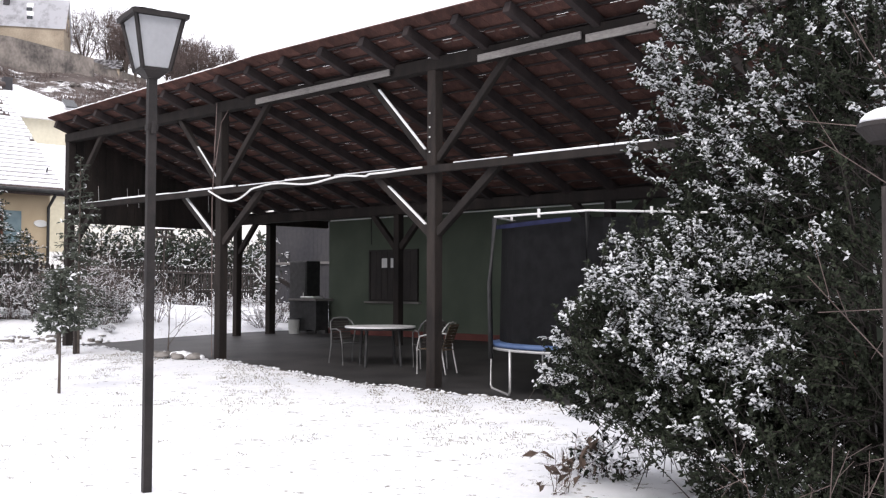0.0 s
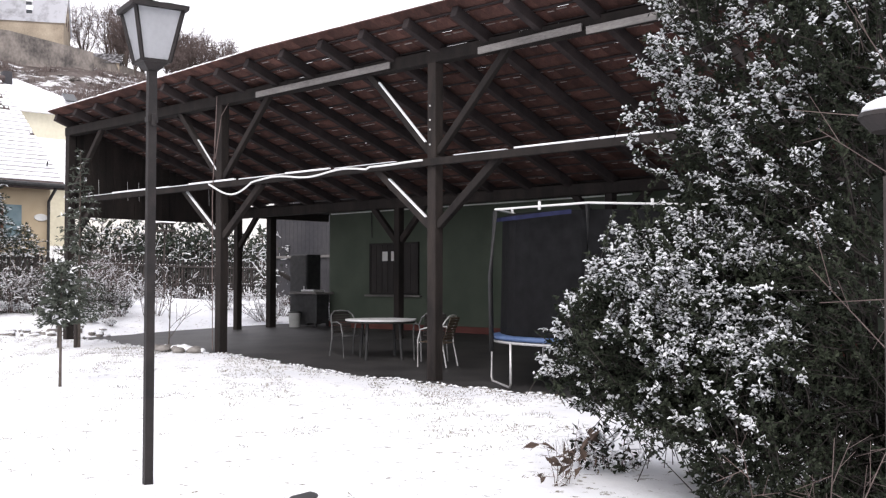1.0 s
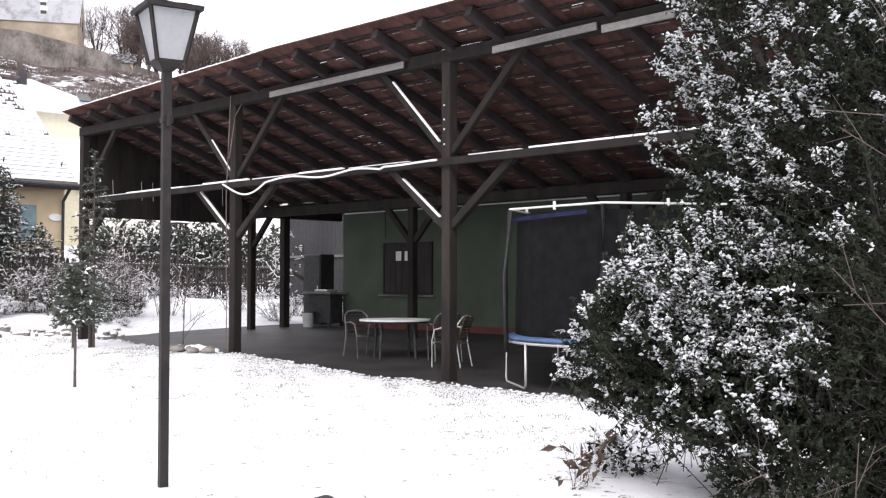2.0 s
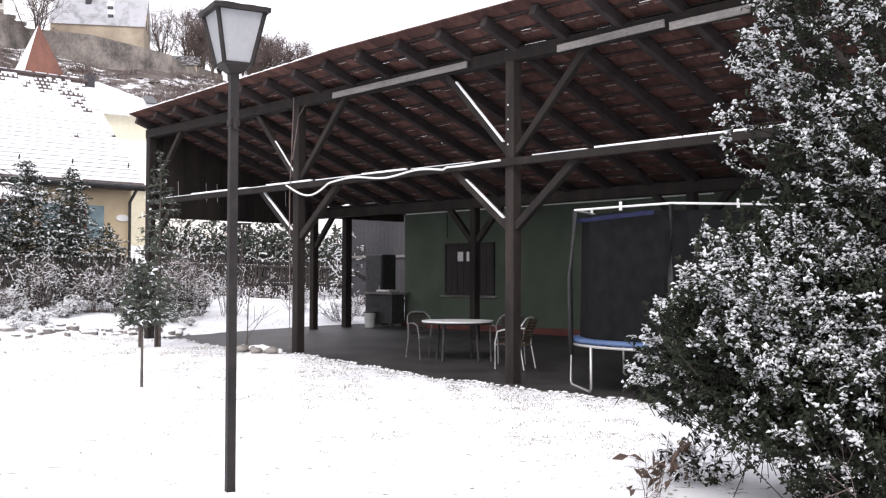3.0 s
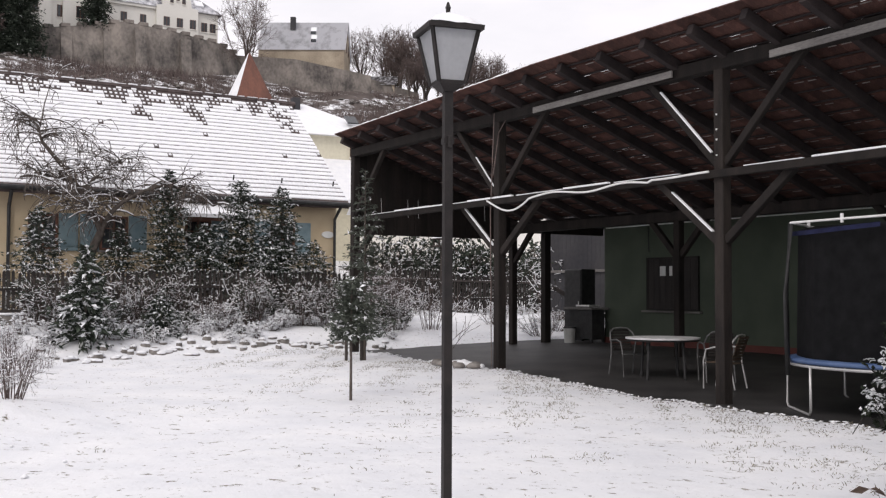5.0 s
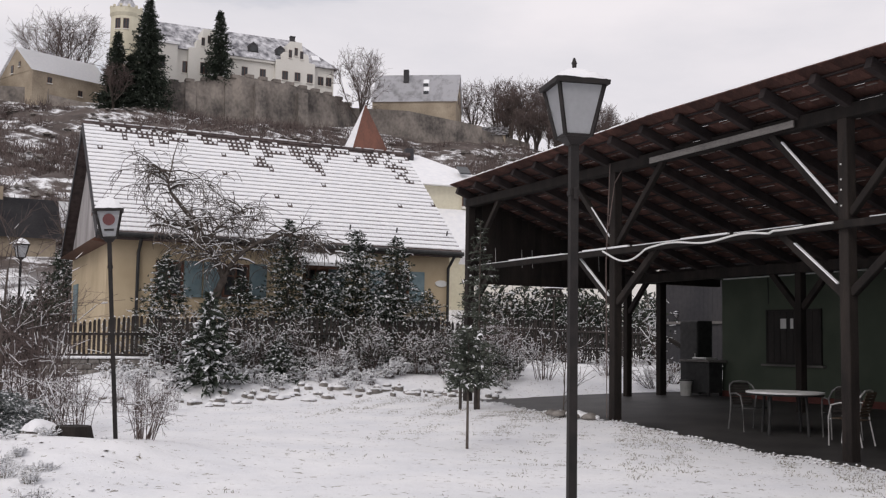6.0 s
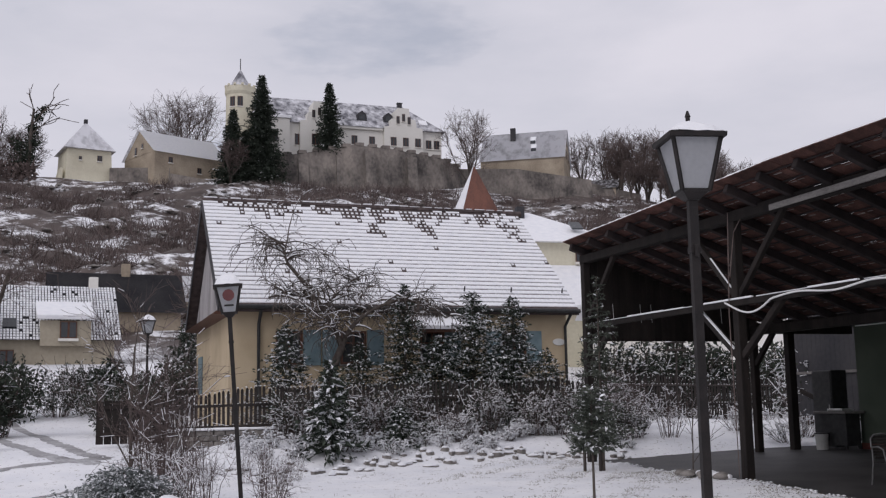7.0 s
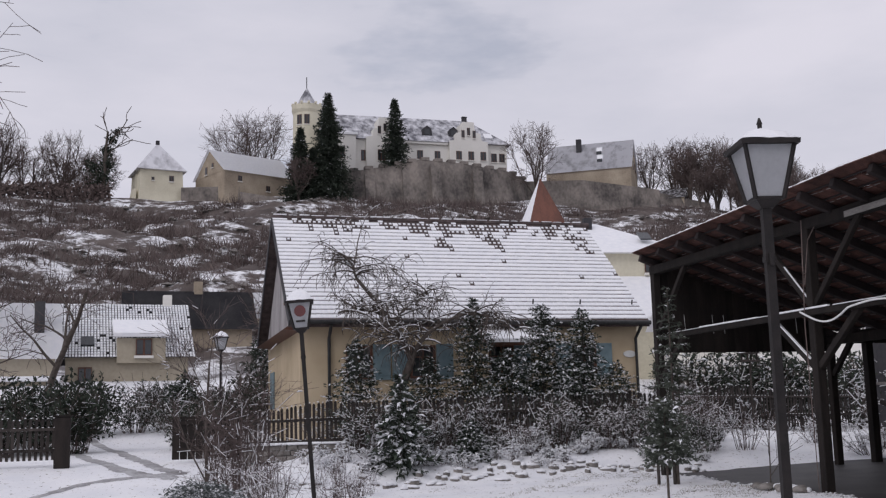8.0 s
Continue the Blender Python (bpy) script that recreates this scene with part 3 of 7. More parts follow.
def build_back_room():
    w = thing("wall_north", "green rendered wall with a dark red plinth under the shelter", "wall", kind="structure")
    part("render", box(bmesh.new(), (-21.7, WALL_Y, 0.44), (-2.0, WALL_Y + 0.25, 3.399)), GREEN_WALL, w)
    part("plinth", box(bmesh.new(), (-21.72, WALL_Y - 0.02, 0.05), (-2.0, WALL_Y + 0.24, 0.438), 0.006), RED_WALL, w)
    part("side_wall", box(bmesh.new(), (-21.7, WALL_Y + 0.25, 0.0), (-21.45, 24.0, 3.399)), GREEN_WALL, w)
    # shuttered window
    win = thing("window_1", "closed dark wooden shutters on the green wall with two paper notices", "window", kind="structure")
    x0, x1, z0, z1 = -20.04, -18.25, 1.18, 2.49
    for n in range(8):
        a = x0 + 0.06 + (x1 - x0 - 0.12) * n / 8
        part("shutter_board", box(bmesh.new(), (a + 0.004, WALL_Y - 0.045, z0 + 0.05), (a + (x1 - x0 - 0.12) / 8 - 0.004, WALL_Y - 0.003, z1 - 0.05), 0.004), DARK_SHUTTER, win)
    for lo, hi in (((x0, z0), (x0 + 0.06, z1)), ((x1 - 0.06, z0), (x1, z1)), ((x0 + 0.06, z1 - 0.05), (x1 - 0.06, z1)), ((x0 + 0.06, z0), (x1 - 0.06, z0 + 0.05))):
        part("window_frame", box(bmesh.new(), (lo[0], WALL_Y - 0.06, lo[1]), (hi[0], WALL_Y - 0.002, hi[1]), 0.004), DARK_SHUTTER, win)
    part("window_sill", box(bmesh.new(), (x0 - 0.12, WALL_Y - 0.12, z0 - 0.06), (x1 + 0.1, WALL_Y - 0.004, z0 - 0.012), 0.006), BOARD_GREY, win)
    for a in (-19.55, -19.22):
        part("notice", box(bmesh.new(), (a, WALL_Y - 0.053, 2.03), (a + (0.2 if a < -19.4 else 0.1), WALL_Y - 0.049, 2.27)), LINEN, win, "pale paper notice")
    part("crack_wire", tube(bmesh.new(), [(-20.0, WALL_Y - 0.02, 3.3), (-19.98, WALL_Y - 0.02, 2.64)], 0.012, 5), DARK_PLASTIC, w)
    part("conduit", tube(bmesh.new(), [(-21.6, WALL_Y - 0.03, 3.32), (-12.0, WALL_Y - 0.03, 3.33)], 0.018, 6), WHITE_PLASTIC, w)


build_back_room()


def build_corner_store():
    c = thing("dark_cupboard", "tall dark cupboard standing under the shelter", "cupboard", (-23.4, 19.1, 0.27))
    part("body", box(bmesh.new(), (-0.45, -0.25, 0.0), (0.3, 0.25, 2.0), 0.012), DARK_PLASTIC, c)
    part("door", box(bmesh.new(), (-0.43, -0.275, 0.05), (0.28, -0.252, 1.97), 0.006), DARK_PLASTIC, c)
    part("handle", box(bmesh.new(), (0.2, -0.3, 0.9), (0.23, -0.277, 1.1), 0.004), ALU, c)
    g = thing("outdoor_sink", "dark outdoor counter with a pale worktop beside the wall", "counter", (-22.0, 18.15, 0.3))
    part("worktop", box(bmesh.new(), (-0.62, -0.32, 0.86), (0.55, 0.3, 0.92), 0.01), BOARD_GREY, g)
    part("front_panel", box(bmesh.new(), (-0.5, -0.22, 0.08), (0.45, 0.22, 0.858), 0.01), DARK_PLASTIC, g)
    for x in (-0.45, 0.4):
        for y in (-0.2, 0.2):
            part("leg", box(bmesh.new(), (x - 0.03, y - 0.03, 0), (x + 0.03, y + 0.03, 0.1)), DARK_PLASTIC, g)
    part("basin", box(bmesh.new(), (-0.25, -0.2, 0.922), (0.3, 0.18, 0.98), 0.015), ALU, g)
    b = thing("pale_bucket", "pale grey plastic bucket on the asphalt", "bucket", (-22.25, 17.75, 0.24))
    bm = bmesh.new()
    frustum(bm, (0, 0), 0.0, 0.42, 0.13, 0.16, 14, 0)
    part("body", bm, mat("pale_grey_plastic", (0.4, 0.4, 0.38), (0.52, 0.52, 0.5), 0.5, 6, 50, 0.1), b)
    bm = bmesh.new()
    frustum(bm, (0, 0), 0.421, 0.45, 0.175, 0.175, 14, 0)
    part("rim", bm, DARK_PLASTIC, b)
    # plank wall and lean-to beyond
    p = thing("grey_lean_to", "grey boarded lean-to wall with a rail behind the shelter", "shed", (0, 0, 0))
    x = -27.5
    while x < -22.0:
        part("board", box(bmesh.new(), (x, 21.0, 1.0), (x + 0.2, 21.03, 4.2), 0.003), DARK_ROOF, p)
        x += 0.205
    part("rail", box(bmesh.new(), (-27.5, 20.93, 2.24), (-21.8, 20.99, 2.32), 0.006), BOARD_GREY, p)
    for px in (-27.45, -24.35):
        part("support", box(bmesh.new(), (px - 0.07, 20.95, 0.1), (px + 0.07, 21.09, 2.3)), TIMBER, p)
    part("ramp_beam", bar(bmesh.new(), (-25.2, 19.5, 1.75), (-22.9, 19.5, 0.95), 0.08, 0.12, 0.008), TIMBER, p)


build_corner_store()


def build_cable():
    pts = []
    for i in range(60):
        t = i / 59
        x = -11.15 - 5.75 * t
        dip = -0.03 - 0.07 * math.sin(3.1 * math.pi * t) ** 2 * (1 if t > 0.22 else 0.3) - (0.2 * math.sin(math.pi * (t - 0.76) / 0.24) if t > 0.76 else 0.0)
        pts.append((x, FRONT_Y - 0.23 - 0.02 * math.sin(9 * t), 3.4 + dip))
    ob = part("power_cable", tube(bmesh.new(), pts, 0.018, 6), WHITE_PLASTIC, smooth=True)
    tagged(ob, "white power cable hung in loops along the shelter rail", "cable")
    v = Bits()
    rng = np.random.default_rng(5)
    base = np.array([-16.83, FRONT_Y - 0.2, 3.1])
    stems = [(base, base + (0.02, 0.03, 1.0)), (base + (0.02, 0.03, 1.0), base + (0.05, 0.05, 1.95)), (base + (0.03, 0.04, 0.75), base + (0.25, 0.02, 1.55)), (base + (0.25, 0.02, 1.55), base + (0.5, 0.0, 1.75)), (base + (0.0, 0.0, 0.0), base + (0.04, 0, -2.9))]
    v.sticks([a for a, _ in stems], [b for _, b in stems], 0.012, 0.008, 5)
    ob = v.mesh("dead_vine", TWIG)
    tagged(ob, "bare dead vine stem climbing a shelter post", "vine")


build_cable()


# ---- furniture under the shelter ----
def build_table():
    t = thing("round_table", "round garden table with a pale top and thin metal legs", "table", (-14.2, 13.45, 0.07))
    bm = bmesh.new()
    frustum(bm, (0, 0), 0.715, 0.745, 0.66, 0.66, 40, 0)
    part("tabletop", bm, mat("pale_table_top", (0.6, 0.6, 0.6), (0.72, 0.72, 0.72), 0.45, 6, 60, 0.05), t)
    bm = bmesh.new()
    frustum(bm, (0, 0), 0.68, 0.714, 0.63, 0.65, 40, 0)
    part("table_edge", bm, DARK_PLASTIC, t)
    for k in range(4):
        a = radians(12 + 90 * k)
        part("leg", tube(bmesh.new(), [(0.42 * math.cos(a), 0.42 * math.sin(a), 0.68), (0.47 * math.cos(a), 0.47 * math.sin(a), 0.0)], 0.026, 8), DARK_PLASTIC, t)


build_table()


def build_chair(at, turn, label, metal=None):
    weave = DARK_SHUTTER if metal else WICKER
    metal = metal or ALU
    c = thing("garden_chair", label, "chair", at, turn, "garden chairs by the table")
    for s in (-1, 1):
        part("side_frame", tube(bmesh.new(), [(0.24 * s, -0.26, 0.0), (0.26 * s, -0.25, 0.45), (0.27 * s, -0.2, 0.64), (0.27 * s, -0.05, 0.68), (0.27 * s, 0.18, 0.66), (0.23 * s, 0.26, 0.8), (0.15 * s, 0.29, 0.87), (0, 0.3, 0.885)], 0.014, 8), metal, c)
        part("back_leg", tube(bmesh.new(), [(0.25 * s, 0.28, 0.0), (0.24 * s, 0.2, 0.4), (0.26 * s, 0.17, 0.655)], 0.014, 8), metal, c)
    part("seat_rail", tube(bmesh.new(), [(-0.24, -0.23, 0.42), (0.24, -0.23, 0.42)], 0.012, 8), metal, c)
    for k in range(9):
        y = -0.22 + 0.05 * k
        part("seat_slat", box(bmesh.new(), (-0.235, y, 0.425 - 0.003 * k), (0.235, y + 0.044, 0.437 - 0.003 * k), 0.003), weave, c)
    for k in range(8):
        z = 0.46 + 0.05 * k
        part("back_slat", box(bmesh.new(), (-0.2, 0.2 + 0.018 * k, z), (0.2, 0.212 + 0.018 * k, z + 0.043), 0.003), weave, c)
    return c


build_chair((-14.95, 13.3, 0.07), 78, "garden chair with dark metal frame and woven seat at the table", DARK_ALU)
build_chair((-12.5, 13.2, 0.05), -70, "aluminium garden armchair with a tan woven back beside the post")
build_chair((-13.3, 13.85, 0.07), -120, "dark garden chair pushed under the round table", DARK_ALU)


def build_trampoline():
    cx, cy, r, h = -8.85, 13.2, 1.82, 0.7
    t = thing("trampoline", "round trampoline with blue edge pad and black net enclosure", "trampoline", (cx, cy, 0.0))
    n = 48
    ring = [(r * math.cos(2 * math.pi * k / n), r * math.sin(2 * math.pi * k / n)) for k in range(n)]
    bm = bmesh.new()
    prof = ((1.0, h - 0.02), (1.0, h + 0.03), (0.93, h + 0.045), (0.84, h + 0.03), (0.84, h - 0.005))
    rows = [[bm.verts.new((x * f, y * f, z)) for x, y in ring] for f, z in prof]
    for u, v in zip(rows, rows[1:] + rows[:1]):
        for k in range(n):
            bm.faces.new((u[k], u[(k + 1) % n], v[(k + 1) % n], v[k]))
    part("edge_pad", bm, BLUE_PAD, t, "blue vinyl pad", True)
    bm = bmesh.new()
    bm.faces.new([bm.verts.new((x * 0.845, y * 0.845, h)) for x, y in ring])
    bmesh.ops.solidify(bm, geom=bm.faces[:], thickness=0.008)
    part("jumping_mat", bm, NET, t)
    bm = bmesh.new()
    tube(bm, [(x * 0.985, y * 0.985, h - 0.05) for x, y in ring + ring[:1]], 0.022, 6)
    part("frame_ring", bm, ALU, t)
    for k in range(4):
        a0, a1 = radians(-126 + 90 * k - 19), radians(-126 + 90 * k + 19)
        p, q = (1.82 * math.cos(a0), 1.82 * math.sin(a0)), (1.82 * math.cos(a1), 1.82 * math.sin(a1))
        mid = [(p[0] + (q[0] - p[0]) * f, p[1] + (q[1] - p[1]) * f) for f in (0.05, 0.95)]
        part("leg", tube(bmesh.new(), [(*p, h - 0.05), (*p, 0.08), (*mid[0], 0.024), (*mid[1], 0.024), (*q, 0.08), (*q, h - 0.05)], 0.018, 8), ALU, t, smooth=True)
    top = 2.55
    corner = []
    for k in range(6):
        a = radians(-186 + 60 * k)
        x, y = 1.86 * math.cos(a), 1.86 * math.sin(a)
        corner.append((x, y))
        part("net_pole", tube(bmesh.new(), [(x, y, 0.5), (x * 1.01, y * 1.01, 1.6), (x * 0.97, y * 0.97, top)], 0.036, 8), DARK_PLASTIC, t, "pole in black foam sleeve", True)
    for k in range(6):
        p, q = corner[k], corner[(k + 1) % 6]
        bar_ = part("top_tube", tube(bmesh.new(), [(p[0] * 0.97, p[1] * 0.97, top + 0.02), (q[0] * 0.97, q[1] * 0.97, top + 0.02)], 0.016, 8), WHITE_PLASTIC, t, "white plastic tube")
        m = ((p[0] + q[0]) * 0.485, (p[1] + q[1]) * 0.485)
        part("coupling", tube(bmesh.new(), [(m[0], m[1], top - 0.03), (m[0], m[1], top + 0.09)], 0.022, 8), WHITE_PLASTIC, bar_)
    bm = bmesh.new()
    m = 36
    lo, hi = [], []
    for k in range(m):
        a = 2 * math.pi * k / m
        rr = 1.68 + 0.03 * math.sin(9 * a)
        lo.append(bm.verts.new((rr * math.cos(a), rr * math.sin(a), h + 0.02)))
        hi.append(bm.verts.new((rr * 0.98 * math.cos(a), rr * 0.98 * math.sin(a), top - 0.06)))
    for k in range(m):
        bm.faces.new((lo[k], lo[(k + 1) % m], hi[(k + 1) % m], hi[k]))
    bmesh.ops.solidify(bm, geom=bm.faces[:], thickness=0.006)
    part("net", bm, NET, t, "dense black netting")
    bm = bmesh.new()
    prev = None
    for k in range(13):
        a = radians(-152 + 6.5 * k)
        z = top - 0.055 - 0.05 * math.sin(math.pi * k / 12)
        cur = [bm.verts.new((1.745 * math.cos(a), 1.745 * math.sin(a), z + d - 0.03)) for d in (0.03, -0.03)]
        if prev:
            bm.faces.new((prev[0], cur[0], cur[1], prev[1]))
        prev = cur
    bmesh.ops.solidify(bm, geom=bm.faces[:], thickness=0.01)
    part("strap", bm, mat("navy_webbing", (0.014, 0.018, 0.06), (0.03, 0.035, 0.1), 0.7, 6, 60, 0.2), t, "blue webbing strap")


build_trampoline()


# ---- lamps ----
def build_lantern(name, label, at, lean=(0, 0), height=3.3, turn=0.0, sign=False, snow=0.06):
    """A square post with a tapered four-sided lantern."""
    L = thing(name, label, "lamp post", at, turn, "garden lamps")
    L.matrix_basis = Matrix.Translation(at) @ pose(0, 0, 0, lean[0], lean[1], 0) @ pose(0, 0, 0, 0, 0, turn)
    H = height
    zb = H - 0.50
    part("post", frustum(bmesh.new(), (0, 0), -0.1, zb - 0.39, 0.028, 0.027), LAMP_METAL, L)
    part("collar", frustum(bmesh.new(), (0, 0), zb - 0.41, zb - 0.375, 0.034, 0.034), LAMP_METAL, L)
    part("upper_post", frustum(bmesh.new(), (0, 0), zb - 0.375, zb - 0.05, 0.029, 0.028), LAMP_METAL, L)
    part("bracket", box(bmesh.new(), (0.028, -0.013, zb - 0.44), (0.062, 0.013, zb - 0.36), 0.004), LAMP_METAL, L)
    part("neck", frustum(bmesh.new(), (0, 0), zb - 0.07, zb - 0.02, 0.038, 0.085), LAMP_METAL, L)
    z0, z1, a0, a1 = zb - 0.02, zb + 0.335, 0.09, 0.16
    for sx in (-1, 1):
        for sy in (-1, 1):
            part("corner_bar", bar(bmesh.new(), (sx * a0, sy * a0, z0), (sx * a1, sy * a1, z1), 0.022, 0.022), LAMP_METAL, L)
    for k in range(4):
        c, s_ = (1, 0, -1, 0)[k], (0, 1, 0, -1)[k]
        bm = bmesh.new()
        f = 0.955
        q = []
        for (a, z) in ((a0, z0 + 0.01), (a1, z1 - 0.005)):
            for u in (-1, 1):
                q.append((c * a * f - s_ * u * a * 0.93, s_ * a * f + c * u * a * 0.93, z))
        vs = [bm.verts.new(p) for p in (q[0], q[1], q[3], q[2])]
        bm.faces.new(vs)
        bmesh.ops.solidify(bm, geom=bm.faces[:], thickness=0.004)
        pane = part("pane", bm, LAMP_GLASS, L, "frosted white panel")
        if sign and k == 0:
            am, zm = (a0 + a1) / 2 + 0.015, (z0 + z1) / 2 + 0.05
            bm = bmesh.new()
            tilt = math.atan2(a1 - a0, z1 - z0)
            bmesh.ops.create_cone(bm, cap_ends=True, segments=20, radius1=0.075, radius2=0.075, depth=0.004, matrix=Matrix.Translation((am * f + 0.01, 0, zm)) @ Euler((0, radians(90) + tilt, 0)).to_matrix().to_4x4())
            part("red_disc", bm, RED_SIGN, pane, "round red printed mark")
            part("print_bar", box(bmesh.new(), (a0 * f + 0.026, -0.06, z0 + 0.085), (a0 * f + 0.030, 0.06, z0 + 0.11)), LAMP_METAL, pane)
    part("lantern_base", frustum(bmesh.new(), (0, 0), z0 - 0.004, z0 + 0.015, 0.094, 0.096), LAMP_METAL, L)
    roof = part("roof", frustum(frustum(bmesh.new(), (0, 0), z1 - 0.02, z1 + 0.01, 0.186, 0.189), (0, 0), z1 + 0.011, z1 + 0.075, 0.168, 0.04), LAMP_METAL, L)
    bm = bmesh.new()
    rng = random.Random(int(at[0] * 10))
    n = 7
    grid = {}
    for i in range(n):
        for j in range(n):
            u, v = -1 + 2 * i / (n - 1), -1 + 2 * j / (n - 1)
            e = max(abs(u), abs(v))
            grid[i, j] = bm.verts.new((u * 0.174, v * 0.174, z1 + 0.015 + (1 - e) * 0.075 + snow * (1 - e ** 4) + rng.uniform(0, 0.008)))
    for i in range(n - 1):
        for j in range(n - 1):
            bm.faces.new((grid[i, j], grid[i + 1, j], grid[i + 1, j + 1], grid[i, j + 1]))
    part("snow_cap", bm, SNOW, roof, "cap of fresh snow", True)
    bm = bmesh.new()
    frustum(bm, (0, 0), z1 + 0.07, z1 + 0.15, 0.012, 0.015, 8)
    frustum(bm, (0, 0), z1 + 0.15, z1 + 0.19, 0.019, 0.006, 8)
    part("finial", bm, LAMP_METAL, roof)
    return L


build_lantern("street_lamp", "dark square-post garden lantern with frosted panels and snow cap", (-6.05, 3.82, -0.02), (0, 0), 3.5, -13.5, False, 0.035)
build_lantern("street_lamp", "leaning dark garden lantern with a red mark, snow capped", (-14.1, 2.17, 0.14), (4.2, 0), 3.22, -8, True, 0.09)


def build_capped_post():
    """A stout wooden post with a dark round hood on a thin neck, under a dome of snow."""
    p = thing("hooded_post", "dark wooden garden post with a snow-capped round hood beside the shrub", "post", (-1.67, 4.98, 0.0))
    part("post", frustum(bmesh.new(), (0, 0), -0.1, 2.0, 0.064, 0.06, 10, 0), GREYWOOD, p)
    part("neck", frustum(bmesh.new(), (0, 0), 2.001, 2.26, 0.022, 0.02, 8, 0), LAMP_METAL, p)
    hood = part("hood", frustum(frustum(bmesh.new(), (0, 0), 2.2, 2.262, 0.11, 0.165, 20, 0), (0, 0), 2.263, 2.285, 0.168, 0.16, 20, 0), LAMP_METAL, p, "dark round metal hood")
    bm = bmesh.new()
    bmesh.ops.create_uvsphere(bm, u_segments=20, v_segments=10, radius=0.155)
    for v in bm.verts:
        v.co.z = 2.286 + max(v.co.z, 0.0) * 0.5
    part("snow_cap", bm, SNOW, hood, "dome of fresh snow", True)


build_capped_post()

# ---- yellow house ----
HX, HY0, HY1 = -31.0, 3.9, 15.32
EAVE_Z, RIDGE_X, RIDGE_Z = 4.82, -35.3, 8.36


def window_unit(parent, y0, y1, z0, z1, x, shutters, frame_mat=None):
    """A framed, divided window in a wall that looks along +x, with its shutters."""
    frame_mat = frame_mat or BROWN_FRAME
    w = new("window")
    w.parent = parent
    simple("pane", DARK_GLASS, w, (x - 0.02, y0 + 0.05, z0 + 0.05), (x + 0.005, y1 - 0.05, z1 - 0.05))
    bm = bmesh.new()
    box(bm, (x - 0.02, y0, z0), (x + 0.04, y0 + 0.07, z1))
    box(bm, (x - 0.02, y1 - 0.07, z0), (x + 0.04, y1, z1))
    box(bm, (x - 0.02, y0 + 0.07, z1 - 0.07), (x + 0.04, y1 - 0.07, z1))
    box(bm, (x - 0.02, y0 + 0.07, z0), (x + 0.04, y1 - 0.07, z0 + 0.07))
    ym = (y0 + y1) / 2
    box(bm, (x + 0.006, ym - 0.03, z0 + 0.07), (x + 0.035, ym + 0.03, z1 - 0.07))
    box(bm, (x + 0.006, y0 + 0.07, z0 + (z1 - z0) * 0.62), (x + 0.03, ym - 0.03, z0 + (z1 - z0) * 0.62 + 0.04))
    box(bm, (x + 0.006, ym + 0.03, z0 + (z1 - z0) * 0.62), (x + 0.03, y1 - 0.07, z0 + (z1 - z0) * 0.62 + 0.04))
    part("frame", bm, frame_mat, w)
    simple("sill", BOARD_GREY, w, (x - 0.02, y0 - 0.06, z0 - 0.06), (x + 0.12, y1 + 0.06, z0 - 0.004), 0.006)
    for s in shutters:
        a, b = (y0 - 0.55, y0 - 0.02) if s < 0 else (y1 + 0.02, y1 + 0.55)
        sh = simple("shutter", BLUE_SHUTTER, w, (x + 0.012, a, z0 - 0.03), (x + 0.05, b, z1 + 0.03), 0.006, "blue-grey painted shutter")
        for z in (z0 + 0.1, z1 - 0.18):
            simple("ledge", BLUE_SHUTTER, sh, (x + 0.051, a + 0.04, z), (x + 0.066, b - 0.04, z + 0.08))
    return w


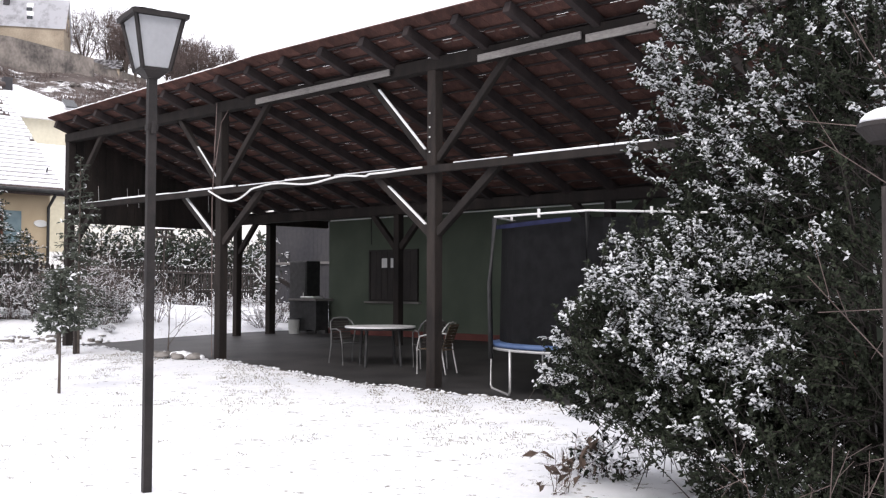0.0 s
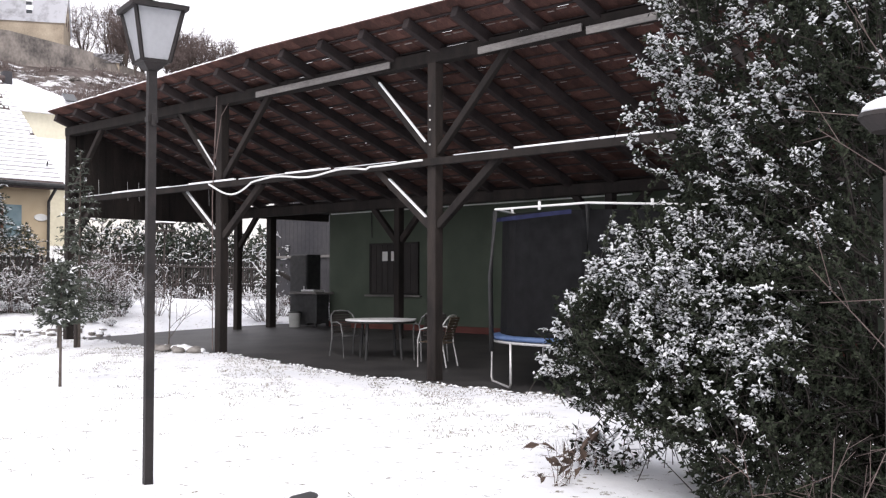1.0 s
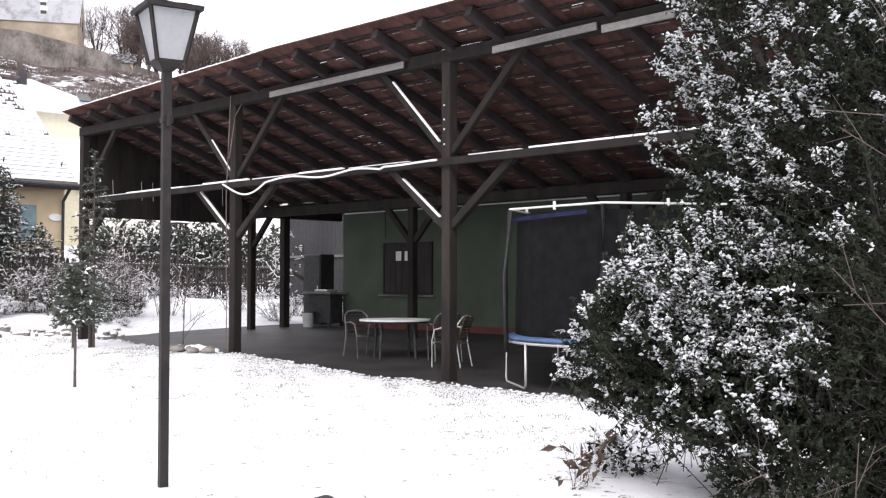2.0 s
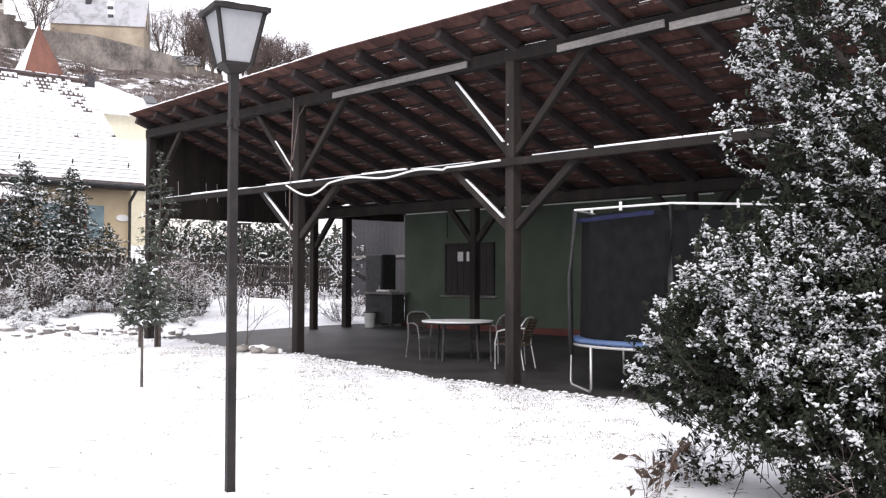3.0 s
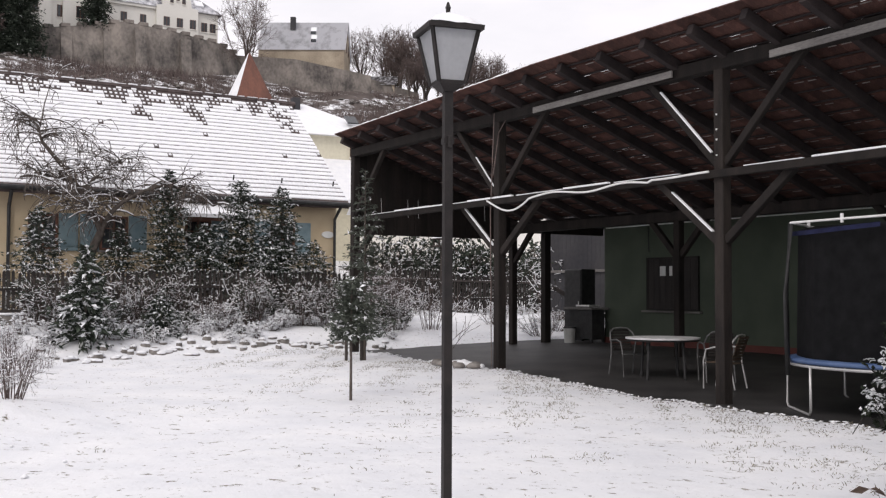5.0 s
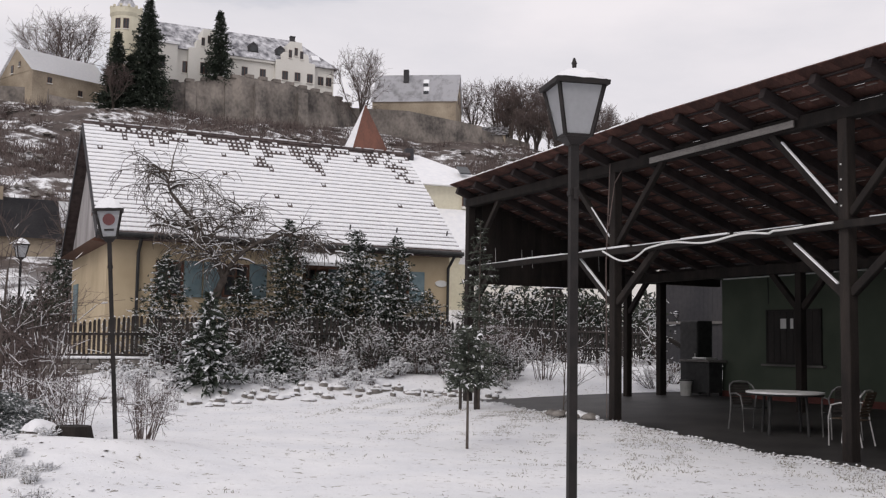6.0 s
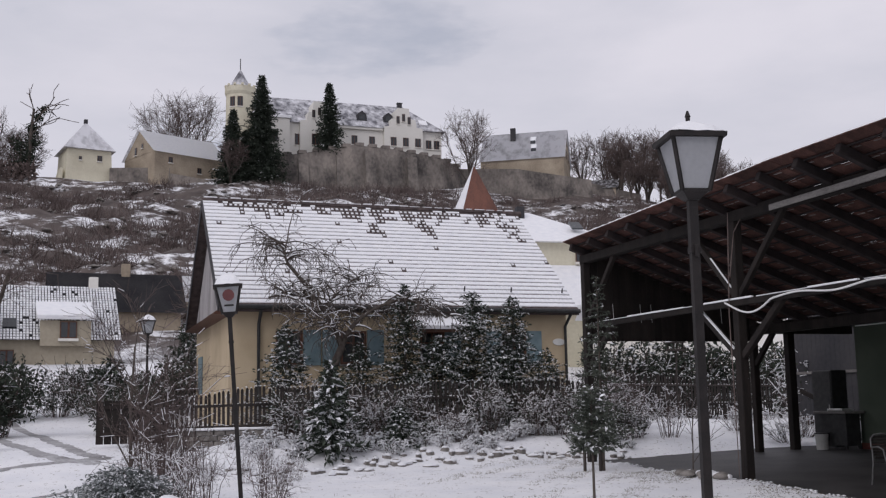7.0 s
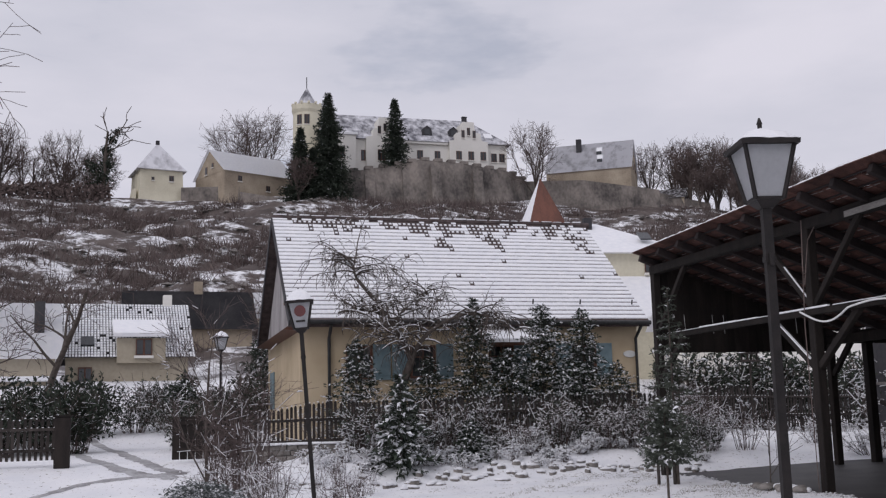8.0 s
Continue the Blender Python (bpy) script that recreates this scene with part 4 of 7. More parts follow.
def build_house():
    h = thing("yellow_house", "yellow rendered house with blue shutters and a snowy tiled gable roof", "house")
    bx = 2 * RIDGE_X - HX
    part("wall", box(bmesh.new(), (HX - 0.35, HY0 + 0.35, 0.2), (HX, HY1 - 0.25, EAVE_Z - 0.03)), YELLOW_WALL, h)
    part("back_wall", box(bmesh.new(), (bx, HY0 + 0.35, 0.2), (bx + 0.35, HY1 - 0.25, EAVE_Z - 0.03)), YELLOW_WALL, h)
    for y0, y1 in ((HY0 + 0.35, HY0 + 0.7), (HY1 - 0.6, HY1 - 0.25)):
        poly = [(bx + 0.352, 0.2), (HX - 0.352, 0.2), (HX - 0.352, EAVE_Z - 0.1), (RIDGE_X, RIDGE_Z - 0.35), (bx + 0.352, EAVE_Z - 0.1)]
        part("gable_wall", prism(bmesh.new(), poly, "y", y0, y1), YELLOW_WALL, h)
    poly = [(HX - 0.2, EAVE_Z - 0.25), (RIDGE_X, RIDGE_Z - 0.4), (2 * RIDGE_X - HX + 0.2, EAVE_Z - 0.25)]
    part("gable_cladding", prism(bmesh.new(), poly, "y", HY0 + 0.31, HY0 + 0.345), WEATHERED, h, "weathered pale gable boards")
    gw = part("gable_window", box(bmesh.new(), (RIDGE_X + 0.9, HY0 + 0.28, EAVE_Z + 0.5), (RIDGE_X + 1.7, HY0 + 0.308, EAVE_Z + 1.6), 0.004), BROWN_FRAME, h)
    simple("pane", DARK_GLASS, gw, (RIDGE_X + 0.97, HY0 + 0.27, EAVE_Z + 0.57), (RIDGE_X + 1.63, HY0 + 0.278, EAVE_Z + 1.53))
    k = (RIDGE_Z - EAVE_Z) / (HX - RIDGE_X)
    ox = HX + 0.45
    oz = EAVE_Z - 0.45 * k
    for sgn in (1, -1):
        e, r = (ox, RIDGE_X) if sgn > 0 else (2 * RIDGE_X - ox, RIDGE_X)
        poly = [(e, oz), (r, RIDGE_Z), (r, RIDGE_Z - 0.2), (e, oz - 0.16)]
        part("roof", prism(bmesh.new(), poly, "y", HY0, HY1), TILE_DARK, h)
    for y in (HY0 - 0.03, HY1 + 0.0):
        for sgn in (1, -1) if y < HY1 else (-1,):
            e = ox if sgn > 0 else 2 * RIDGE_X - ox
            part("verge_board", bar(bmesh.new(), (e, y + 0.015, oz - 0.06), (RIDGE_X, y + 0.015, RIDGE_Z - 0.06), 0.03, 0.26), DARK_ROOF, h, "blackened verge board")
    part("gutter", tube(bmesh.new(), [(ox + 0.07, HY0, oz - 0.02), (ox + 0.07, HY1, oz - 0.04)], 0.07, 8), DARK_PLASTIC, h, "dark metal gutter")
    part("eave_board", box(bmesh.new(), (HX + 0.002, HY0 + 0.36, oz - 0.13), (ox - 0.02, HY1 - 0.26, oz - 0.1)), BROWN_FRAME, h)
    part("downpipe", tube(bmesh.new(), [(ox + 0.05, HY1 - 0.3, oz - 0.1), (HX + 0.08, HY1 - 0.33, oz - 0.5), (HX + 0.08, HY1 - 0.33, 0.6)], 0.05, 8), DARK_PLASTIC, h)
    part("downpipe", tube(bmesh.new(), [(ox + 0.05, 5.1, oz - 0.1), (HX + 0.08, 5.1, oz - 0.5), (HX + 0.08, 5.1, 0.6)], 0.05, 8), DARK_PLASTIC, h)
    # windows
    for y0, y1, sh in ((12.81, 13.61, (-1, 1)), (7.56, 8.36, (-1, 1)), (5.61, 6.41, (1,)), (10.06, 10.86, (1,))):
        window_unit(h, y0, y1, 2.77, 3.77, HX, sh)
    part("blind_shutter", box(bmesh.new(), (-38.6, HY0 + 0.3, 2.0), (-37.5, HY0 + 0.345, 3.3), 0.006), BLUE_SHUTTER, h)
    part("plaque", frustum(bmesh.new(), (0, 0), 0, 0.03, 0.2, 0.19, 18, 0), LINEN, h, "pale oval plaque").matrix_basis = Matrix.Translation((HX + 0.005, 14.78, 3.45)) @ Euler((0, radians(90), 0)).to_matrix().to_4x4() @ Matrix.Diagonal((0.55, 1.1, 1, 1))
    # porch roof with snow
    pr = part("porch_roof", prism(bmesh.new(), [(HX + 1.3, 3.75), (HX + 0.002, 4.25), (HX + 0.002, 4.16), (HX + 1.3, 3.66)], "y", 9.6, 11.75), BROWN_FRAME, h)
    part("snow_sheet", prism(bmesh.new(), [(HX + 1.34, 3.754), (HX + 0.01, 4.27), (HX + 0.01, 4.35), (HX + 1.34, 3.86)], "y", 9.6, 11.75), SNOW, pr)
    # low pent roof at the end of the front
    part("pent_roof", prism(bmesh.new(), [(HY0 - 0.15, 4.25), (HY0 + 0.345, 4.6), (HY0 + 0.345, 4.2)], "x", -39.2, HX + 0.1), BROWN_FRAME, h)
    # ridge tiles
    y = HY0
    while y < HY1 - 0.05:
        bm = bmesh.new()
        tube(bm, [(RIDGE_X, y, RIDGE_Z + 0.03), (RIDGE_X, y + 0.38, RIDGE_Z + 0.045)], 0.11, 8)
        part("ridge_tile", bm, TILE_DARK, h)
        y += 0.36
    bm = bmesh.new()
    rng = random.Random(6)
    y = HY0 + 0.05
    while y < HY1 - 0.3:
        w = rng.uniform(0.2, 0.5)
        box(bm, (RIDGE_X - 0.05, y, RIDGE_Z + 0.135), (RIDGE_X + 0.04, min(y + w, HY1), RIDGE_Z + 0.135 + rng.uniform(0.02, 0.05)), 0.01)
        y += w + rng.uniform(0.03, 0.12)
    part("snow_strip", bm, SNOW, h, "broken snow on the ridge")
    for y in (11.6, 13.2, 15.0, 9.6):
        part("snow_guard", tube(bmesh.new(), [(ox - 0.55, y, oz + 0.6), (ox - 0.5, y, oz + 0.75)], 0.025, 6), DARK_PLASTIC, h)
    return h


HOUSE = build_house()


def house_tiles():
    """Rows of snow-covered tiles; a few patches have melted bare."""
    k = (RIDGE_Z - EAVE_Z) / (HX - RIDGE_X)
    ang = math.atan(k)
    ox = HX + 0.45
    run = (ox - RIDGE_X) / math.cos(ang)
    rows = 26
    pitch = run / rows
    wd = 0.165
    cols = int((HY1 - HY0) / wd)

    def tile_mesh(name, snowy):
        # drawn along +x down the slope, snow pulled back from the lower edge
        bm = bmesh.new()
        box(bm, (0, -wd / 2 + 0.001, 0), (pitch + 0.04, wd / 2 - 0.001, 0.024))
        for f in bm.faces:
            f.material_index = 0
        ln, wn_ = (pitch - 0.005, wd + 0.004) if snowy else (pitch * 0.62, wd * 0.5)
        r = bmesh.ops.create_cube(bm, size=1, matrix=Matrix.LocRotScale((ln / 2, 0, 0.034), None, (ln, wn_, 0.024)))
        for v in r["verts"]:
            for f in v.link_faces:
                f.material_index = 1
        for v in r["verts"]:
            if v.co.x > ln * 0.5:
                v.co.x -= 0.07 + (0.02 if v.co.z > 0.04 else 0.0)
        me = bpy.data.meshes.new(name)
        bm.to_mesh(me)
        bm.free()
        me.materials.append(TILE_DARK)
        me.materials.append(SNOW)
        return me

    variants = {True: tile_mesh("roof_tile", True), False: tile_mesh("roof_tile_bare", False)}
    rng = random.Random(12)
    stock_tile, stock_snow = Bits(), Bits()
    made = 0
    t = Matrix(((math.cos(ang), 0, math.sin(ang)), (0, 1, 0), (-math.sin(ang), 0, math.cos(ang)))).to_4x4()
    for r in range(rows):
        for c in range(cols):
            y = HY0 + wd * (c + 0.5)
            if y > HY1 - 0.1:
                continue
            s = r * pitch
            d = 1.0
            for py, pr_, wy, wr in ((9.55, 6.4, 0.42, 2.8), (11.35, 5.0, 0.3, 4.8), (14.5, 4.6, 0.5, 4.8), (10.8, 0.0, 7.2, 2.6), (14.0, 1.4, 1.2, 3.4), (5.9, 0.8, 1.8, 2.6), (9.3, 1.6, 1.2, 3.4), (11.1, 1.6, 1.2, 3.4)):
                d = min(d, math.hypot((y - py - 0.09 * (r - pr_) * (0.8 if wr > 4 else 0)) / wy, (r - pr_) / wr))
            snowy = True if rng.random() < (0.992 if d >= 1 else 0.2 + 0.6 * d * d) else False
            m = Matrix.Translation((RIDGE_X, y, RIDGE_Z + 0.02)) @ t @ Matrix.Translation((s, 0, 0.022)) @ Euler((0, 0.06, 0)).to_matrix().to_4x4()
            m = m @ pose(rng.uniform(-0.004, 0.004), 0, rng.uniform(0, 0.004), rng.uniform(-0.3, 0.3), 0, rng.uniform(-0.5, 0.5))
            if r >= rows - 5 and made < 285:
                ob = new("roof_tile", variants[snowy])
                ob.parent = HOUSE
                ob.matrix_basis = m
                made += 1
            else:
                me = variants[snowy]
                a = np.array(m)
                co = np.array([v.co for v in me.vertices])
                w = co @ a[:3, :3].T + a[:3, 3]
                stock_tile.add(w[:8], [p.vertices[:] for p in me.polygons if p.material_index == 0])
                stock_snow.add(w[8:], [[i - 8 for i in p.vertices] for p in me.polygons if p.material_index == 1])
    tagged(stock_tile.mesh("roof_tiles", TILE_DARK, HOUSE), kind="stuff")
    tagged(stock_snow.mesh("tile_snow", SNOW, HOUSE), kind="stuff")


# ---- fences ----
def build_fence(label, p, q, height, picket=0.07, gap=0.06, group="picket fences", lift=0.0, base=None):
    f = thing("picket_fence", label, "fence", group=group)
    p, q = Vector(p), Vector(q)
    d = q - p
    n = int(d.length / (picket + gap))
    u = d.normalized()
    side = Vector((u.y, -u.x))
    me = {}
    bmx = bmesh.new()
    prism(bmx, [(-picket / 2, 0), (picket / 2, 0), (picket / 2, 1 - 0.05), (0, 1), (-picket / 2, 1 - 0.05)], "y", -0.012, 0.012)
    mesh = bpy.data.meshes.new("picket")
    bmesh.ops.recalc_face_normals(bmx, faces=bmx.faces)
    bmx.to_mesh(mesh)
    bmx.free()
    mesh.materials.append(GREYWOOD)
    rng = random.Random(n)
    snow = Bits()
    rngn = np.random.default_rng(n)
    caps = []
    turn = math.atan2(u.y, u.x)
    for i in range(n):
        c = p + u * (i + 0.5) * (picket + gap)
        z = float(ground_height(c.x, c.y)) if base is None else base
        hh = height * rng.uniform(0.96, 1.03)
        ob = new("picket", mesh)
        ob.parent = f
        ob.matrix_basis = Matrix.Translation((c.x, c.y, z + 0.05 + lift)) @ Euler((rng.uniform(-0.02, 0.02), rng.uniform(-0.03, 0.03), turn)).to_matrix().to_4x4() @ Matrix.Diagonal((1, 1, hh, 1))
        caps.append((c.x, c.y, z + 0.05 + lift + hh))
    for fz in (0.28, 0.78):
        za = float(ground_height(p.x, p.y)) + lift if base is None else base + lift
        zb = float(ground_height(q.x, q.y)) + lift if base is None else base + lift
        a = Vector((p.x, p.y, za + height * fz)) + 0.035 * Vector((side.x, side.y, 0))
        b = Vector((q.x, q.y, zb + height * fz)) + 0.035 * Vector((side.x, side.y, 0))
        rail = part("rail", bar(bmesh.new(), a, b, 0.04, 0.07), GREYWOOD, f)
        tops = [tuple(a + (b - a) * ((i + 0.5) / n) + Vector((0, 0, 0.04))) for i in range(n) if rng.random() < 0.75]
        ds = Bits()
        ds.blobs(np.array(tops), 0.03, 0.016, rngn)
        tagged(ds.mesh("snow", SNOW, rail), kind="stuff")
    snow.blobs(np.array(caps) + np.array([0, 0, 0.0]), 0.028, 0.02, rngn)
    tagged(snow.mesh("snow_caps", SNOW, f), kind="stuff")
    m = max(2, int(d.length / 2.4))
    for i in range(m + 1):
        c = p + d * i / m - side * 0.05
        z = float(ground_height(c.x, c.y)) if base is None else base
        part("fence_post", box(bmesh.new(), (c.x - 0.05, c.y - 0.05, z - 0.1), (c.x + 0.05, c.y + 0.05, z + height + lift - 0.05), 0.006), GREYWOOD, f)
    return f


build_fence("dark weathered picket fence in front of the yellow house", (-27.6, 2.25), (-27.6, 14.0), 1.05, 0.07, 0.045, lift=0.14)
build_fence("weathered picket fence with snow on its rails beyond the yard", (-31.2, 16.4), (-33.0, 27.0), 1.25, lift=0.15)
build_fence("dark picket fence beside the drive", (-27.9, -12.0), (-27.6, -2.1), 1.0, lift=0.14)


def build_gate():
    g = thing("gate_pier", "dark boarded gate pier beside the drive", "gate post", (-27.5, -1.95, 0.72))
    part("post", box(bmesh.new(), (-0.14, -0.2, -0.1), (0.14, 0.16, 1.12), 0.012), TIMBER, g)
    part("cap", box(bmesh.new(), (-0.17, -0.23, 1.122), (0.17, 0.19, 1.16), 0.008), TIMBER, g)
    g = thing("garden_gate", "dark boarded garden gate standing closed", "gate", (-27.55, 1.45, 0.68))
    for i in range(9):
        part("board", box(bmesh.new(), (-0.015, -0.85 + 0.19 * i, 0.05), (0.015, -0.85 + 0.19 * i + 0.175, 1.1), 0.004), TIMBER, g)
    for z in (0.25, 0.9):
        part("rail", box(bmesh.new(), (0.016, -0.85, z), (0.05, 0.86, z + 0.09), 0.004), TIMBER, g)


build_gate()


# ---- far buildings ----
def gable_block(parent, x0, x1, y0, y1, z0, ze, zr, wall, roof, ridge="y", over=0.4, hip=0.0):
    """Walls and a pitched roof; the ridge runs along the named axis."""
    part("wall", box(bmesh.new(), (x0, y0, z0), (x1, y1, ze)), wall, parent)
    bm = bmesh.new()
    if ridge == "y":
        xm = (x0 + x1) / 2
        a = [bm.verts.new(p) for p in ((x0 - over, y0 - over, ze - 0.1), (x1 + over, y0 - over, ze - 0.1), (x1 + over, y1 + over, ze - 0.1), (x0 - over, y1 + over, ze - 0.1))]
        ha, hb = hip if isinstance(hip, tuple) else (hip, hip)
        r = [bm.verts.new((xm, y0 - over + ha, zr)), bm.verts.new((xm, y1 + over - hb, zr))]
        faces = ((a[0], r[0], r[1], a[3]), (a[1], a[2], r[1], r[0])) + (((a[0], a[1], r[0]), (a[2], a[3], r[1]), (a[0], a[3], a[2], a[1])) if hip else ())
    else:
        ym = (y0 + y1) / 2
        a = [bm.verts.new(p) for p in ((x0 - over, y0 - over, ze - 0.1), (x0 - over, y1 + over, ze - 0.1), (x1 + over, y1 + over, ze - 0.1), (x1 + over, y0 - over, ze - 0.1))]
        r = [bm.verts.new((x0 - over + hip, ym, zr)), bm.verts.new((x1 + over - hip, ym, zr))]
        faces = ((a[0], r[0], r[1], a[3]), (a[1], a[2], r[1], r[0])) + (((a[0], a[1], r[0]), (a[2], a[3], r[1]), (a[0], a[3], a[2], a[1])) if hip else ())
    for f in faces:
        bm.faces.new(f)
    if not hip:
        bmesh.ops.solidify(bm, geom=bm.faces[:], thickness=0.25)
        if ridge == "y":
            for y, s in ((y0, -1), (y1, 1)):
                prism_poly = [(x0, ze), (x1, ze), ((x0 + x1) / 2, zr - 0.25)]
                part("gable", prism(bmesh.new(), prism_poly, "y", y - 0.05 if s < 0 else y - 0.3, y + 0.3 if s < 0 else y + 0.05), wall, parent)
        else:
            for x, s in ((x0, -1), (x1, 1)):
                part("gable", prism(bmesh.new(), [(y0, ze), (y1, ze), ((y0 + y1) / 2, zr - 0.25)], "x", x - 0.05 if s < 0 else x - 0.3, x + 0.3 if s < 0 else x + over + 0.03), wall, parent)
    return part("roof", bm, roof, parent)


def small_window(parent, x, y, z, w, h, face="x"):
    """A framed window set on a far wall."""
    win = new("window")
    win.parent = parent
    if face == "x":
        simple("frame", BROWN_FRAME, win, (x - 0.02, y - w / 2, z - h / 2), (x + 0.06, y + w / 2, z + h / 2))
        for s in (-1, 1):
            simple("pane", DARK_GLASS, win, (x + 0.062, y + s * w / 4 - w * 0.19, z - h * 0.44), (x + 0.07, y + s * w / 4 + w * 0.19, z + h * 0.44))
        simple("sill", WHITE_WALL, win, (x - 0.02, y - w * 0.6, z - h / 2 - 0.15), (x + 0.18, y + w * 0.6, z - h / 2 - 0.01))
    else:
        simple("frame", BROWN_FRAME, win, (x - w / 2, y - 0.06, z - h / 2), (x + w / 2, y + 0.02, z + h / 2))
        simple("pane", DARK_GLASS, win, (x - w * 0.4, y - 0.07, z - h * 0.44), (x + w * 0.4, y - 0.062, z + h * 0.44))
        simple("sill", WHITE_WALL, win, (x - w * 0.6, y - 0.18, z - h / 2 - 0.15), (x + w * 0.6, y + 0.02, z - h / 2 - 0.01))
    return win


def build_castle():
    c = thing("castle_house", "long white castle building with a snowy slate roof on the hill", "castle")
    X = -185.0
    gable_block(c, X - 13, X, 30.4, 65.0, 38.0, 52.6, 58.9, WHITE_WALL, CASTLE_ROOF, "y", 0.7, (2.6, 6.4))
    # stepped cross gables
    for y, w in ((41.0, 7.2), (57.2, 7.6)):
        poly = [(y - w / 2, 46.0), (y + w / 2, 46.0), (y + w / 2, 52.8), (y + w / 2 - 1.2, 53.0), (y + w / 2 - 1.4, 54.4), (y + 1.3, 54.6), (y + 1.1, 56.6), (y - 1.1, 56.6), (y - 1.3, 54.6), (y - w / 2 + 1.4, 54.4), (y - w / 2 + 1.2, 53.0), (y - w / 2, 52.8)]
        part("cross_gable", prism(bmesh.new(), poly, "x", X - 4, X + 0.8), WHITE_WALL, c)
        for k in (-1, 0, 1):
            small_window(c, X + 0.82, y + k * 1.1, 54.2 + (0.5 if k == 0 else 0), 0.6, 1.5)
    for y in (32.6, 37.2, 40.2, 43.4):
        small_window(c, X + (0.82 if 37.5 < y < 44 else 1.22 if y < 35 else 0.02), y, 49.4, 1.3, 2.1)
    for y in (47.8, 51.2, 55.2, 57.6, 60.0, 62.4, 64.0):
        small_window(c, X + (0.82 if 53.5 < y < 61 else 0.02), y, 50.0, 1.1, 1.7)
    part("porch", box(bmesh.new(), (X, 29.9, 45), (X + 1.2, 35.4, 52.9)), WHITE_WALL, c)
    part("porch_cornice", box(bmesh.new(), (X - 0.5, 29.7, 52.902), (X + 1.5, 35.7, 53.4), 0.05), SNOW, c)
    part("cornice", box(bmesh.new(), (X + 0.02, 44.8, 52.0), (X + 0.5, 53.3, 52.5), 0.05), WHITE_WALL, c)
    for y in (49.6, 54.8):
        d = part("dormer", prism(bmesh.new(), [(y - 1.0, 54.1), (y + 1.0, 54.1), (y + 0.8, 55.5), (y, 56.1), (y - 0.8, 55.5)], "x", X - 4, X - 1.1), DARK_ROOF, c)
        simple("pane", DARK_GLASS, d, (X - 1.09, y - 0.6, 54.3), (X - 1.04, y + 0.6, 55.3))
    part("skylight", bar(bmesh.new(), (X - 0.9, 61.8, 54.0), (X - 2.2, 61.8, 55.2), 1.6, 0.3), SNOW, c)
    ch = part("chimney", box(bmesh.new(), (X - 7.0, 58.2, 57.5), (X - 6.2, 59.1, 59.6), 0.05), DARK_ROOF, c)
    simple("chimney_cap", DARK_ROOF, ch, (X - 7.05, 58.12, 59.61), (X - 6.12, 59.18, 59.75))
    # round tower
    t = thing("castle_tower", "round pale yellow castle tower with a pointed roof", "tower", (X - 8, 27.7, 0))
    part("wall", frustum(bmesh.new(), (0, 0), 38.0, 59.0, 2.75, 2.6, 24, 0), CREAM_WALL, t, smooth=False)
    part("parapet", frustum(frustum(bmesh.new(), (0, 0), 58.9, 59.5, 2.62, 2.85, 24, 0), (0, 0), 59.5, 60.5, 2.85, 2.85, 24, 0), CREAM_WALL, t)
    for k in range(12):
        a = radians(30 * k)
        part("merlon", bar(bmesh.new(), (2.7 * math.cos(a), 2.7 * math.sin(a), 60.5), (2.7 * math.cos(a), 2.7 * math.sin(a), 60.9), 0.8, 0.4), CREAM_WALL, t)
    part("roof", frustum(bmesh.new(), (0, 0), 60.3, 64.2, 2.2, 0.1, 12, 0), CASTLE_ROOF, t)
    part("mast", tube(bmesh.new(), [(0, 0, 63.5), (0, 0, 66.4)], 0.09, 5), DARK_PLASTIC, t)
    for a in (-8, -40):
        w = small_window(t, 2.62, 0, 57.4, 1.0, 1.9)
        w.matrix_basis = pose(0, 0, 0, 0, 0, a)
    # gate tower
    g = thing("gate_tower", "square cream gate tower with a steep snowy pyramid roof", "tower")
    g.matrix_basis = Matrix.Translation((-188, 0.3, 0)) @ pose(0, 0, 0, 0, 0, 12) @ Matrix.Translation((188, -0.3, 0))
    part("wall", frustum(bmesh.new(), (-188, 0.3), 35.0, 45.0, 4.0, 3.65), CREAM_WALL, g)
    part("roof", frustum(bmesh.new(), (-188, 0.3), 45.0, 50.4, 4.3, 0.25), BARN_ROOF, g)
    part("finial", box(bmesh.new(), (-188.3, 0.0, 50.4), (-187.7, 0.6, 51.2), 0.05), DARK_ROOF, g)
    small_window(g, -184.25, 2.0, 43.6, 0.8, 1.0)
    small_window(g, -184.25, -1.2, 43.4, 0.5, 0.6)
    part("buttress", prism(bmesh.new(), [(-5.6, 35), (-3.9, 35), (-3.9, 41.5), (-4.3, 41.5)], "x", -187, -184.8), CREAM_WALL, g)
    part("skylight", bar(bmesh.new(), (-186.4, 0.0, 47.4), (-187.0, 0.0, 48.5), 1.3, 0.3), DARK_ROOF, g)
    # outbuilding
    o = thing("castle_outbuilding", "low tan masonry outbuilding with a snow-covered roof", "building", (-186, 15.6, 0), 24)
    gable_block(o, -7.5, 3.5, -6.0, 8.0, 36.0, 44.6, 49.3, TAN_WALL, SNOW, "y", 0.4)
    for y, z in ((-3.0, 43.4), (2.6, 42.2), (6.4, 41.8)):
        small_window(o, 3.52, y, z, 0.8, 1.0)
    small_window(o, -3.2, -6.06, 45.6, 0.8, 1.4, "y")
    small_window(o, -0.8, -6.06, 46.2, 0.6, 0.8, "y")
    # barn
    b = thing("castle_barn", "tall barn with a snowy slate roof and windowed gable", "barn", (-188.4, 84.3, 0), -32)
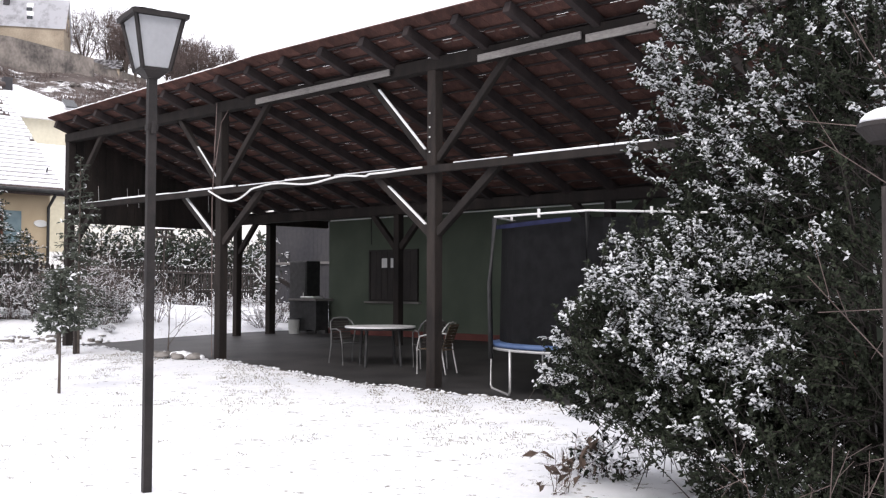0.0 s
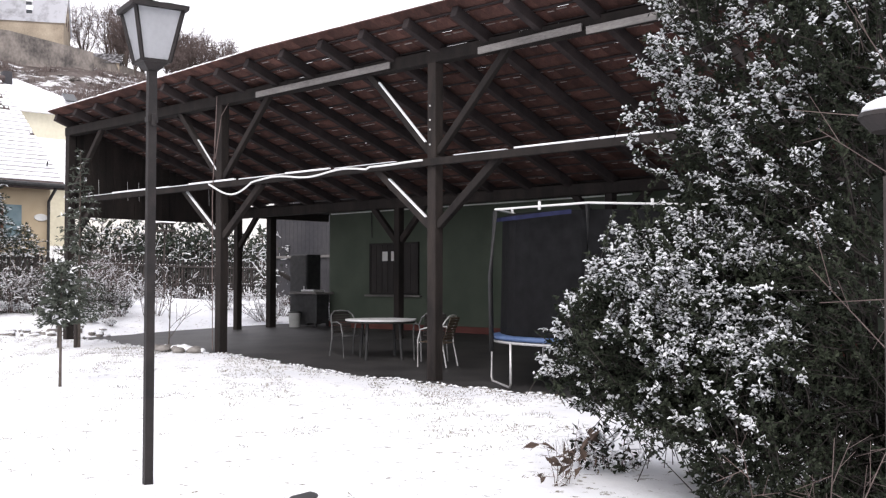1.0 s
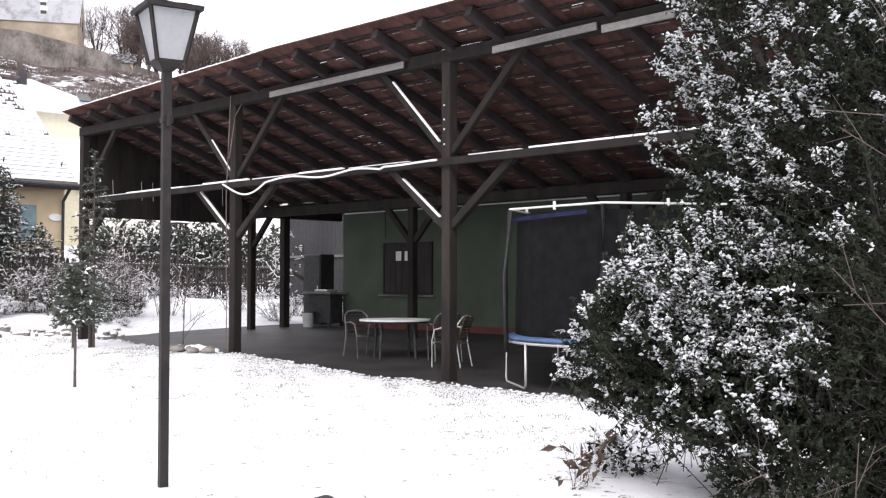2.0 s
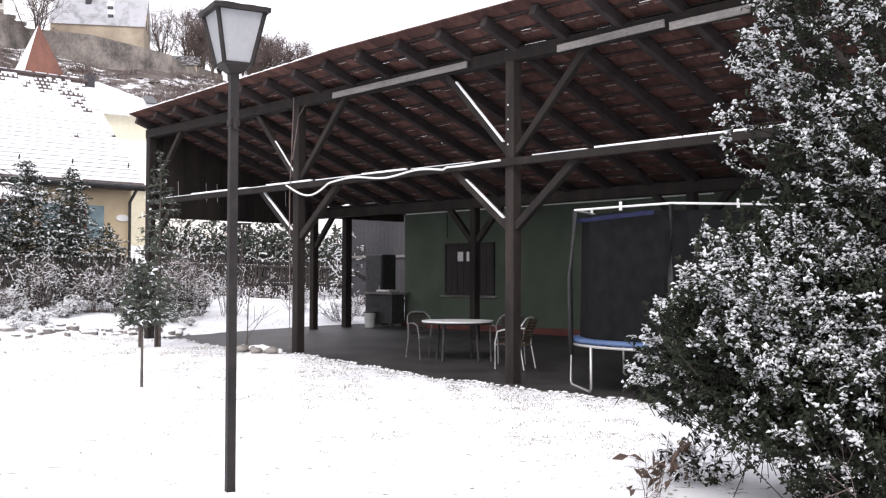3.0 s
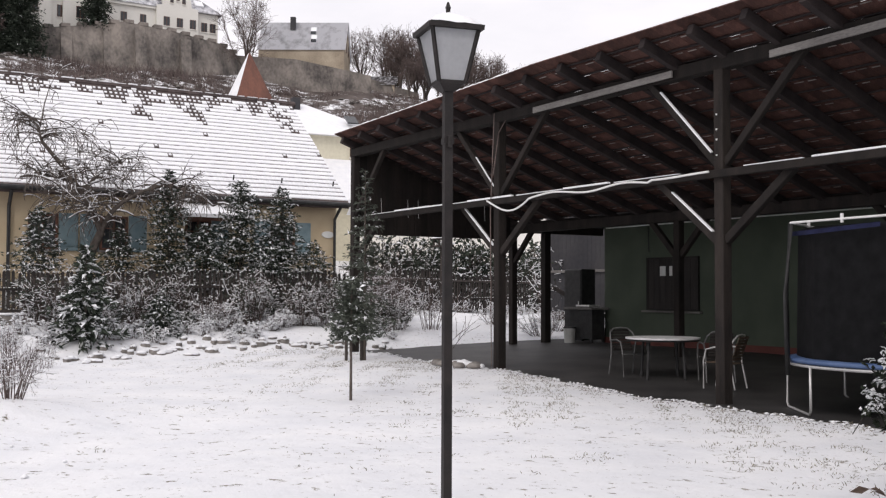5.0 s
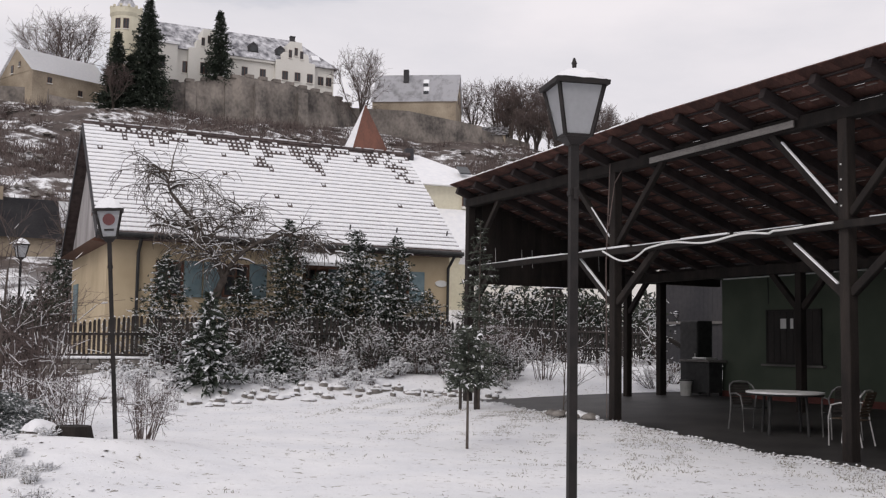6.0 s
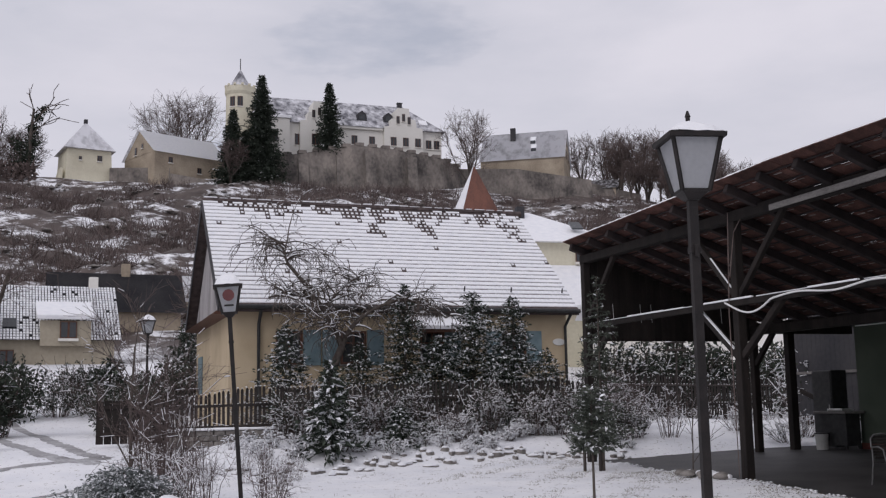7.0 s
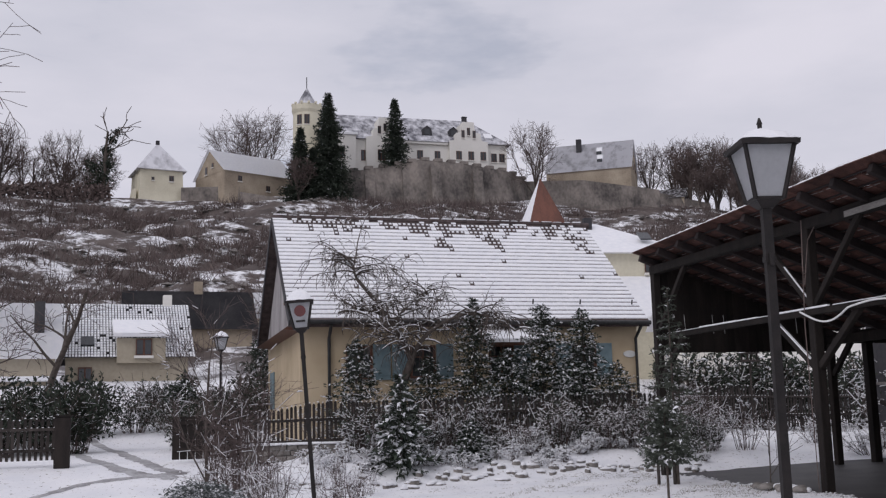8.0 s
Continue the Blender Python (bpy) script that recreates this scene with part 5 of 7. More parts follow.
    gable_block(b, -7, 5, -8.5, 8, 38.0, 48.2, 55.0, TAN_WALL, BARN_ROOF, "y", 0.3)
    for y, x in ((1.6, 1.3), (1.9, 3.1)):
        z = 48.1 + (5.3 - x) * 6.9 / 6.3
        sk = part("skylight", bar(bmesh.new(), (x, y, z), (x - 0.9, y, z + 1.1), 1.1, 0.3), SNOW, b, "snowed-over roof light")
        simple("pane", DARK_GLASS, sk, (x + 0.05, y - 0.5, z - 0.6), (x + 0.5, y + 0.5, z + 0.12))
    part("chimney", box(bmesh.new(), (0.2, -3.0, 53.0), (1.1, -2.0, 55.6)), DARK_ROOF, b)
    for x, z in ((-2.6, 49.4), (0.8, 49.4), (-1.0, 52.4)):
        win = new("window")
        win.parent = b
        simple("frame", BROWN_FRAME, win, (x - 0.5, 8.03, z - 0.9), (x + 0.5, 8.12, z + 0.9))
        simple("pane", DARK_GLASS, win, (x - 0.38, 8.122, z - 0.78), (x + 0.38, 8.14, z + 0.78))
    n = thing("hill_annex", "small building with a snowy reddish roof below the barn", "building", (-184, 98.2, 0), -30)
    gable_block(n, -3, 3, -3.2, 3.2, 34, 42.6, 44.8, TAN_WALL, HOUSE_ROOF, "y", 0.4)
    # retaining walls
    r = thing("retaining_wall", "high grey rubble retaining wall with buttresses below the castle", "wall", kind="structure")
    pts = [(-181.5, 27.5, 43.8, 38.0), (-180.5, 33.0, 45.0, 38.0), (-178.5, 43.5, 46.6, 38.0), (-177.0, 45.5, 47.0, 38.0), (-177.5, 53.0, 46.8, 37.5), (-180.0, 63.5, 46.2, 37.0), (-184.0, 68.5, 45.4, 38.5), (-179.0, 78.0, 44.9, 37.0), (-176.5, 92.5, 43.0, 36.0)]
    for (xa, ya, za, ba), (xb, yb, zb, bb) in zip(pts, pts[1:]):
        bm = bmesh.new()
        va = [bm.verts.new(p) for p in ((xa + 0.8, ya, ba - 4), (xb + 0.8, yb, bb - 4), (xb, yb, zb), (xa, ya, za), (xa - 2, ya, ba - 4), (xb - 2, yb, bb - 4), (xb - 1.2, yb, zb), (xa - 1.2, ya, za))]
        for f in ((0, 1, 2, 3), (5, 4, 7, 6), (3, 2, 6, 7), (1, 0, 4, 5), (0, 3, 7, 4), (2, 1, 5, 6)):
            bm.faces.new([va[i] for i in f])
        part("wall_length", bm, GREY_STONE, r)
        d = Vector((xb - xa, yb - ya, zb - za))
        if ya < 66:
            k = int(d.length / 2.4)
            for i in range(k):
                m = Vector((xa - 0.6, ya, za)) + d * (i + 0.5) / k
                part("coping", box(bmesh.new(), (m.x - 0.7, m.y - 0.75, m.z - 0.1), (m.x + 0.7, m.y + 0.75, m.z + 0.55), 0.05), GREY_STONE, r)
    for x, y, z0, z1 in ((-178.9, 43.6, 36, 46.2), (-176.8, 48.4, 36, 45.8), (-177.9, 56.6, 35.5, 45.5), (-180.0, 37.0, 36, 44.5)):
        part("buttress", prism(bmesh.new(), [(x - 1, z0), (x + 2.2, z0), (x + 0.6, z1), (x - 1, z1)], "y", y - 0.9, y + 0.9), GREY_STONE, r)
    for pa, pb, za, zb, b0 in (((-184.2, 4.4), (-181.5, 14.2), 42.0, 42.0, 34.0), ((-181.4, 14.3), (-180.0, 24.0), 41.0, 39.4, 34.0), ((-183, 92), (-178, 104), 44.5, 41.0, 36.0)):
        bm = bmesh.new()
        va = [bm.verts.new(p) for p in ((pa[0] + 0.5, pa[1], b0), (pb[0] + 0.5, pb[1], b0), (pb[0], pb[1], zb), (pa[0], pa[1], za), (pa[0] - 1, pa[1], b0), (pb[0] - 1, pb[1], b0), (pb[0] - 0.8, pb[1], zb), (pa[0] - 0.8, pa[1], za))]
        for f in ((0, 1, 2, 3), (5, 4, 7, 6), (3, 2, 6, 7), (1, 0, 4, 5), (0, 3, 7, 4), (2, 1, 5, 6)):
            bm.faces.new([va[i] for i in f])
        part("terrace_wall", bm, GREY_STONE, r)


build_castle()


def village_tiles(parent, x_low, x_high, y0, y1, z_low, z_high):
    """Snow lying on each tile of a far roof slope, the joints melted dark."""
    rng = random.Random(31)
    rows, cols = 22, 44
    d = Vector((x_high - x_low, 0, z_high - z_low))
    u = d.normalized()
    up = Vector((-u.z, 0, u.x)) if u.x > 0 else Vector((u.z, 0, -u.x))
    v, f = [], []
    for r in range(rows):
        for c in range(cols):
            if rng.random() < 0.03:
                continue
            o = Vector((x_low, y0 + (y1 - y0) * (c + 0.5) / cols, z_low)) + d * (r + 0.55) / rows + up * 0.01
            hw, hl = (y1 - y0) / cols * rng.uniform(0.34, 0.45), d.length / rows * rng.uniform(0.3, 0.4)
            i = len(v)
            for top in (0, 1):
                k = 0.8 if top else 1.0
                for sy, sl in ((-1, -1), (1, -1), (1, 1), (-1, 1)):
                    v.append(o + Vector((0, sy * hw * k, 0)) + u * sl * hl * k + up * 0.05 * top)
            f += [[i + q for q in face] for face in ((4, 5, 6, 7), (0, 1, 5, 4), (1, 2, 6, 5), (2, 3, 7, 6), (3, 0, 4, 7))]
    me = bpy.data.meshes.new("snowy_tiles")
    me.from_pydata(v, [], f)
    me.materials.append(SNOW)
    ob = new("snowy_tiles", me)
    ob.parent = parent
    tagged(ob, "snow lying tile by tile", kind="stuff")


def build_village():
    a = thing("grey_roof_house", "small pale house with a snowy tiled roof and a dormer", "house", (-60, -1.0, 0.85), 4)
    gable_block(a, -7.5, 0.2, -3.4, 3.0, 1.0, 4.4, 7.6, VILLAGE_WALL, DARK_ROOF, "y", 0.35)
    village_tiles(a, 0.55, -3.65, -3.75, 3.35, 4.3, 7.6)
    d = part("dormer", box(bmesh.new(), (-3.2, -0.8, 4.0), (0.55, 1.75, 5.35)), VILLAGE_WALL, a)
    part("snow_roof", bar(bmesh.new(), (0.9, 0.475, 5.5), (-2.4, 0.475, 6.5), 2.95, 0.28, 0.05), SNOW, d, "snow-covered dormer roof")
    small_window(a, 0.57, 0.6, 4.85, 0.85, 0.9)
    small_window(a, 0.22, -2.4, 3.2, 0.7, 1.2)
    part("skylight", bar(bmesh.new(), (-0.2, -2.3, 5.0), (-0.75, -2.3, 5.5), 0.7, 0.12), DARK_GLASS, a)
    part("chimney", box(bmesh.new(), (-4.0, 1.9, 7.1), (-3.5, 2.4, 8.2), 0.03), WHITE_WALL, a)
    b = thing("dark_roof_house", "house with a dark slate roof behind the gardens", "house", (-76, 2.6, 0.75), 3)
    gable_block(b, -4.5, 1.2, -4.2, 4.2, 3.0, 7.3, 10.2, TAN_WALL, DARK_ROOF, "y", 0.4)
    part("chimney", box(bmesh.new(), (-2.0, 0.4, 9.6), (-1.4, 1.0, 10.9), 0.03), TAN_WALL, b)
    e = thing("pale_house", "pale green house with snow on its roof", "house", (-79, 9.8, 0.7), 0)
    gable_block(e, -5, 1, -2.0, 3.0, 3.0, 8.4, 10.6, VILLAGE_WALL, SNOW, "y", 0.4)
    f = thing("snowy_cottage", "white cottage with deep snow on its roof", "house", (-57, -8.3, 0.85), 8)
    gable_block(f, -6, 0.3, -4.5, 3.6, 1.0, 4.2, 7.3, VILLAGE_WALL, SNOW, "y", 0.4)
    part("chimney", box(bmesh.new(), (-1.4, 2.6, 5.4), (-0.9, 3.1, 7.2), 0.03), DARK_ROOF, f)
    part("annex", box(bmesh.new(), (0.302, -1.5, 1.0), (2.2, 3.4, 2.9)), VILLAGE_WALL, f)
    part("annex_roof", box(bmesh.new(), (0.3, -1.8, 2.902), (2.6, 3.8, 3.15), 0.04), SNOW, f)
    # tower with red spire behind the yellow house
    t = thing("spired_turret", "turret with a rusty red pyramid spire streaked with snow", "tower", (-52, 20.1, 0), -2)
    part("wall", frustum(bmesh.new(), (0, 0), 1.0, 9.6, 1.4, 1.4, 4, 45), CREAM_WALL, t)
    bm = bmesh.new()
    frustum(bm, (0, 0), 9.6, 14.15, 1.72, 0.03, 4, 45)
    for fc in bm.faces:
        fc.material_index = 1 if fc.calc_center_median().y < -0.3 else 0
    part("spire", bm, [COPPER, SNOW], t)
    # long white-roofed house behind
    w = thing("white_roof_house", "pale house with a fully snow-covered roof and a chimney", "house", (-57, 27.2, 0.5), -6)
    part("lean_to_wall", box(bmesh.new(), (1.004, -3.5, 1.0), (4.2, 5.0, 6.2)), CREAM_WALL, w)
    part("lean_to_roof", prism(bmesh.new(), [(1.004, 8.7), (4.6, 6.0), (4.6, 6.25), (1.004, 8.95)], "y", -3.9, 5.4), SNOW, w, "snow-covered lean-to roof")
    gable_block(w, -8, 1, -4.0, 3.6, 1.0, 10.4, 12.9, CREAM_WALL, SNOW, "y", 0.5, (1.0, 4.6))
    part("chimney", box(bmesh.new(), (-2.9, -1.6, 12.0), (-2.4, -1.1, 13.1), 0.03), DARK_ROOF, w)
    small_window(w, 1.02, 2.4, 9.6, 0.6, 0.9)
    small_window(w, 1.02, 1.2, 9.6, 0.6, 0.9)
    part("skylight", bar(bmesh.new(), (0.2, 1.4, 11.3), (-0.5, 1.4, 11.8), 0.7, 0.1), DARK_GLASS, w)
    v = thing("white_gable_house", "white rendered house seen beyond the yard", "house", (-44, 27.5, 0), 0)
    gable_block(v, -6, 0, -2.2, 6.0, 0.4, 5.8, 9.0, WHITE_WALL, SNOW, "y", 0.3)


build_village()


def build_low_wall():
    """Dry-stone ledge under the fence, capped with snow."""
    w = thing("wall_south", "low dry-stone ledge below the fence with a cap of snow", "wall", kind="structure")
    rng = random.Random(19)
    for row in range(3):
        y = 2.3
        while y < 7.6:
            ln = rng.uniform(0.22, 0.5)
            z = 0.62 + 0.13 * row
            part("stone", box(bmesh.new(), (-27.42 + rng.uniform(0, 0.05), y, z), (-27.0 - 0.05 * row + rng.uniform(0, 0.06), y + ln - 0.02, z + 0.12), 0.015), STONE, w)
            y += ln
    bm = bmesh.new()
    y = 2.25
    while y < 7.6:
        ln = rng.uniform(0.3, 0.9)
        box(bm, (-27.45, y, 1.012), (-27.02, y + ln - 0.01, 1.06 + rng.uniform(0, 0.03)), 0.02)
        y += ln
    tagged(part("snow_cap", bm, SNOW, w, "snow along the ledge"), kind="stuff")


build_low_wall()

# ---- plants ----
def branch_tree(rng, height, trunk_r, levels, spread, first=0.3, droop=0.0, kids=(5, 7), lean=(0, 0), gnarl=0.25):
    """Segments of a bare tree: lists of (p, q, r0, r1) per level."""
    out = [[] for _ in range(levels + 1)]

    def grow(p, d, length, r, lev):
        n = 5 if lev == 0 else 4 if lev < 3 else 3
        pts = [p]
        for i in range(n):
            d = unit(d + rng.normal(0, gnarl * (0.5 if lev == 0 else 1), 3) / n * 1.6 + np.array([0, 0, -droop * lev * 0.12]))
            pts.append(pts[-1] + d * length / n)
        r1 = r * (0.35 if lev else 0.45)
        for i in range(n):
            a, b = r + (r1 - r) * i / n, r + (r1 - r) * (i + 1) / n
            out[lev].append((pts[i], pts[i + 1], a, b))
        if lev < levels:
            k = rng.integers(kids[0], kids[1] + 1)
            for j in range(k):
                f = (first if lev == 0 else 0.2) + (1 - (first if lev == 0 else 0.2)) * (j + rng.random()) / k
                i = min(int(f * n), n - 1)
                q = pts[i] + (pts[i + 1] - pts[i]) * (f * n - i)
                side = rng.normal(0, 1, 3)
                side -= d * np.dot(side, d)
                nd = unit(unit(side) * spread + d * (1.0 - 0.4 * spread) + np.array([0, 0, 0.2 - droop * 0.5]))
                grow(q, nd, length * (0.62 - 0.25 * f) * rng.uniform(0.8, 1.2) if lev == 0 else length * rng.uniform(0.45, 0.68), max((r + (r1 - r) * f) * 0.55, 0.0025), lev + 1)

    grow(np.zeros(3), unit(np.array([lean[0], lean[1], 1.0])), height, trunk_r, 0)
    return out


def bare_tree(name, label, at, seed, height, trunk_r, levels=3, spread=0.8, first=0.3, droop=0.0, kids=(5, 7), lean=(0, 0), gnarl=0.25, snow=0.0, category="tree", group="", wood=None, min_r=0.0):
    rng = np.random.default_rng(seed)
    lv = branch_tree(rng, height, trunk_r, levels, spread, first, droop, kids, lean, gnarl)
    t = thing(name, label, category, at, 0, group)
    b = Bits()
    for s in lv[:2]:
        b.sticks([x[0] for x in s], [x[1] for x in s], np.maximum([x[2] for x in s], min_r), np.maximum([x[3] for x in s], min_r), 6)
    b.mesh("trunk", BARK, t, smooth=True)
    b = Bits()
    seg = [x for s in lv[2:] for x in s]
    p, q = np.array([x[0] for x in seg]), np.array([x[1] for x in seg])
    b.sticks(p, q, np.maximum([x[2] for x in seg], min_r), np.maximum([x[3] for x in seg], min_r * 0.7), 3)
    b.mesh("crown", wood or TWIG, t)
    if snow:
        allseg = [x for s in lv[1:] for x in s]
        keep = [x for x in allseg if abs(unit(x[1] - x[0])[2]) < 0.75 and rng.random() < snow]
        if keep:
            b = Bits()
            up = np.array([0, 0, 1.0])
            r = np.maximum(np.array([x[2] for x in keep]) * 0.8, 0.006)
            b.sticks(np.array([x[0] for x in keep]) + up * r[:, None] * 1.1, np.array([x[1] for x in keep]) + up * r[:, None] * 1.0, r, r * 0.8, 4)
            tagged(b.mesh("snow", SNOW, t, "snow lying on the twigs"), kind="stuff")
    return t


def round_tree(name, label, at, seed, height, trunk_r, group="", twig=0.03, wide=0.36):
    """A bare broad-crowned tree: limbs fan out from a short trunk and fork into a rounded haze of twigs."""
    rng = np.random.default_rng(seed)
    t = thing(name, label, "tree", at, 0, group)
    fork = height * rng.uniform(0.12, 0.22)
    mid = np.array([rng.uniform(-0.04, 0.04) * height, rng.uniform(-0.04, 0.04) * height, fork])
    b = Bits()
    b.sticks([(0, 0, -0.3)], [mid], trunk_r, trunk_r * 0.75, 6)
    crown = np.array([wide, wide, 0.42]) * height
    centre = np.array([0, 0, 0.55]) * height

    def spread(p, d, size, count, tight):
        """Child directions bent outwards and upwards."""
        e = unit(np.repeat(d, count, 0) + rng.normal(0, tight, (len(d) * count, 3)) + np.array([0, 0, 0.12]))
        q = np.repeat(p, count, 0)
        return q, e, size * rng.uniform(0.6, 1.3, (len(q), 1))

    n = 9
    a = np.arange(n) * 2.4 + rng.uniform(0, 1, n)
    tip = centre + crown * unit(np.stack([np.cos(a), np.sin(a), rng.uniform(-0.25, 1.6, n)], 1)) * rng.uniform(0.45, 0.65, (n, 1))
    root = np.repeat(mid[None, :], n, 0) + np.array([0, 0, 1]) * rng.uniform(-0.1, 0.12, (n, 1)) * height
    knee = (root + tip) / 2 + rng.normal(0, 0.03, (n, 3)) * height
    b.sticks(root, knee, trunk_r * 0.5, trunk_r * 0.36, 5)
    b.sticks(knee, tip, trunk_r * 0.36, trunk_r * 0.2, 5)
    b.mesh("trunk", BARK, t, smooth=True)
    c = Bits()
    p = np.concatenate([root + (knee - root) * rng.uniform(0.5, 1, (n, 1)), knee + (tip - knee) * 0.5, tip])
    d = unit(np.concatenate([tip - root] * 3))
    size, r = 0.2 * height, trunk_r * 0.2
    for count, tight in ((4, 0.55), (4, 0.6), (2, 0.65)):
        q, e, ln = spread(p, d, size, count, tight)
        end = q + e * ln
        inside = np.linalg.norm((end - centre) / crown, axis=1)
        end = centre + (end - centre) / np.maximum(inside / rng.uniform(0.72, 1.22, len(inside)), 1.0)[:, None]
        c.sticks(q, end, max(r, twig), max(r * 0.5, twig * 0.7), 3)
        p, d, size, r = q + (end - q) * rng.uniform(0.45, 1.0, (len(q), 1)), e, size * 0.6, r * 0.5
    c.mesh("crown", TWIG, t)
    return t


def conifer(name, label, at, seed, height, radius, snow=0.3, needles=NEEDLE, density=1.0, base=0.05, group="", leaf=0.14, taper=0.85, trunk=0.05, ragged=0.0):
    """Whorls of drooping boughs set with needle tufts, some with snow."""
    rng = np.random.default_rng(seed)
    t = thing(name, label, "conifer", at, 0, group)
    bm = bmesh.new()
    tube(bm, [(0, 0, -0.1), (0, 0, height * 0.5), (0, 0, height)], trunk, 6, 0.01)
    part("trunk", bm, BARK, t)
    b, s = Bits(), Bits()
    bp, bq, br = [], [], []
    lc, ld = [], []
    sc, sd_ = [], []
    n = int(46 * density * max(1, height / 2))
    for i in range(n):
        f = base + (1 - base) * (i + rng.random()) / n
        a = i * 2.4 + rng.uniform(-0.4, 0.4)
        ln = radius * (1 - f) ** taper * (rng.uniform(0.65, 1.2) - ragged * abs(math.sin(2.4 * math.floor(f * height / 0.9)))) + 0.05 * radius
        z = f * height
        d = np.array([math.cos(a), math.sin(a), rng.uniform(-0.15, 0.25) - 0.25 * (1 - f)])
        p = np.array([0, 0, z])
        q = p + d * ln
        bp.append(p)
        bq.append(q)
        br.append(0.012 * height / 3)
        m = max(3, int(ln / leaf * 3.2))
        u = rng.uniform(0.12, 1.05, m)
        off = rng.normal(0, 0.10, (m, 3)) * ln * np.array([1, 1, 0.45])
        c = p + np.outer(u, d * ln) + off
        lc.append(c)
        ld.append(unit(d + rng.normal(0, 0.55, (m, 3)) + np.array([0, 0, 0.05])))
        if rng.random() < snow * 1.6:
            kk = max(2, int(m * 0.75 * snow))
            w = rng.uniform(0.35, 1.08, kk)
            sc.append(p + np.outer(w, d * ln) + rng.normal(0, 0.07, (kk, 3)) * ln * np.array([1, 1, 0.5]) + np.array([0, 0, leaf * 0.16]))
            sd_.append(unit(d + rng.normal(0, 0.45, (kk, 3))))
    b.sticks(bp, bq, np.array(br), np.array(br) * 0.4, 3)
    c, d = np.concatenate(lc), np.concatenate(ld)
    k = len(c)
    b.leaves(c, d, unit(rng.normal(0, 0.5, (k, 3)) + np.array([0, 0, 1])), leaf * rng.uniform(0.6, 1.3, k), leaf * 0.16 * rng.uniform(0.7, 1.4, k))
    b.leaves(c, unit(d + rng.normal(0, 0.5, (k, 3))), unit(rng.normal(0, 0.8, (k, 3)) + np.array([0, 0, 1])), leaf * rng.uniform(0.6, 1.2, k), leaf * 0.15)
    b.mesh("foliage", needles, t)
    if sc:
        c = np.concatenate(sc)
        k = len(c)
        s.leaves(c - np.concatenate(sd_) * leaf * 0.4, np.concatenate(sd_), unit(rng.normal(0, 0.35, (k, 3)) + np.array([0, 0, 1])), leaf * rng.uniform(0.5, 1.25, k), leaf * rng.uniform(0.12, 0.3, k))
        c = c[rng.random(k) < 0.45]
        s.blobs(c, leaf * rng.uniform(0.1, 0.36, len(c)), leaf * rng.uniform(0.06, 0.18, len(c)), rng)
        tagged(s.mesh("snow", SNOW, t, "clumps of fresh snow", True), kind="stuff")
    return t


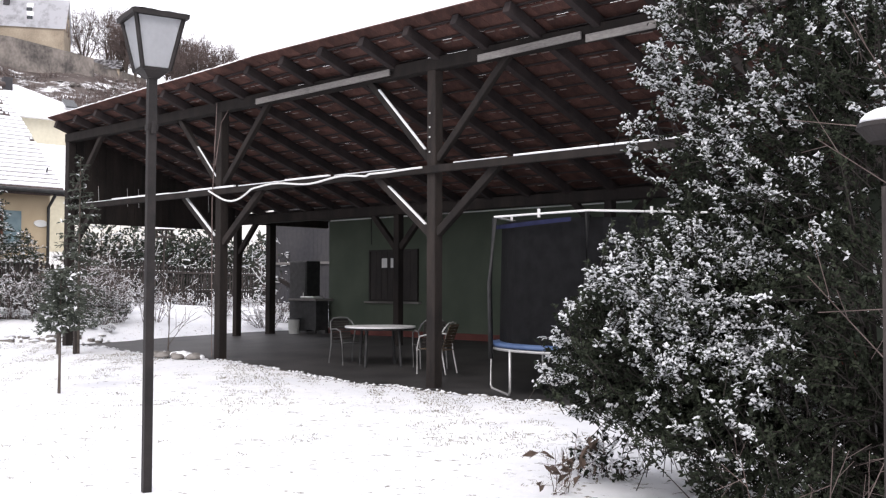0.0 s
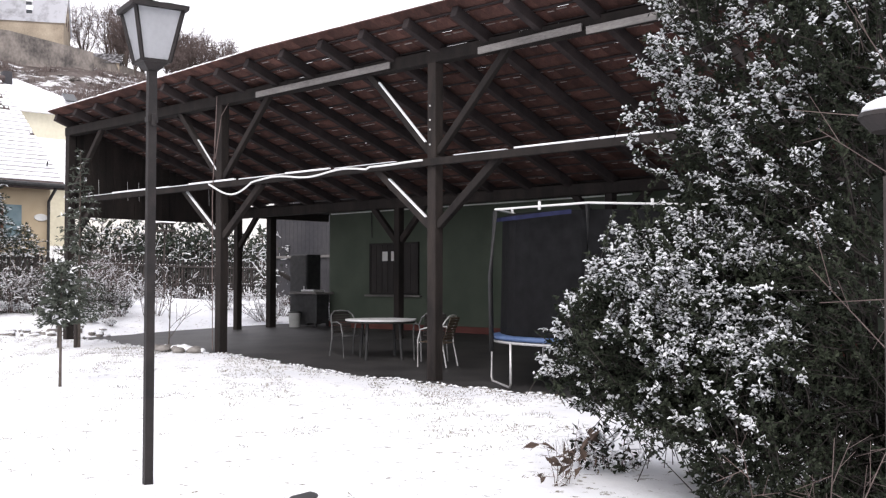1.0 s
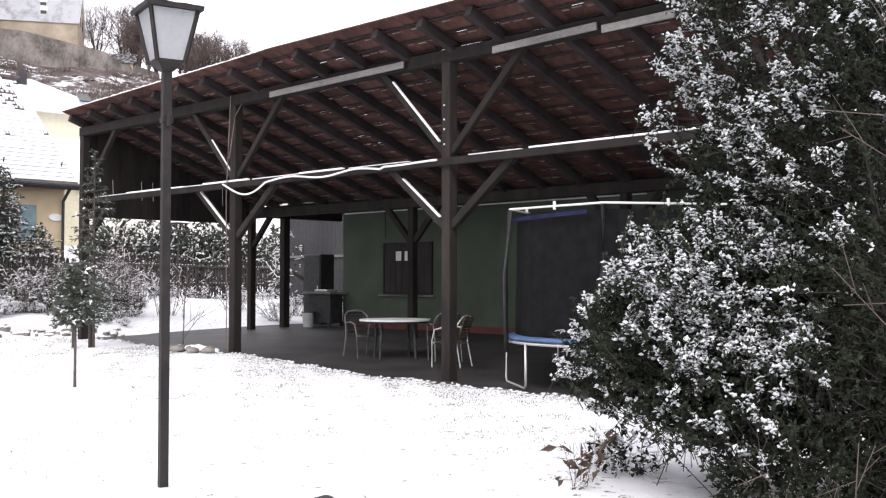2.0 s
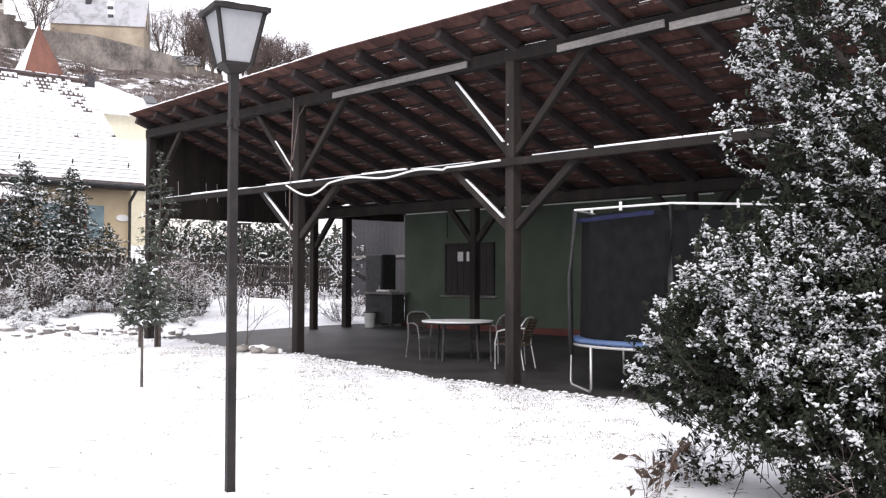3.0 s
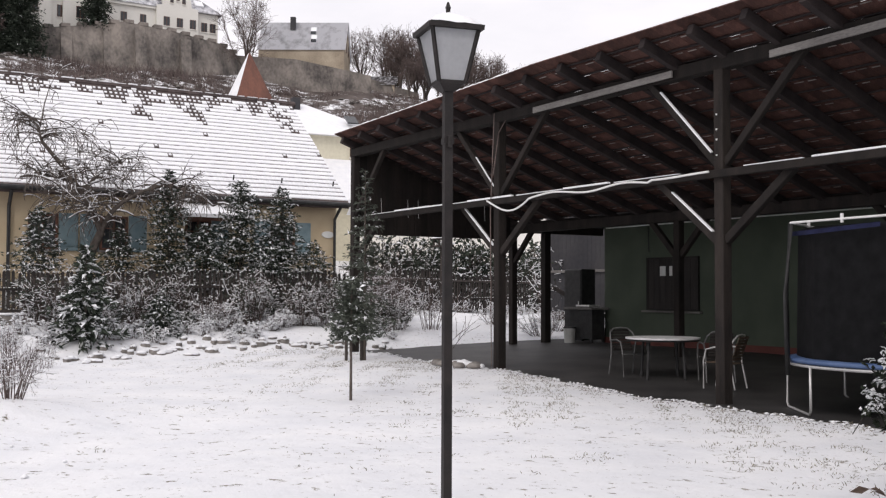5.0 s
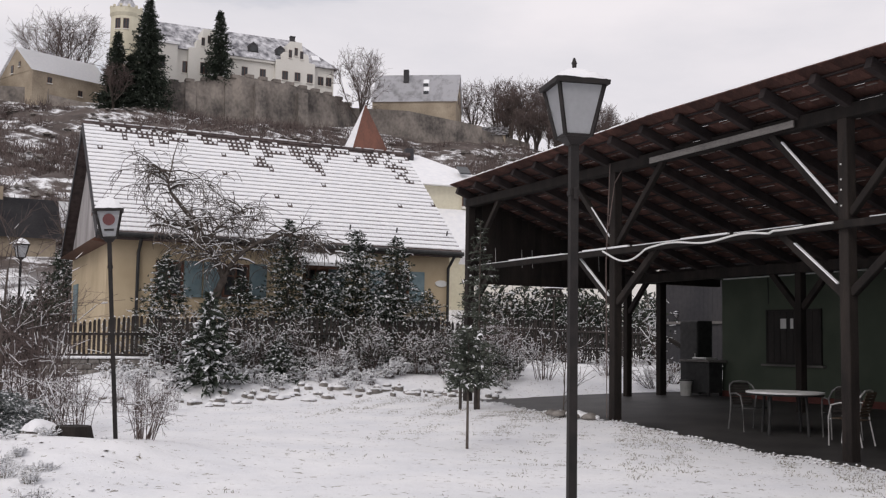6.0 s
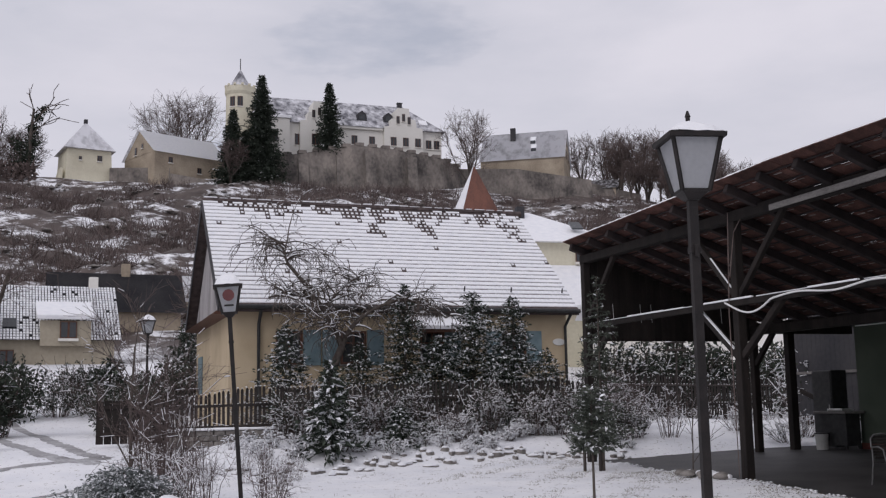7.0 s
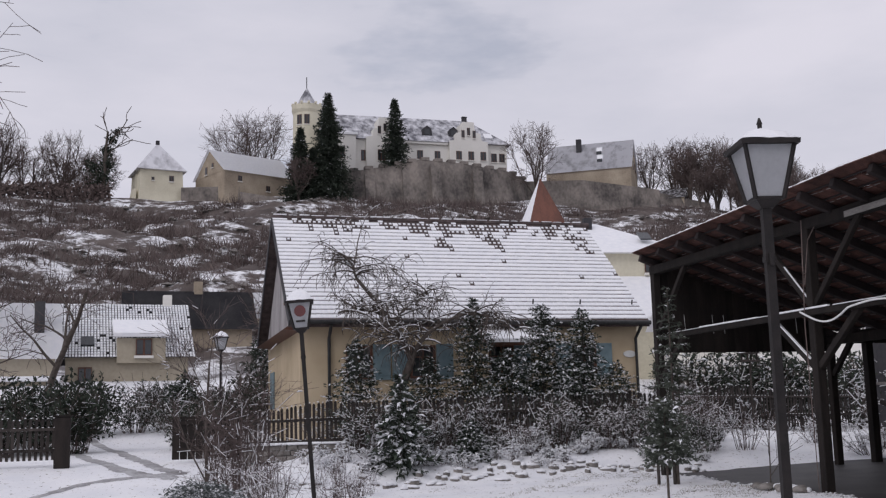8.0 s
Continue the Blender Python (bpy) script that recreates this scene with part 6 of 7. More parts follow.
def twig_bush(name, label, at, seed, height, radius, stems=26, snow=0.5, wood=None, r=0.008, group="", leaves=0, leaf_mat=None, blob=0.03, kids=4, category="bush", leaf_size=1.0):
    """A shrub of many thin upright stems with side twigs and snow on them."""
    rng = np.random.default_rng(seed)
    t = thing(name, label, category, at, 0, group)
    b, s = Bits(), Bits()
    P, Q, R0, R1 = [], [], [], []
    for i in range(stems):
        a, u = rng.uniform(0, 6.283), math.sqrt(rng.random())
        p = np.array([math.cos(a), math.sin(a), 0]) * radius * 0.35 * u
        out = np.array([math.cos(a), math.sin(a), 0]) * radius * u * rng.uniform(0.6, 1.1)
        top = np.array([out[0], out[1], height * rng.uniform(0.55, 1.05) * (1 - 0.25 * u)])
        mid = p * 0.5 + top * 0.5 + rng.normal(0, 0.06, 3) * height * 0.5
        for x, y, ra, rb in ((p, mid, r, r * 0.75), (mid, top, r * 0.75, r * 0.4)):
            P.append(x), Q.append(y), R0.append(ra), R1.append(rb)
        for j in range(kids):
            f = rng.uniform(0.25, 0.98)
            q = p + (mid - p) * f * 2 if f < 0.5 else mid + (top - mid) * (f - 0.5) * 2
            d = unit(unit(rng.normal(0, 1, 3)) + np.array([out[0], out[1], 0.6 * height]) / max(height, 0.1))
            e = q + d * height * rng.uniform(0.12, 0.3)
            P.append(q), Q.append(e), R0.append(r * 0.5), R1.append(r * 0.3)
            for _ in range(2):
                g = q + (e - q) * rng.uniform(0.3, 0.9)
                P.append(g), Q.append(g + unit(d + rng.normal(0, 0.7, 3)) * height * rng.uniform(0.06, 0.15)), R0.append(r * 0.35), R1.append(r * 0.22)
    P, Q = np.array(P), np.array(Q)
    b.sticks(P, Q, np.array(R0), np.array(R1), 3)
    tagged(b.mesh("wood", wood or TWIG, t), kind="stuff")
    if leaves:
        l = Bits()
        i = rng.integers(0, len(P), leaves)
        c = P[i] + (Q[i] - P[i]) * rng.uniform(0.3, 1.0, (leaves, 1))
        l.leaves(c, unit(Q[i] - P[i] + rng.normal(0, 0.5, (leaves, 3)) * 0.3), unit(rng.normal(0, 0.6, (leaves, 3)) + np.array([0, 0, 1])), rng.uniform(0.05, 0.12, leaves) * max(0.7, height / 1.6) * leaf_size, rng.uniform(0.015, 0.03, leaves) * max(0.7, height / 1.6) * leaf_size)
        l.mesh("foliage", leaf_mat or NEEDLE, t)
    if snow:
        R0a = np.array(R0)
        on = (rng.random(len(P)) < snow * 0.7) & (np.abs(unit(Q - P)[:, 2]) < 0.93)
        lift = np.array([0, 0, 1.0]) * (R0a[on] * 1.1)[:, None]
        s.sticks(P[on] + (Q[on] - P[on]) * 0.25 + lift, Q[on] + lift, R0a[on] * 0.8 + blob * 0.1, R0a[on] * 0.4 + blob * 0.1, 4)
        k = int(len(P) * snow * 0.6)
        i = rng.integers(0, len(P), k)
        c = P[i] + (Q[i] - P[i]) * rng.uniform(0.2, 1.0, (k, 1)) + np.array([0, 0, blob * 0.3])
        s.blobs(c, blob * rng.uniform(0.25, 1.1, k), blob * rng.uniform(0.2, 0.5, k), rng)
        tagged(s.mesh("snow", SNOW, t, "snow caught in the twigs", True), kind="stuff")
    return t


def gz(x, y):
    return float(ground_height(x, y))


def big_evergreen():
    """The large evergreen shrub near the path: lobes of dense leafy shoots round a dark inside."""
    rng = np.random.default_rng(21)
    t = thing("evergreen_shrub", "large dense evergreen shrub dusted with wet snow", "shrub", (-2.75, 7.3, -0.02))
    lobes = [((0.55, 0.25, 2.0), (1.55, 1.6, 3.0)), ((-1.0, -0.4, 1.28), (0.95, 1.0, 0.78)), ((-0.95, -0.65, 1.0), (0.95, 0.8, 0.6)), ((-0.68, 0.1, 3.15), (0.93, 0.9, 1.75)), ((0.9, -0.75, 1.3), (1.2, 0.9, 1.4)), ((0.15, -0.85, 0.55), (1.35, 0.75, 0.75))]
    shoots, dirs, inner = [], [], []
    for (c, r), n in zip(lobes, (3000, 1900, 1300, 1500, 1300, 1500)):
        c, r = np.array(c), np.array(r)
        d = unit(rng.normal(0, 1, (n, 3)))
        rad = 1 + 0.11 * np.sin(5 * d[:, 0] + 3 * d[:, 2]) + 0.09 * np.sin(9 * d[:, 1] + 5 * d[:, 2] + 1) + 0.06 * np.sin(17 * d[:, 0] - 11 * d[:, 2])
        u = rng.uniform(0.45, 1.0, n) ** 0.45 * rad
        u += (rng.random(n) < 0.14) * rng.uniform(0.0, 0.16, n)
        q = c + d * r * u[:, None]
        keep = q[:, 2] > 0.04
        keep &= q[:, 2] > 0.55 * step(-1.0, -1.4, 0.83 * q[:, 0] + 0.55 * q[:, 1])
        # a dark hollow in the flank that faces the lawn
        hollow = np.exp(-((q[:, 0] - 0.55) ** 2 / 0.22 + (q[:, 2] - 2.15) ** 2 / 0.4)) * (q[:, 1] < 0.5) * (u > 0.6)
        hollow = np.maximum(hollow, np.exp(-((q[:, 0] - 0.75) ** 2 / 0.45 + (q[:, 2] - 1.0) ** 2 / 0.6)) * (q[:, 1] < -0.45))
        keep &= rng.random(n) > 1.15 * hollow
        shoots.append(q[keep])
        dirs.append(unit(d[keep] * 0.75 + rng.normal(0, 0.35, (keep.sum(), 3)) + np.array([0, 0, 0.3])))
    q, d = np.concatenate(shoots), np.concatenate(dirs)
    # how deep each shoot lies in the other lobes
    deep = np.zeros(len(q))
    for c, r in lobes:
        deep = np.maximum(deep, 1 - np.linalg.norm((q - np.array(c)) / np.array(r), axis=1))
    n = len(q)
    ln = rng.uniform(0.12, 0.3, n)
    root = q - d * ln[:, None]
    b = Bits()
    b.sticks(root - d * 0.15, q, 0.004, 0.002, 3)
    P, Q = [], []
    for i in range(70):
        a = rng.uniform(0, 6.28)
        j = rng.integers(0, n)
        P.append((0.3 + 0.25 * math.cos(a), 0.25 * math.sin(a) + 0.2, 0.0))
        Q.append(tuple(root[j] * 0.8 + np.array([0.06, 0.04, 0.3])))
    b.sticks(P, Q, 0.02, 0.006, 4)
    tagged(b.mesh("wood", SHRUB_WOOD, t), kind="stuff")
    l, s = Bits(), Bits()
    per = 26
    f = rng.uniform(0.0, 1.08, (n, per))
    c = root[:, None, :] + d[:, None, :] * (f * ln[:, None])[:, :, None]
    side = unit(rng.normal(0, 1, (n, per, 3)))
    ld = unit(side * 0.8 + d[:, None, :] * 0.7 + np.array([0, 0, 0.1])).reshape(-1, 3)
    c = c.reshape(-1, 3)
    k = len(c)
    up = unit(rng.normal(0, 0.5, (k, 3)) + np.array([0, 0, 1]))
    size, wide = rng.uniform(0.024, 0.05, k), rng.uniform(0.009, 0.015, k)
    l.leaves(c, ld, up, size, wide)
    l.mesh("foliage", LEAF, t)
    # snow lies in drifts on the outer shoots that see the sky
    field = wave(q[:, 0] * 1.0 + q[:, 2], q[:, 1] + 0.7 * q[:, 2], 2.3, 0.4) + 0.8 * wave(q[:, 0] - q[:, 2], q[:, 2], 6.3, 1.0)
    chance = np.clip(0.7 - 2.0 * deep + 1.0 * field, 0.0, 0.97) * step(-0.45, 0.35, d[:, 2]) * (0.3 + 0.7 * step(0.4, 1.0, q[:, 2]))
    chance = chance * (1 - 0.9 * step(-0.3, 0.3, q[:, 0]) * step(2.5, 1.9, q[:, 2]))
    chance = np.clip(chance * (1 + 0.9 * step(1.6, 3.0, q[:, 2])), 0, 0.98)
    laden = rng.random(n) < chance
    pick = np.repeat(laden, per) & (rng.random(k) < 0.5)
    s.leaves(c[pick] + np.array([0, 0, 0.006]), ld[pick], up[pick], size[pick] * 1.02, wide[pick] * 1.15)
    cs = np.concatenate([q[laden] - d[laden] * rng.uniform(0, 0.07, (laden.sum(), 1)) + rng.normal(0, 0.016, (laden.sum(), 3)) for _ in range(9)] + [root[laden] + (q[laden] - root[laden]) * 0.6 + rng.normal(0, 0.025, (laden.sum(), 3))])
    s.blobs(cs + np.array([0, 0, 0.01]), rng.uniform(0.006, 0.02, len(cs)), rng.uniform(0.006, 0.017, len(cs)), rng)
    tagged(s.mesh("snow", WET_SNOW, t, "wet snow on the outer shoots"), kind="stuff")


big_evergreen()

# ---- garden planting ----
twig_bush("elder_sapling", "thin bare sapling growing through the evergreen shrub", (-1.75, 5.6, -0.1), 31, 2.9, 0.8, 4, 0.0, TWIG, 0.008, "bare saplings by the shrub", blob=0.02, kids=5, category="sapling")
twig_bush("elder_sapling", "thin leaning bare sapling beside the evergreen shrub", (-2.35, 5.5, -0.1), 33, 1.2, 0.6, 4, 0.0, TWIG, 0.006, "bare saplings by the shrub", blob=0.02, kids=4, category="sapling")
twig_bush("withered_shrub", "small shrub with withered brown leaves and snow", (-4.5, 6.2, 0.0), 5, 0.62, 0.34, 7, 0.3, DRY_LEAF, 0.004, leaves=34, leaf_mat=DRY_LEAF, blob=0.02, leaf_size=1.7)
twig_bush("snowy_fern_clump", "low clump of snowy foliage at the lawn's edge", (-4.6, 7.0, -0.05), 6, 0.5, 0.4, 26, 0.8, TWIG, 0.005, leaves=250, leaf_mat=LEAF, blob=0.03)

# young pine with its stakes, and the small staked tree before it
conifer("young_pine", "slender young pine tree with thin snow in the yard", (-20.3, 10.6, gz(-20.3, 10.6)), 41, 4.1, 0.75, 0.35, PINE, 0.9, 0.14, leaf=0.1, taper=0.75, trunk=0.04)
for dx in (-0.12, 0.12):
    st = part("tree_stake", tube(bmesh.new(), [(-20.4 + dx, 10.4 + dx, gz(-20.4, 10.4) - 0.05), (-20.4 + dx, 10.4 + dx, 0.75)], 0.035, 7), GREYWOOD)
    tagged(st, "short wooden stake beside the young pine", "stake", "tree stakes")
sm = conifer("staked_pine", "small pine standard on a thin straight stem in the lawn", (-13.7, 6.97, gz(-13.7, 6.97)), 43, 1.72, 0.52, 0.4, PINE, 2.4, 0.5, leaf=0.085, taper=0.45, trunk=0.022)

# shrubs in the bed before the house fence
conifer("snowy_fir", "dense young fir with heavy snow on its boughs", (-25.0, 5.85, gz(-25.0, 5.85)), 51, 2.15, 0.82, 1.0, NEEDLE, 2.4, 0.02, leaf=0.2, taper=0.9)
conifer("snowy_fir", "small snowy fir in the stone-edged bed", (-25.4, 7.7, gz(-25.4, 7.7)), 52, 0.9, 0.6, 0.7, NEEDLE, 2.0, 0.02, leaf=0.12)
for i, (x, y, h, r, sd, sn) in enumerate(((-28.9, 8.95, 4.0, 1.0, 53, 0.45), (-28.6, 10.9, 3.75, 1.25, 54, 0.75), (-28.8, 12.25, 3.65, 1.0, 55, 0.65), (-28.8, 5.5, 2.9, 1.0, 56, 0.5), (-28.6, 9.9, 2.5, 1.2, 57, 0.6), (-28.4, 11.7, 2.2, 1.2, 58, 0.7), (-28.9, 7.6, 2.4, 0.9, 59, 0.4), (-28.2, 13.0, 2.0, 0.9, 60, 0.6))):
    conifer("snowy_conifer", "dark conifer shrub laden with snow before the yellow house", (x, y, gz(x, y)), sd, h, r, min(1.0, sn + 0.25), NEEDLE, 2.2, 0.02, "conifers before the house", 0.115, 0.62)
rr = random.Random(77)
for i in range(44):
    y = 5.0 + 10.6 * i / 43 + rr.uniform(-0.2, 0.2)
    x = -26.5 + rr.uniform(-0.8, 0.8)
    if y < 8.2:
        x = -26.8
    twig_bush("bare_garden_bush", "leafless garden bush with snow on its twigs", (x, y, gz(x, y)), 100 + i, rr.choice((0.5, 0.7, 0.9, 1.2, 1.5)), rr.uniform(0.4, 0.8), 26, 0.45, TWIG, 0.008, "bare bushes in the bed", leaves=rr.choice((0, 200, 500)), blob=0.045)
for i in range(9):
    y = 12.6 + 0.5 * i
    x = -29.6 + rr.uniform(-0.4, 0.4)
    twig_bush("bare_hedge_bush", "bare reddish hedge bush in front of the yellow wall", (x, y, gz(x, y)), 140 + i, rr.uniform(1.5, 2.0), 0.8, 34, 0.35, TWIG_RED, 0.007, "hedge bushes by the wall", blob=0.035)
for i in range(8):
    y = 4.6 + 1.0 * i
    x = -28.6 + rr.uniform(-0.4, 0.4)
    twig_bush("bare_hedge_bush", "bare twiggy bush behind the picket fence", (x, y, gz(x, y)), 160 + i, rr.uniform(1.2, 1.9), 0.8, 30, 0.5, TWIG, 0.007, "bushes behind the fence", blob=0.04)


def apple_tree():
    """An old fruit tree whose long shoots arch over and hang down."""
    rng = np.random.default_rng(64)
    t = thing("apple_tree", "old leaning bare fruit tree with snow on its drooping twigs", "tree", (-29.2, 6.35, gz(-29.2, 6.6)))
    limbs = [((0, 0, 0), (0.1, 0.35, 1.2), (0.05, 0.8, 2.3), 0.15, 0.11), ((0.05, 0.8, 2.3), (0.1, 0.3, 3.3), (0.15, -0.75, 4.6), 0.09, 0.05), ((0.05, 0.8, 2.3), (0.2, 1.3, 3.1), (0.4, 2.3, 3.6), 0.08, 0.04), ((0.15, -0.75, 4.6), (0.2, -0.85, 4.9), (0.2, -0.8, 5.2), 0.04, 0.015), ((0.1, 0.3, 3.3), (-0.4, 0.9, 4.0), (-0.6, 1.5, 4.3), 0.06, 0.03), ((0.1, 0.0, 3.6), (0.5, -0.6, 3.7), (0.8, -1.4, 3.6), 0.05, 0.025), ((0.4, 2.3, 3.6), (0.6, 3.0, 3.5), (0.7, 3.7, 3.1), 0.035, 0.012)]
    b = Bits()
    pts = []
    for p, m, q, r0, r1 in limbs:
        p, m, q = np.array(p), np.array(m), np.array(q)
        cur = [p * (1 - u) ** 2 + 2 * (2 * m - 0.5 * (p + q)) * u * (1 - u) + q * u * u for u in np.linspace(0, 1, 7)]
        rad = np.linspace(r0, r1, 7)
        b.sticks(cur[:-1], cur[1:], rad[:-1], rad[1:], 7)
        if r0 < 0.1:
            pts += cur[1:]
    b.mesh("trunk", BARK, t, smooth=True)
    P, Q, R, S = [], [], [], []

    def shoot(p, d, length, r, lev):
        n = 6
        cur = [p]
        for i in range(n):
            d = unit(d + rng.normal(0, 0.16, 3) + np.array([0, 0, -0.26 if lev else -0.16]))
            cur.append(cur[-1] + d * length / n)
        for i in range(n):
            P.append(cur[i]), Q.append(cur[i + 1]), R.append(max(r * (1 - 0.8 * i / n), 0.008))
            S.append(abs(d[2]) < 0.8 and rng.random() < 0.5)
        if lev < 2:
            for _ in range(4 if lev == 0 else 2):
                k = rng.integers(1, n)
                e = rng.normal(0, 1, 3)
                shoot(cur[k], unit(d * 0.6 + unit(e) * 0.9 + np.array([0, 0, 0.3])), length * rng.uniform(0.4, 0.65), r * 0.55, lev + 1)

    for p in pts:
        for _ in range(3):
            a = rng.uniform(0, 6.28)
            shoot(p, unit(np.array([0.6 * math.cos(a), math.sin(a), rng.uniform(0.2, 0.9)])), rng.uniform(0.8, 1.7), 0.026, 0)
    c = Bits()
    P, Q, R, S = np.array(P), np.array(Q), np.array(R), np.array(S)
    c.sticks(P, Q, R, R * 0.8, 3)
    tagged(c.mesh("crown", BARK, t), kind="stuff")
    s_ = Bits()
    up = np.array([0, 0, 1.0])
    s_.sticks(P[S] + up * R[S][:, None] * 1.2, Q[S] + up * R[S][:, None] * 1.1, R[S] * 0.9, R[S] * 0.8, 4)
    tagged(s_.mesh("snow", SNOW, t, "snow lying on the twigs"), kind="stuff")


apple_tree()

# evergreen shrubs behind the far fence
for i, (x, y, h, r) in enumerate(((-33.0, 18.0, 2.9, 1.3), (-33.6, 20.0, 3.1, 1.4), (-34.2, 22.0, 3.2, 1.4), (-34.6, 24.2, 2.8, 1.3), (-35.0, 26.4, 3.0, 1.4))):
    twig_bush("rhododendron", "broad-leaved evergreen shrub bowed under snow", (x, y, gz(x, y)), 180 + i, h, r, 70, 0.3, TWIG, 0.014, "evergreens behind the far fence", leaves=3600, leaf_mat=NEEDLE, blob=0.13)
for i in range(7):
    x, y = -30.6 + rr.uniform(-0.3, 0.3) - 0.12 * i, 17.2 + 1.4 * i
    twig_bush("bare_yard_bush", "thin bare bush along the far fence", (x, y, gz(x, y)), 200 + i, rr.uniform(0.4, 0.8), 0.5, 16, 0.5, TWIG, 0.007, "bushes along the far fence", blob=0.04)
for i, (x, y) in enumerate(((-27.5, 21.5), (-28.5, 23.5), (-29.5, 26.0), (-26.5, 24.0), (-31.0, 28.0))):
    twig_bush("snowy_back_bush", "bushy snow-covered shrub behind the shelter", (x, y, gz(x, y)), 220 + i, rr.uniform(1.4, 3.0), 1.1, 40, 0.9, TWIG, 0.012, "bushes behind the shelter", leaves=300, blob=0.08)

bf = thing("bird_feeder", "wooden bird feeder on a tall pole with a snowy roof", "bird feeder", (-30.2, 18.6, gz(-30.2, 18.6)))
part("pole", tube(bmesh.new(), [(0, 0, -0.1), (0, 0, 2.2)], 0.03, 8), GREYWOOD, bf)
part("tray", box(bmesh.new(), (-0.25, -0.25, 2.2), (0.25, 0.25, 2.25), 0.005), GREYWOOD, bf)
for sx in (-0.17, 0.17):
    for sy in (-0.17, 0.17):
        part("corner_post", box(bmesh.new(), (sx - 0.02, sy - 0.02, 2.251), (sx + 0.02, sy + 0.02, 2.45)), GREYWOOD, bf)
part("roof", frustum(bmesh.new(), (0, 0), 2.451, 2.6, 0.28, 0.03), GREYWOOD, bf)
part("snow_cap", frustum(bmesh.new(), (0, 0), 2.49, 2.68, 0.25, 0.05), SNOW, bf)

# stones edging the bed
stone_rng = random.Random(9)
for i in range(92):
    y = 3.4 + 10.0 * i / 91
    x = -24.1 - 0.25 * math.sin(y * 0.9) + stone_rng.gauss(0, 0.28) - 0.04 * (y - 3)
    bm = bmesh.new()
    bmesh.ops.create_icosphere(bm, subdivisions=2, radius=1)
    sx, sy, sz = stone_rng.uniform(0.04, 0.12), stone_rng.uniform(0.04, 0.18) * stone_rng.uniform(0.6, 1.2), stone_rng.uniform(0.03, 0.13)
    for v in bm.verts:
        k = 1 + 0.45 * noise.noise(v.co * 1.7 + Vector((i * 3.1, 0, 0)))
        v.co = Vector((v.co.x * sx * k, v.co.y * sy * k, max(v.co.z, -0.5) * sz * k))
    st = part("edging_stone", bm, STONE)
    st.location = (x, y, gz(x, y) + sz * 0.12)
    st.rotation_euler = (0, 0, stone_rng.uniform(-0.5, 0.5))
    tagged(st, "flat field stone edging the garden bed under snow", "stone", "edging stones")
    bm = bmesh.new()
    bmesh.ops.create_icosphere(bm, subdivisions=2, radius=1)
    for v in bm.verts:
        k = 1 + 0.2 * noise.noise(v.co * 1.4 + Vector((i * 1.7, 4, 0)))
        v.co = Vector((v.co.x * sx * 1.0 * k, v.co.y * sy * 0.98 * k, sz * 0.6 + max(v.co.z, -0.3) * 0.045 * k + 0.3 * sz * noise.noise(v.co * 2.1 + Vector((0, i, 0)))))
    part("snow_cap", bm, SNOW, st, "snow on the stone", True)
# rubble with bare rose stems at the post
rub = thing("rubble_heap", "snowy heap of stones with bare rose stems at the post", "stones", (-17.5, 11.25, 0.17))
for i in range(16):
    bm = bmesh.new()
    bmesh.ops.create_icosphere(bm, subdivisions=2, radius=stone_rng.uniform(0.08, 0.17))
    for v in bm.verts:
        v.co *= 1 + 0.3 * noise.noise(v.co * 6 + Vector((i, 0, 0)))
        v.co.z = max(v.co.z, -0.05) * 0.6
    o = part("stone", bm, SNOW if i % 2 else STONE, rub)
    o.location = (-0.7 + 0.09 * i, stone_rng.uniform(-0.3, 0.15), 0.03)
bare_tree("rose_bush", "bare thorny rose stems with flecks of snow", (-18.0, 11.3, 0.12), 91, 1.3, 0.016, 2, 0.8, 0.05, kids=(3, 5), snow=0.5, min_r=0.006, category="bush")

# low snowed-under plants in the bed
for i in range(46):
    x, y = -24.6 - rr.uniform(0, 1.9), 3.6 + 10.4 * (i + rr.random()) / 46
    twig_bush("bed_plant", "low withered garden plant bowed under snow in the bed", (x, y, gz(x, y)), 700 + i, rr.uniform(0.22, 0.55), rr.uniform(0.2, 0.45), 20, 0.8, TWIG_RED if i % 3 else TWIG, 0.006, "low plants in the bed", leaves=rr.choice((0, 40, 120)), leaf_mat=DRY_LEAF if i % 2 else NEEDLE, blob=0.05, category="plant")

# by the leaning lamp
for i, (x, y, h, r) in enumerate(((-14.4, 1.75, 1.15, 0.55), (-14.9, 2.6, 1.0, 0.5), (-13.9, 2.5, 0.9, 0.45), (-15.4, 1.6, 1.3, 0.6), (-16.2, 1.0, 1.2, 0.6))):
    twig_bush("bare_rose", "upright bare stems of a shrub beside the leaning lamp", (x, y, gz(x, y)), 240 + i, h, r, 16, 0.45, TWIG, 0.007, "shrubs by the leaning lamp", blob=0.022)
conifer("low_juniper", "low spreading juniper half buried in snow", (-15.2, 0.75, gz(-15.2, 0.75)), 71, 0.7, 0.95, 0.8, BLUE_NEEDLE, 3.5, 0.02, leaf=0.07, taper=0.5)
twig_bush("withered_shrub", "tall brown withered shrub with a little snow by the drive", (-17.6, 1.45, gz(-17.6, 1.45)), 73, 2.5, 0.8, 46, 0.1, TWIG_RED, 0.009, "", blob=0.03, kids=7)
bare_tree("garden_sapling", "bushy bare young tree with a little snow", (-18.6, 1.0, gz(-18.6, 1.0)), 74, 2.6, 0.035, 3, 0.65, 0.1, kids=(6, 8), snow=0.1, min_r=0.004, wood=TWIG_RED)
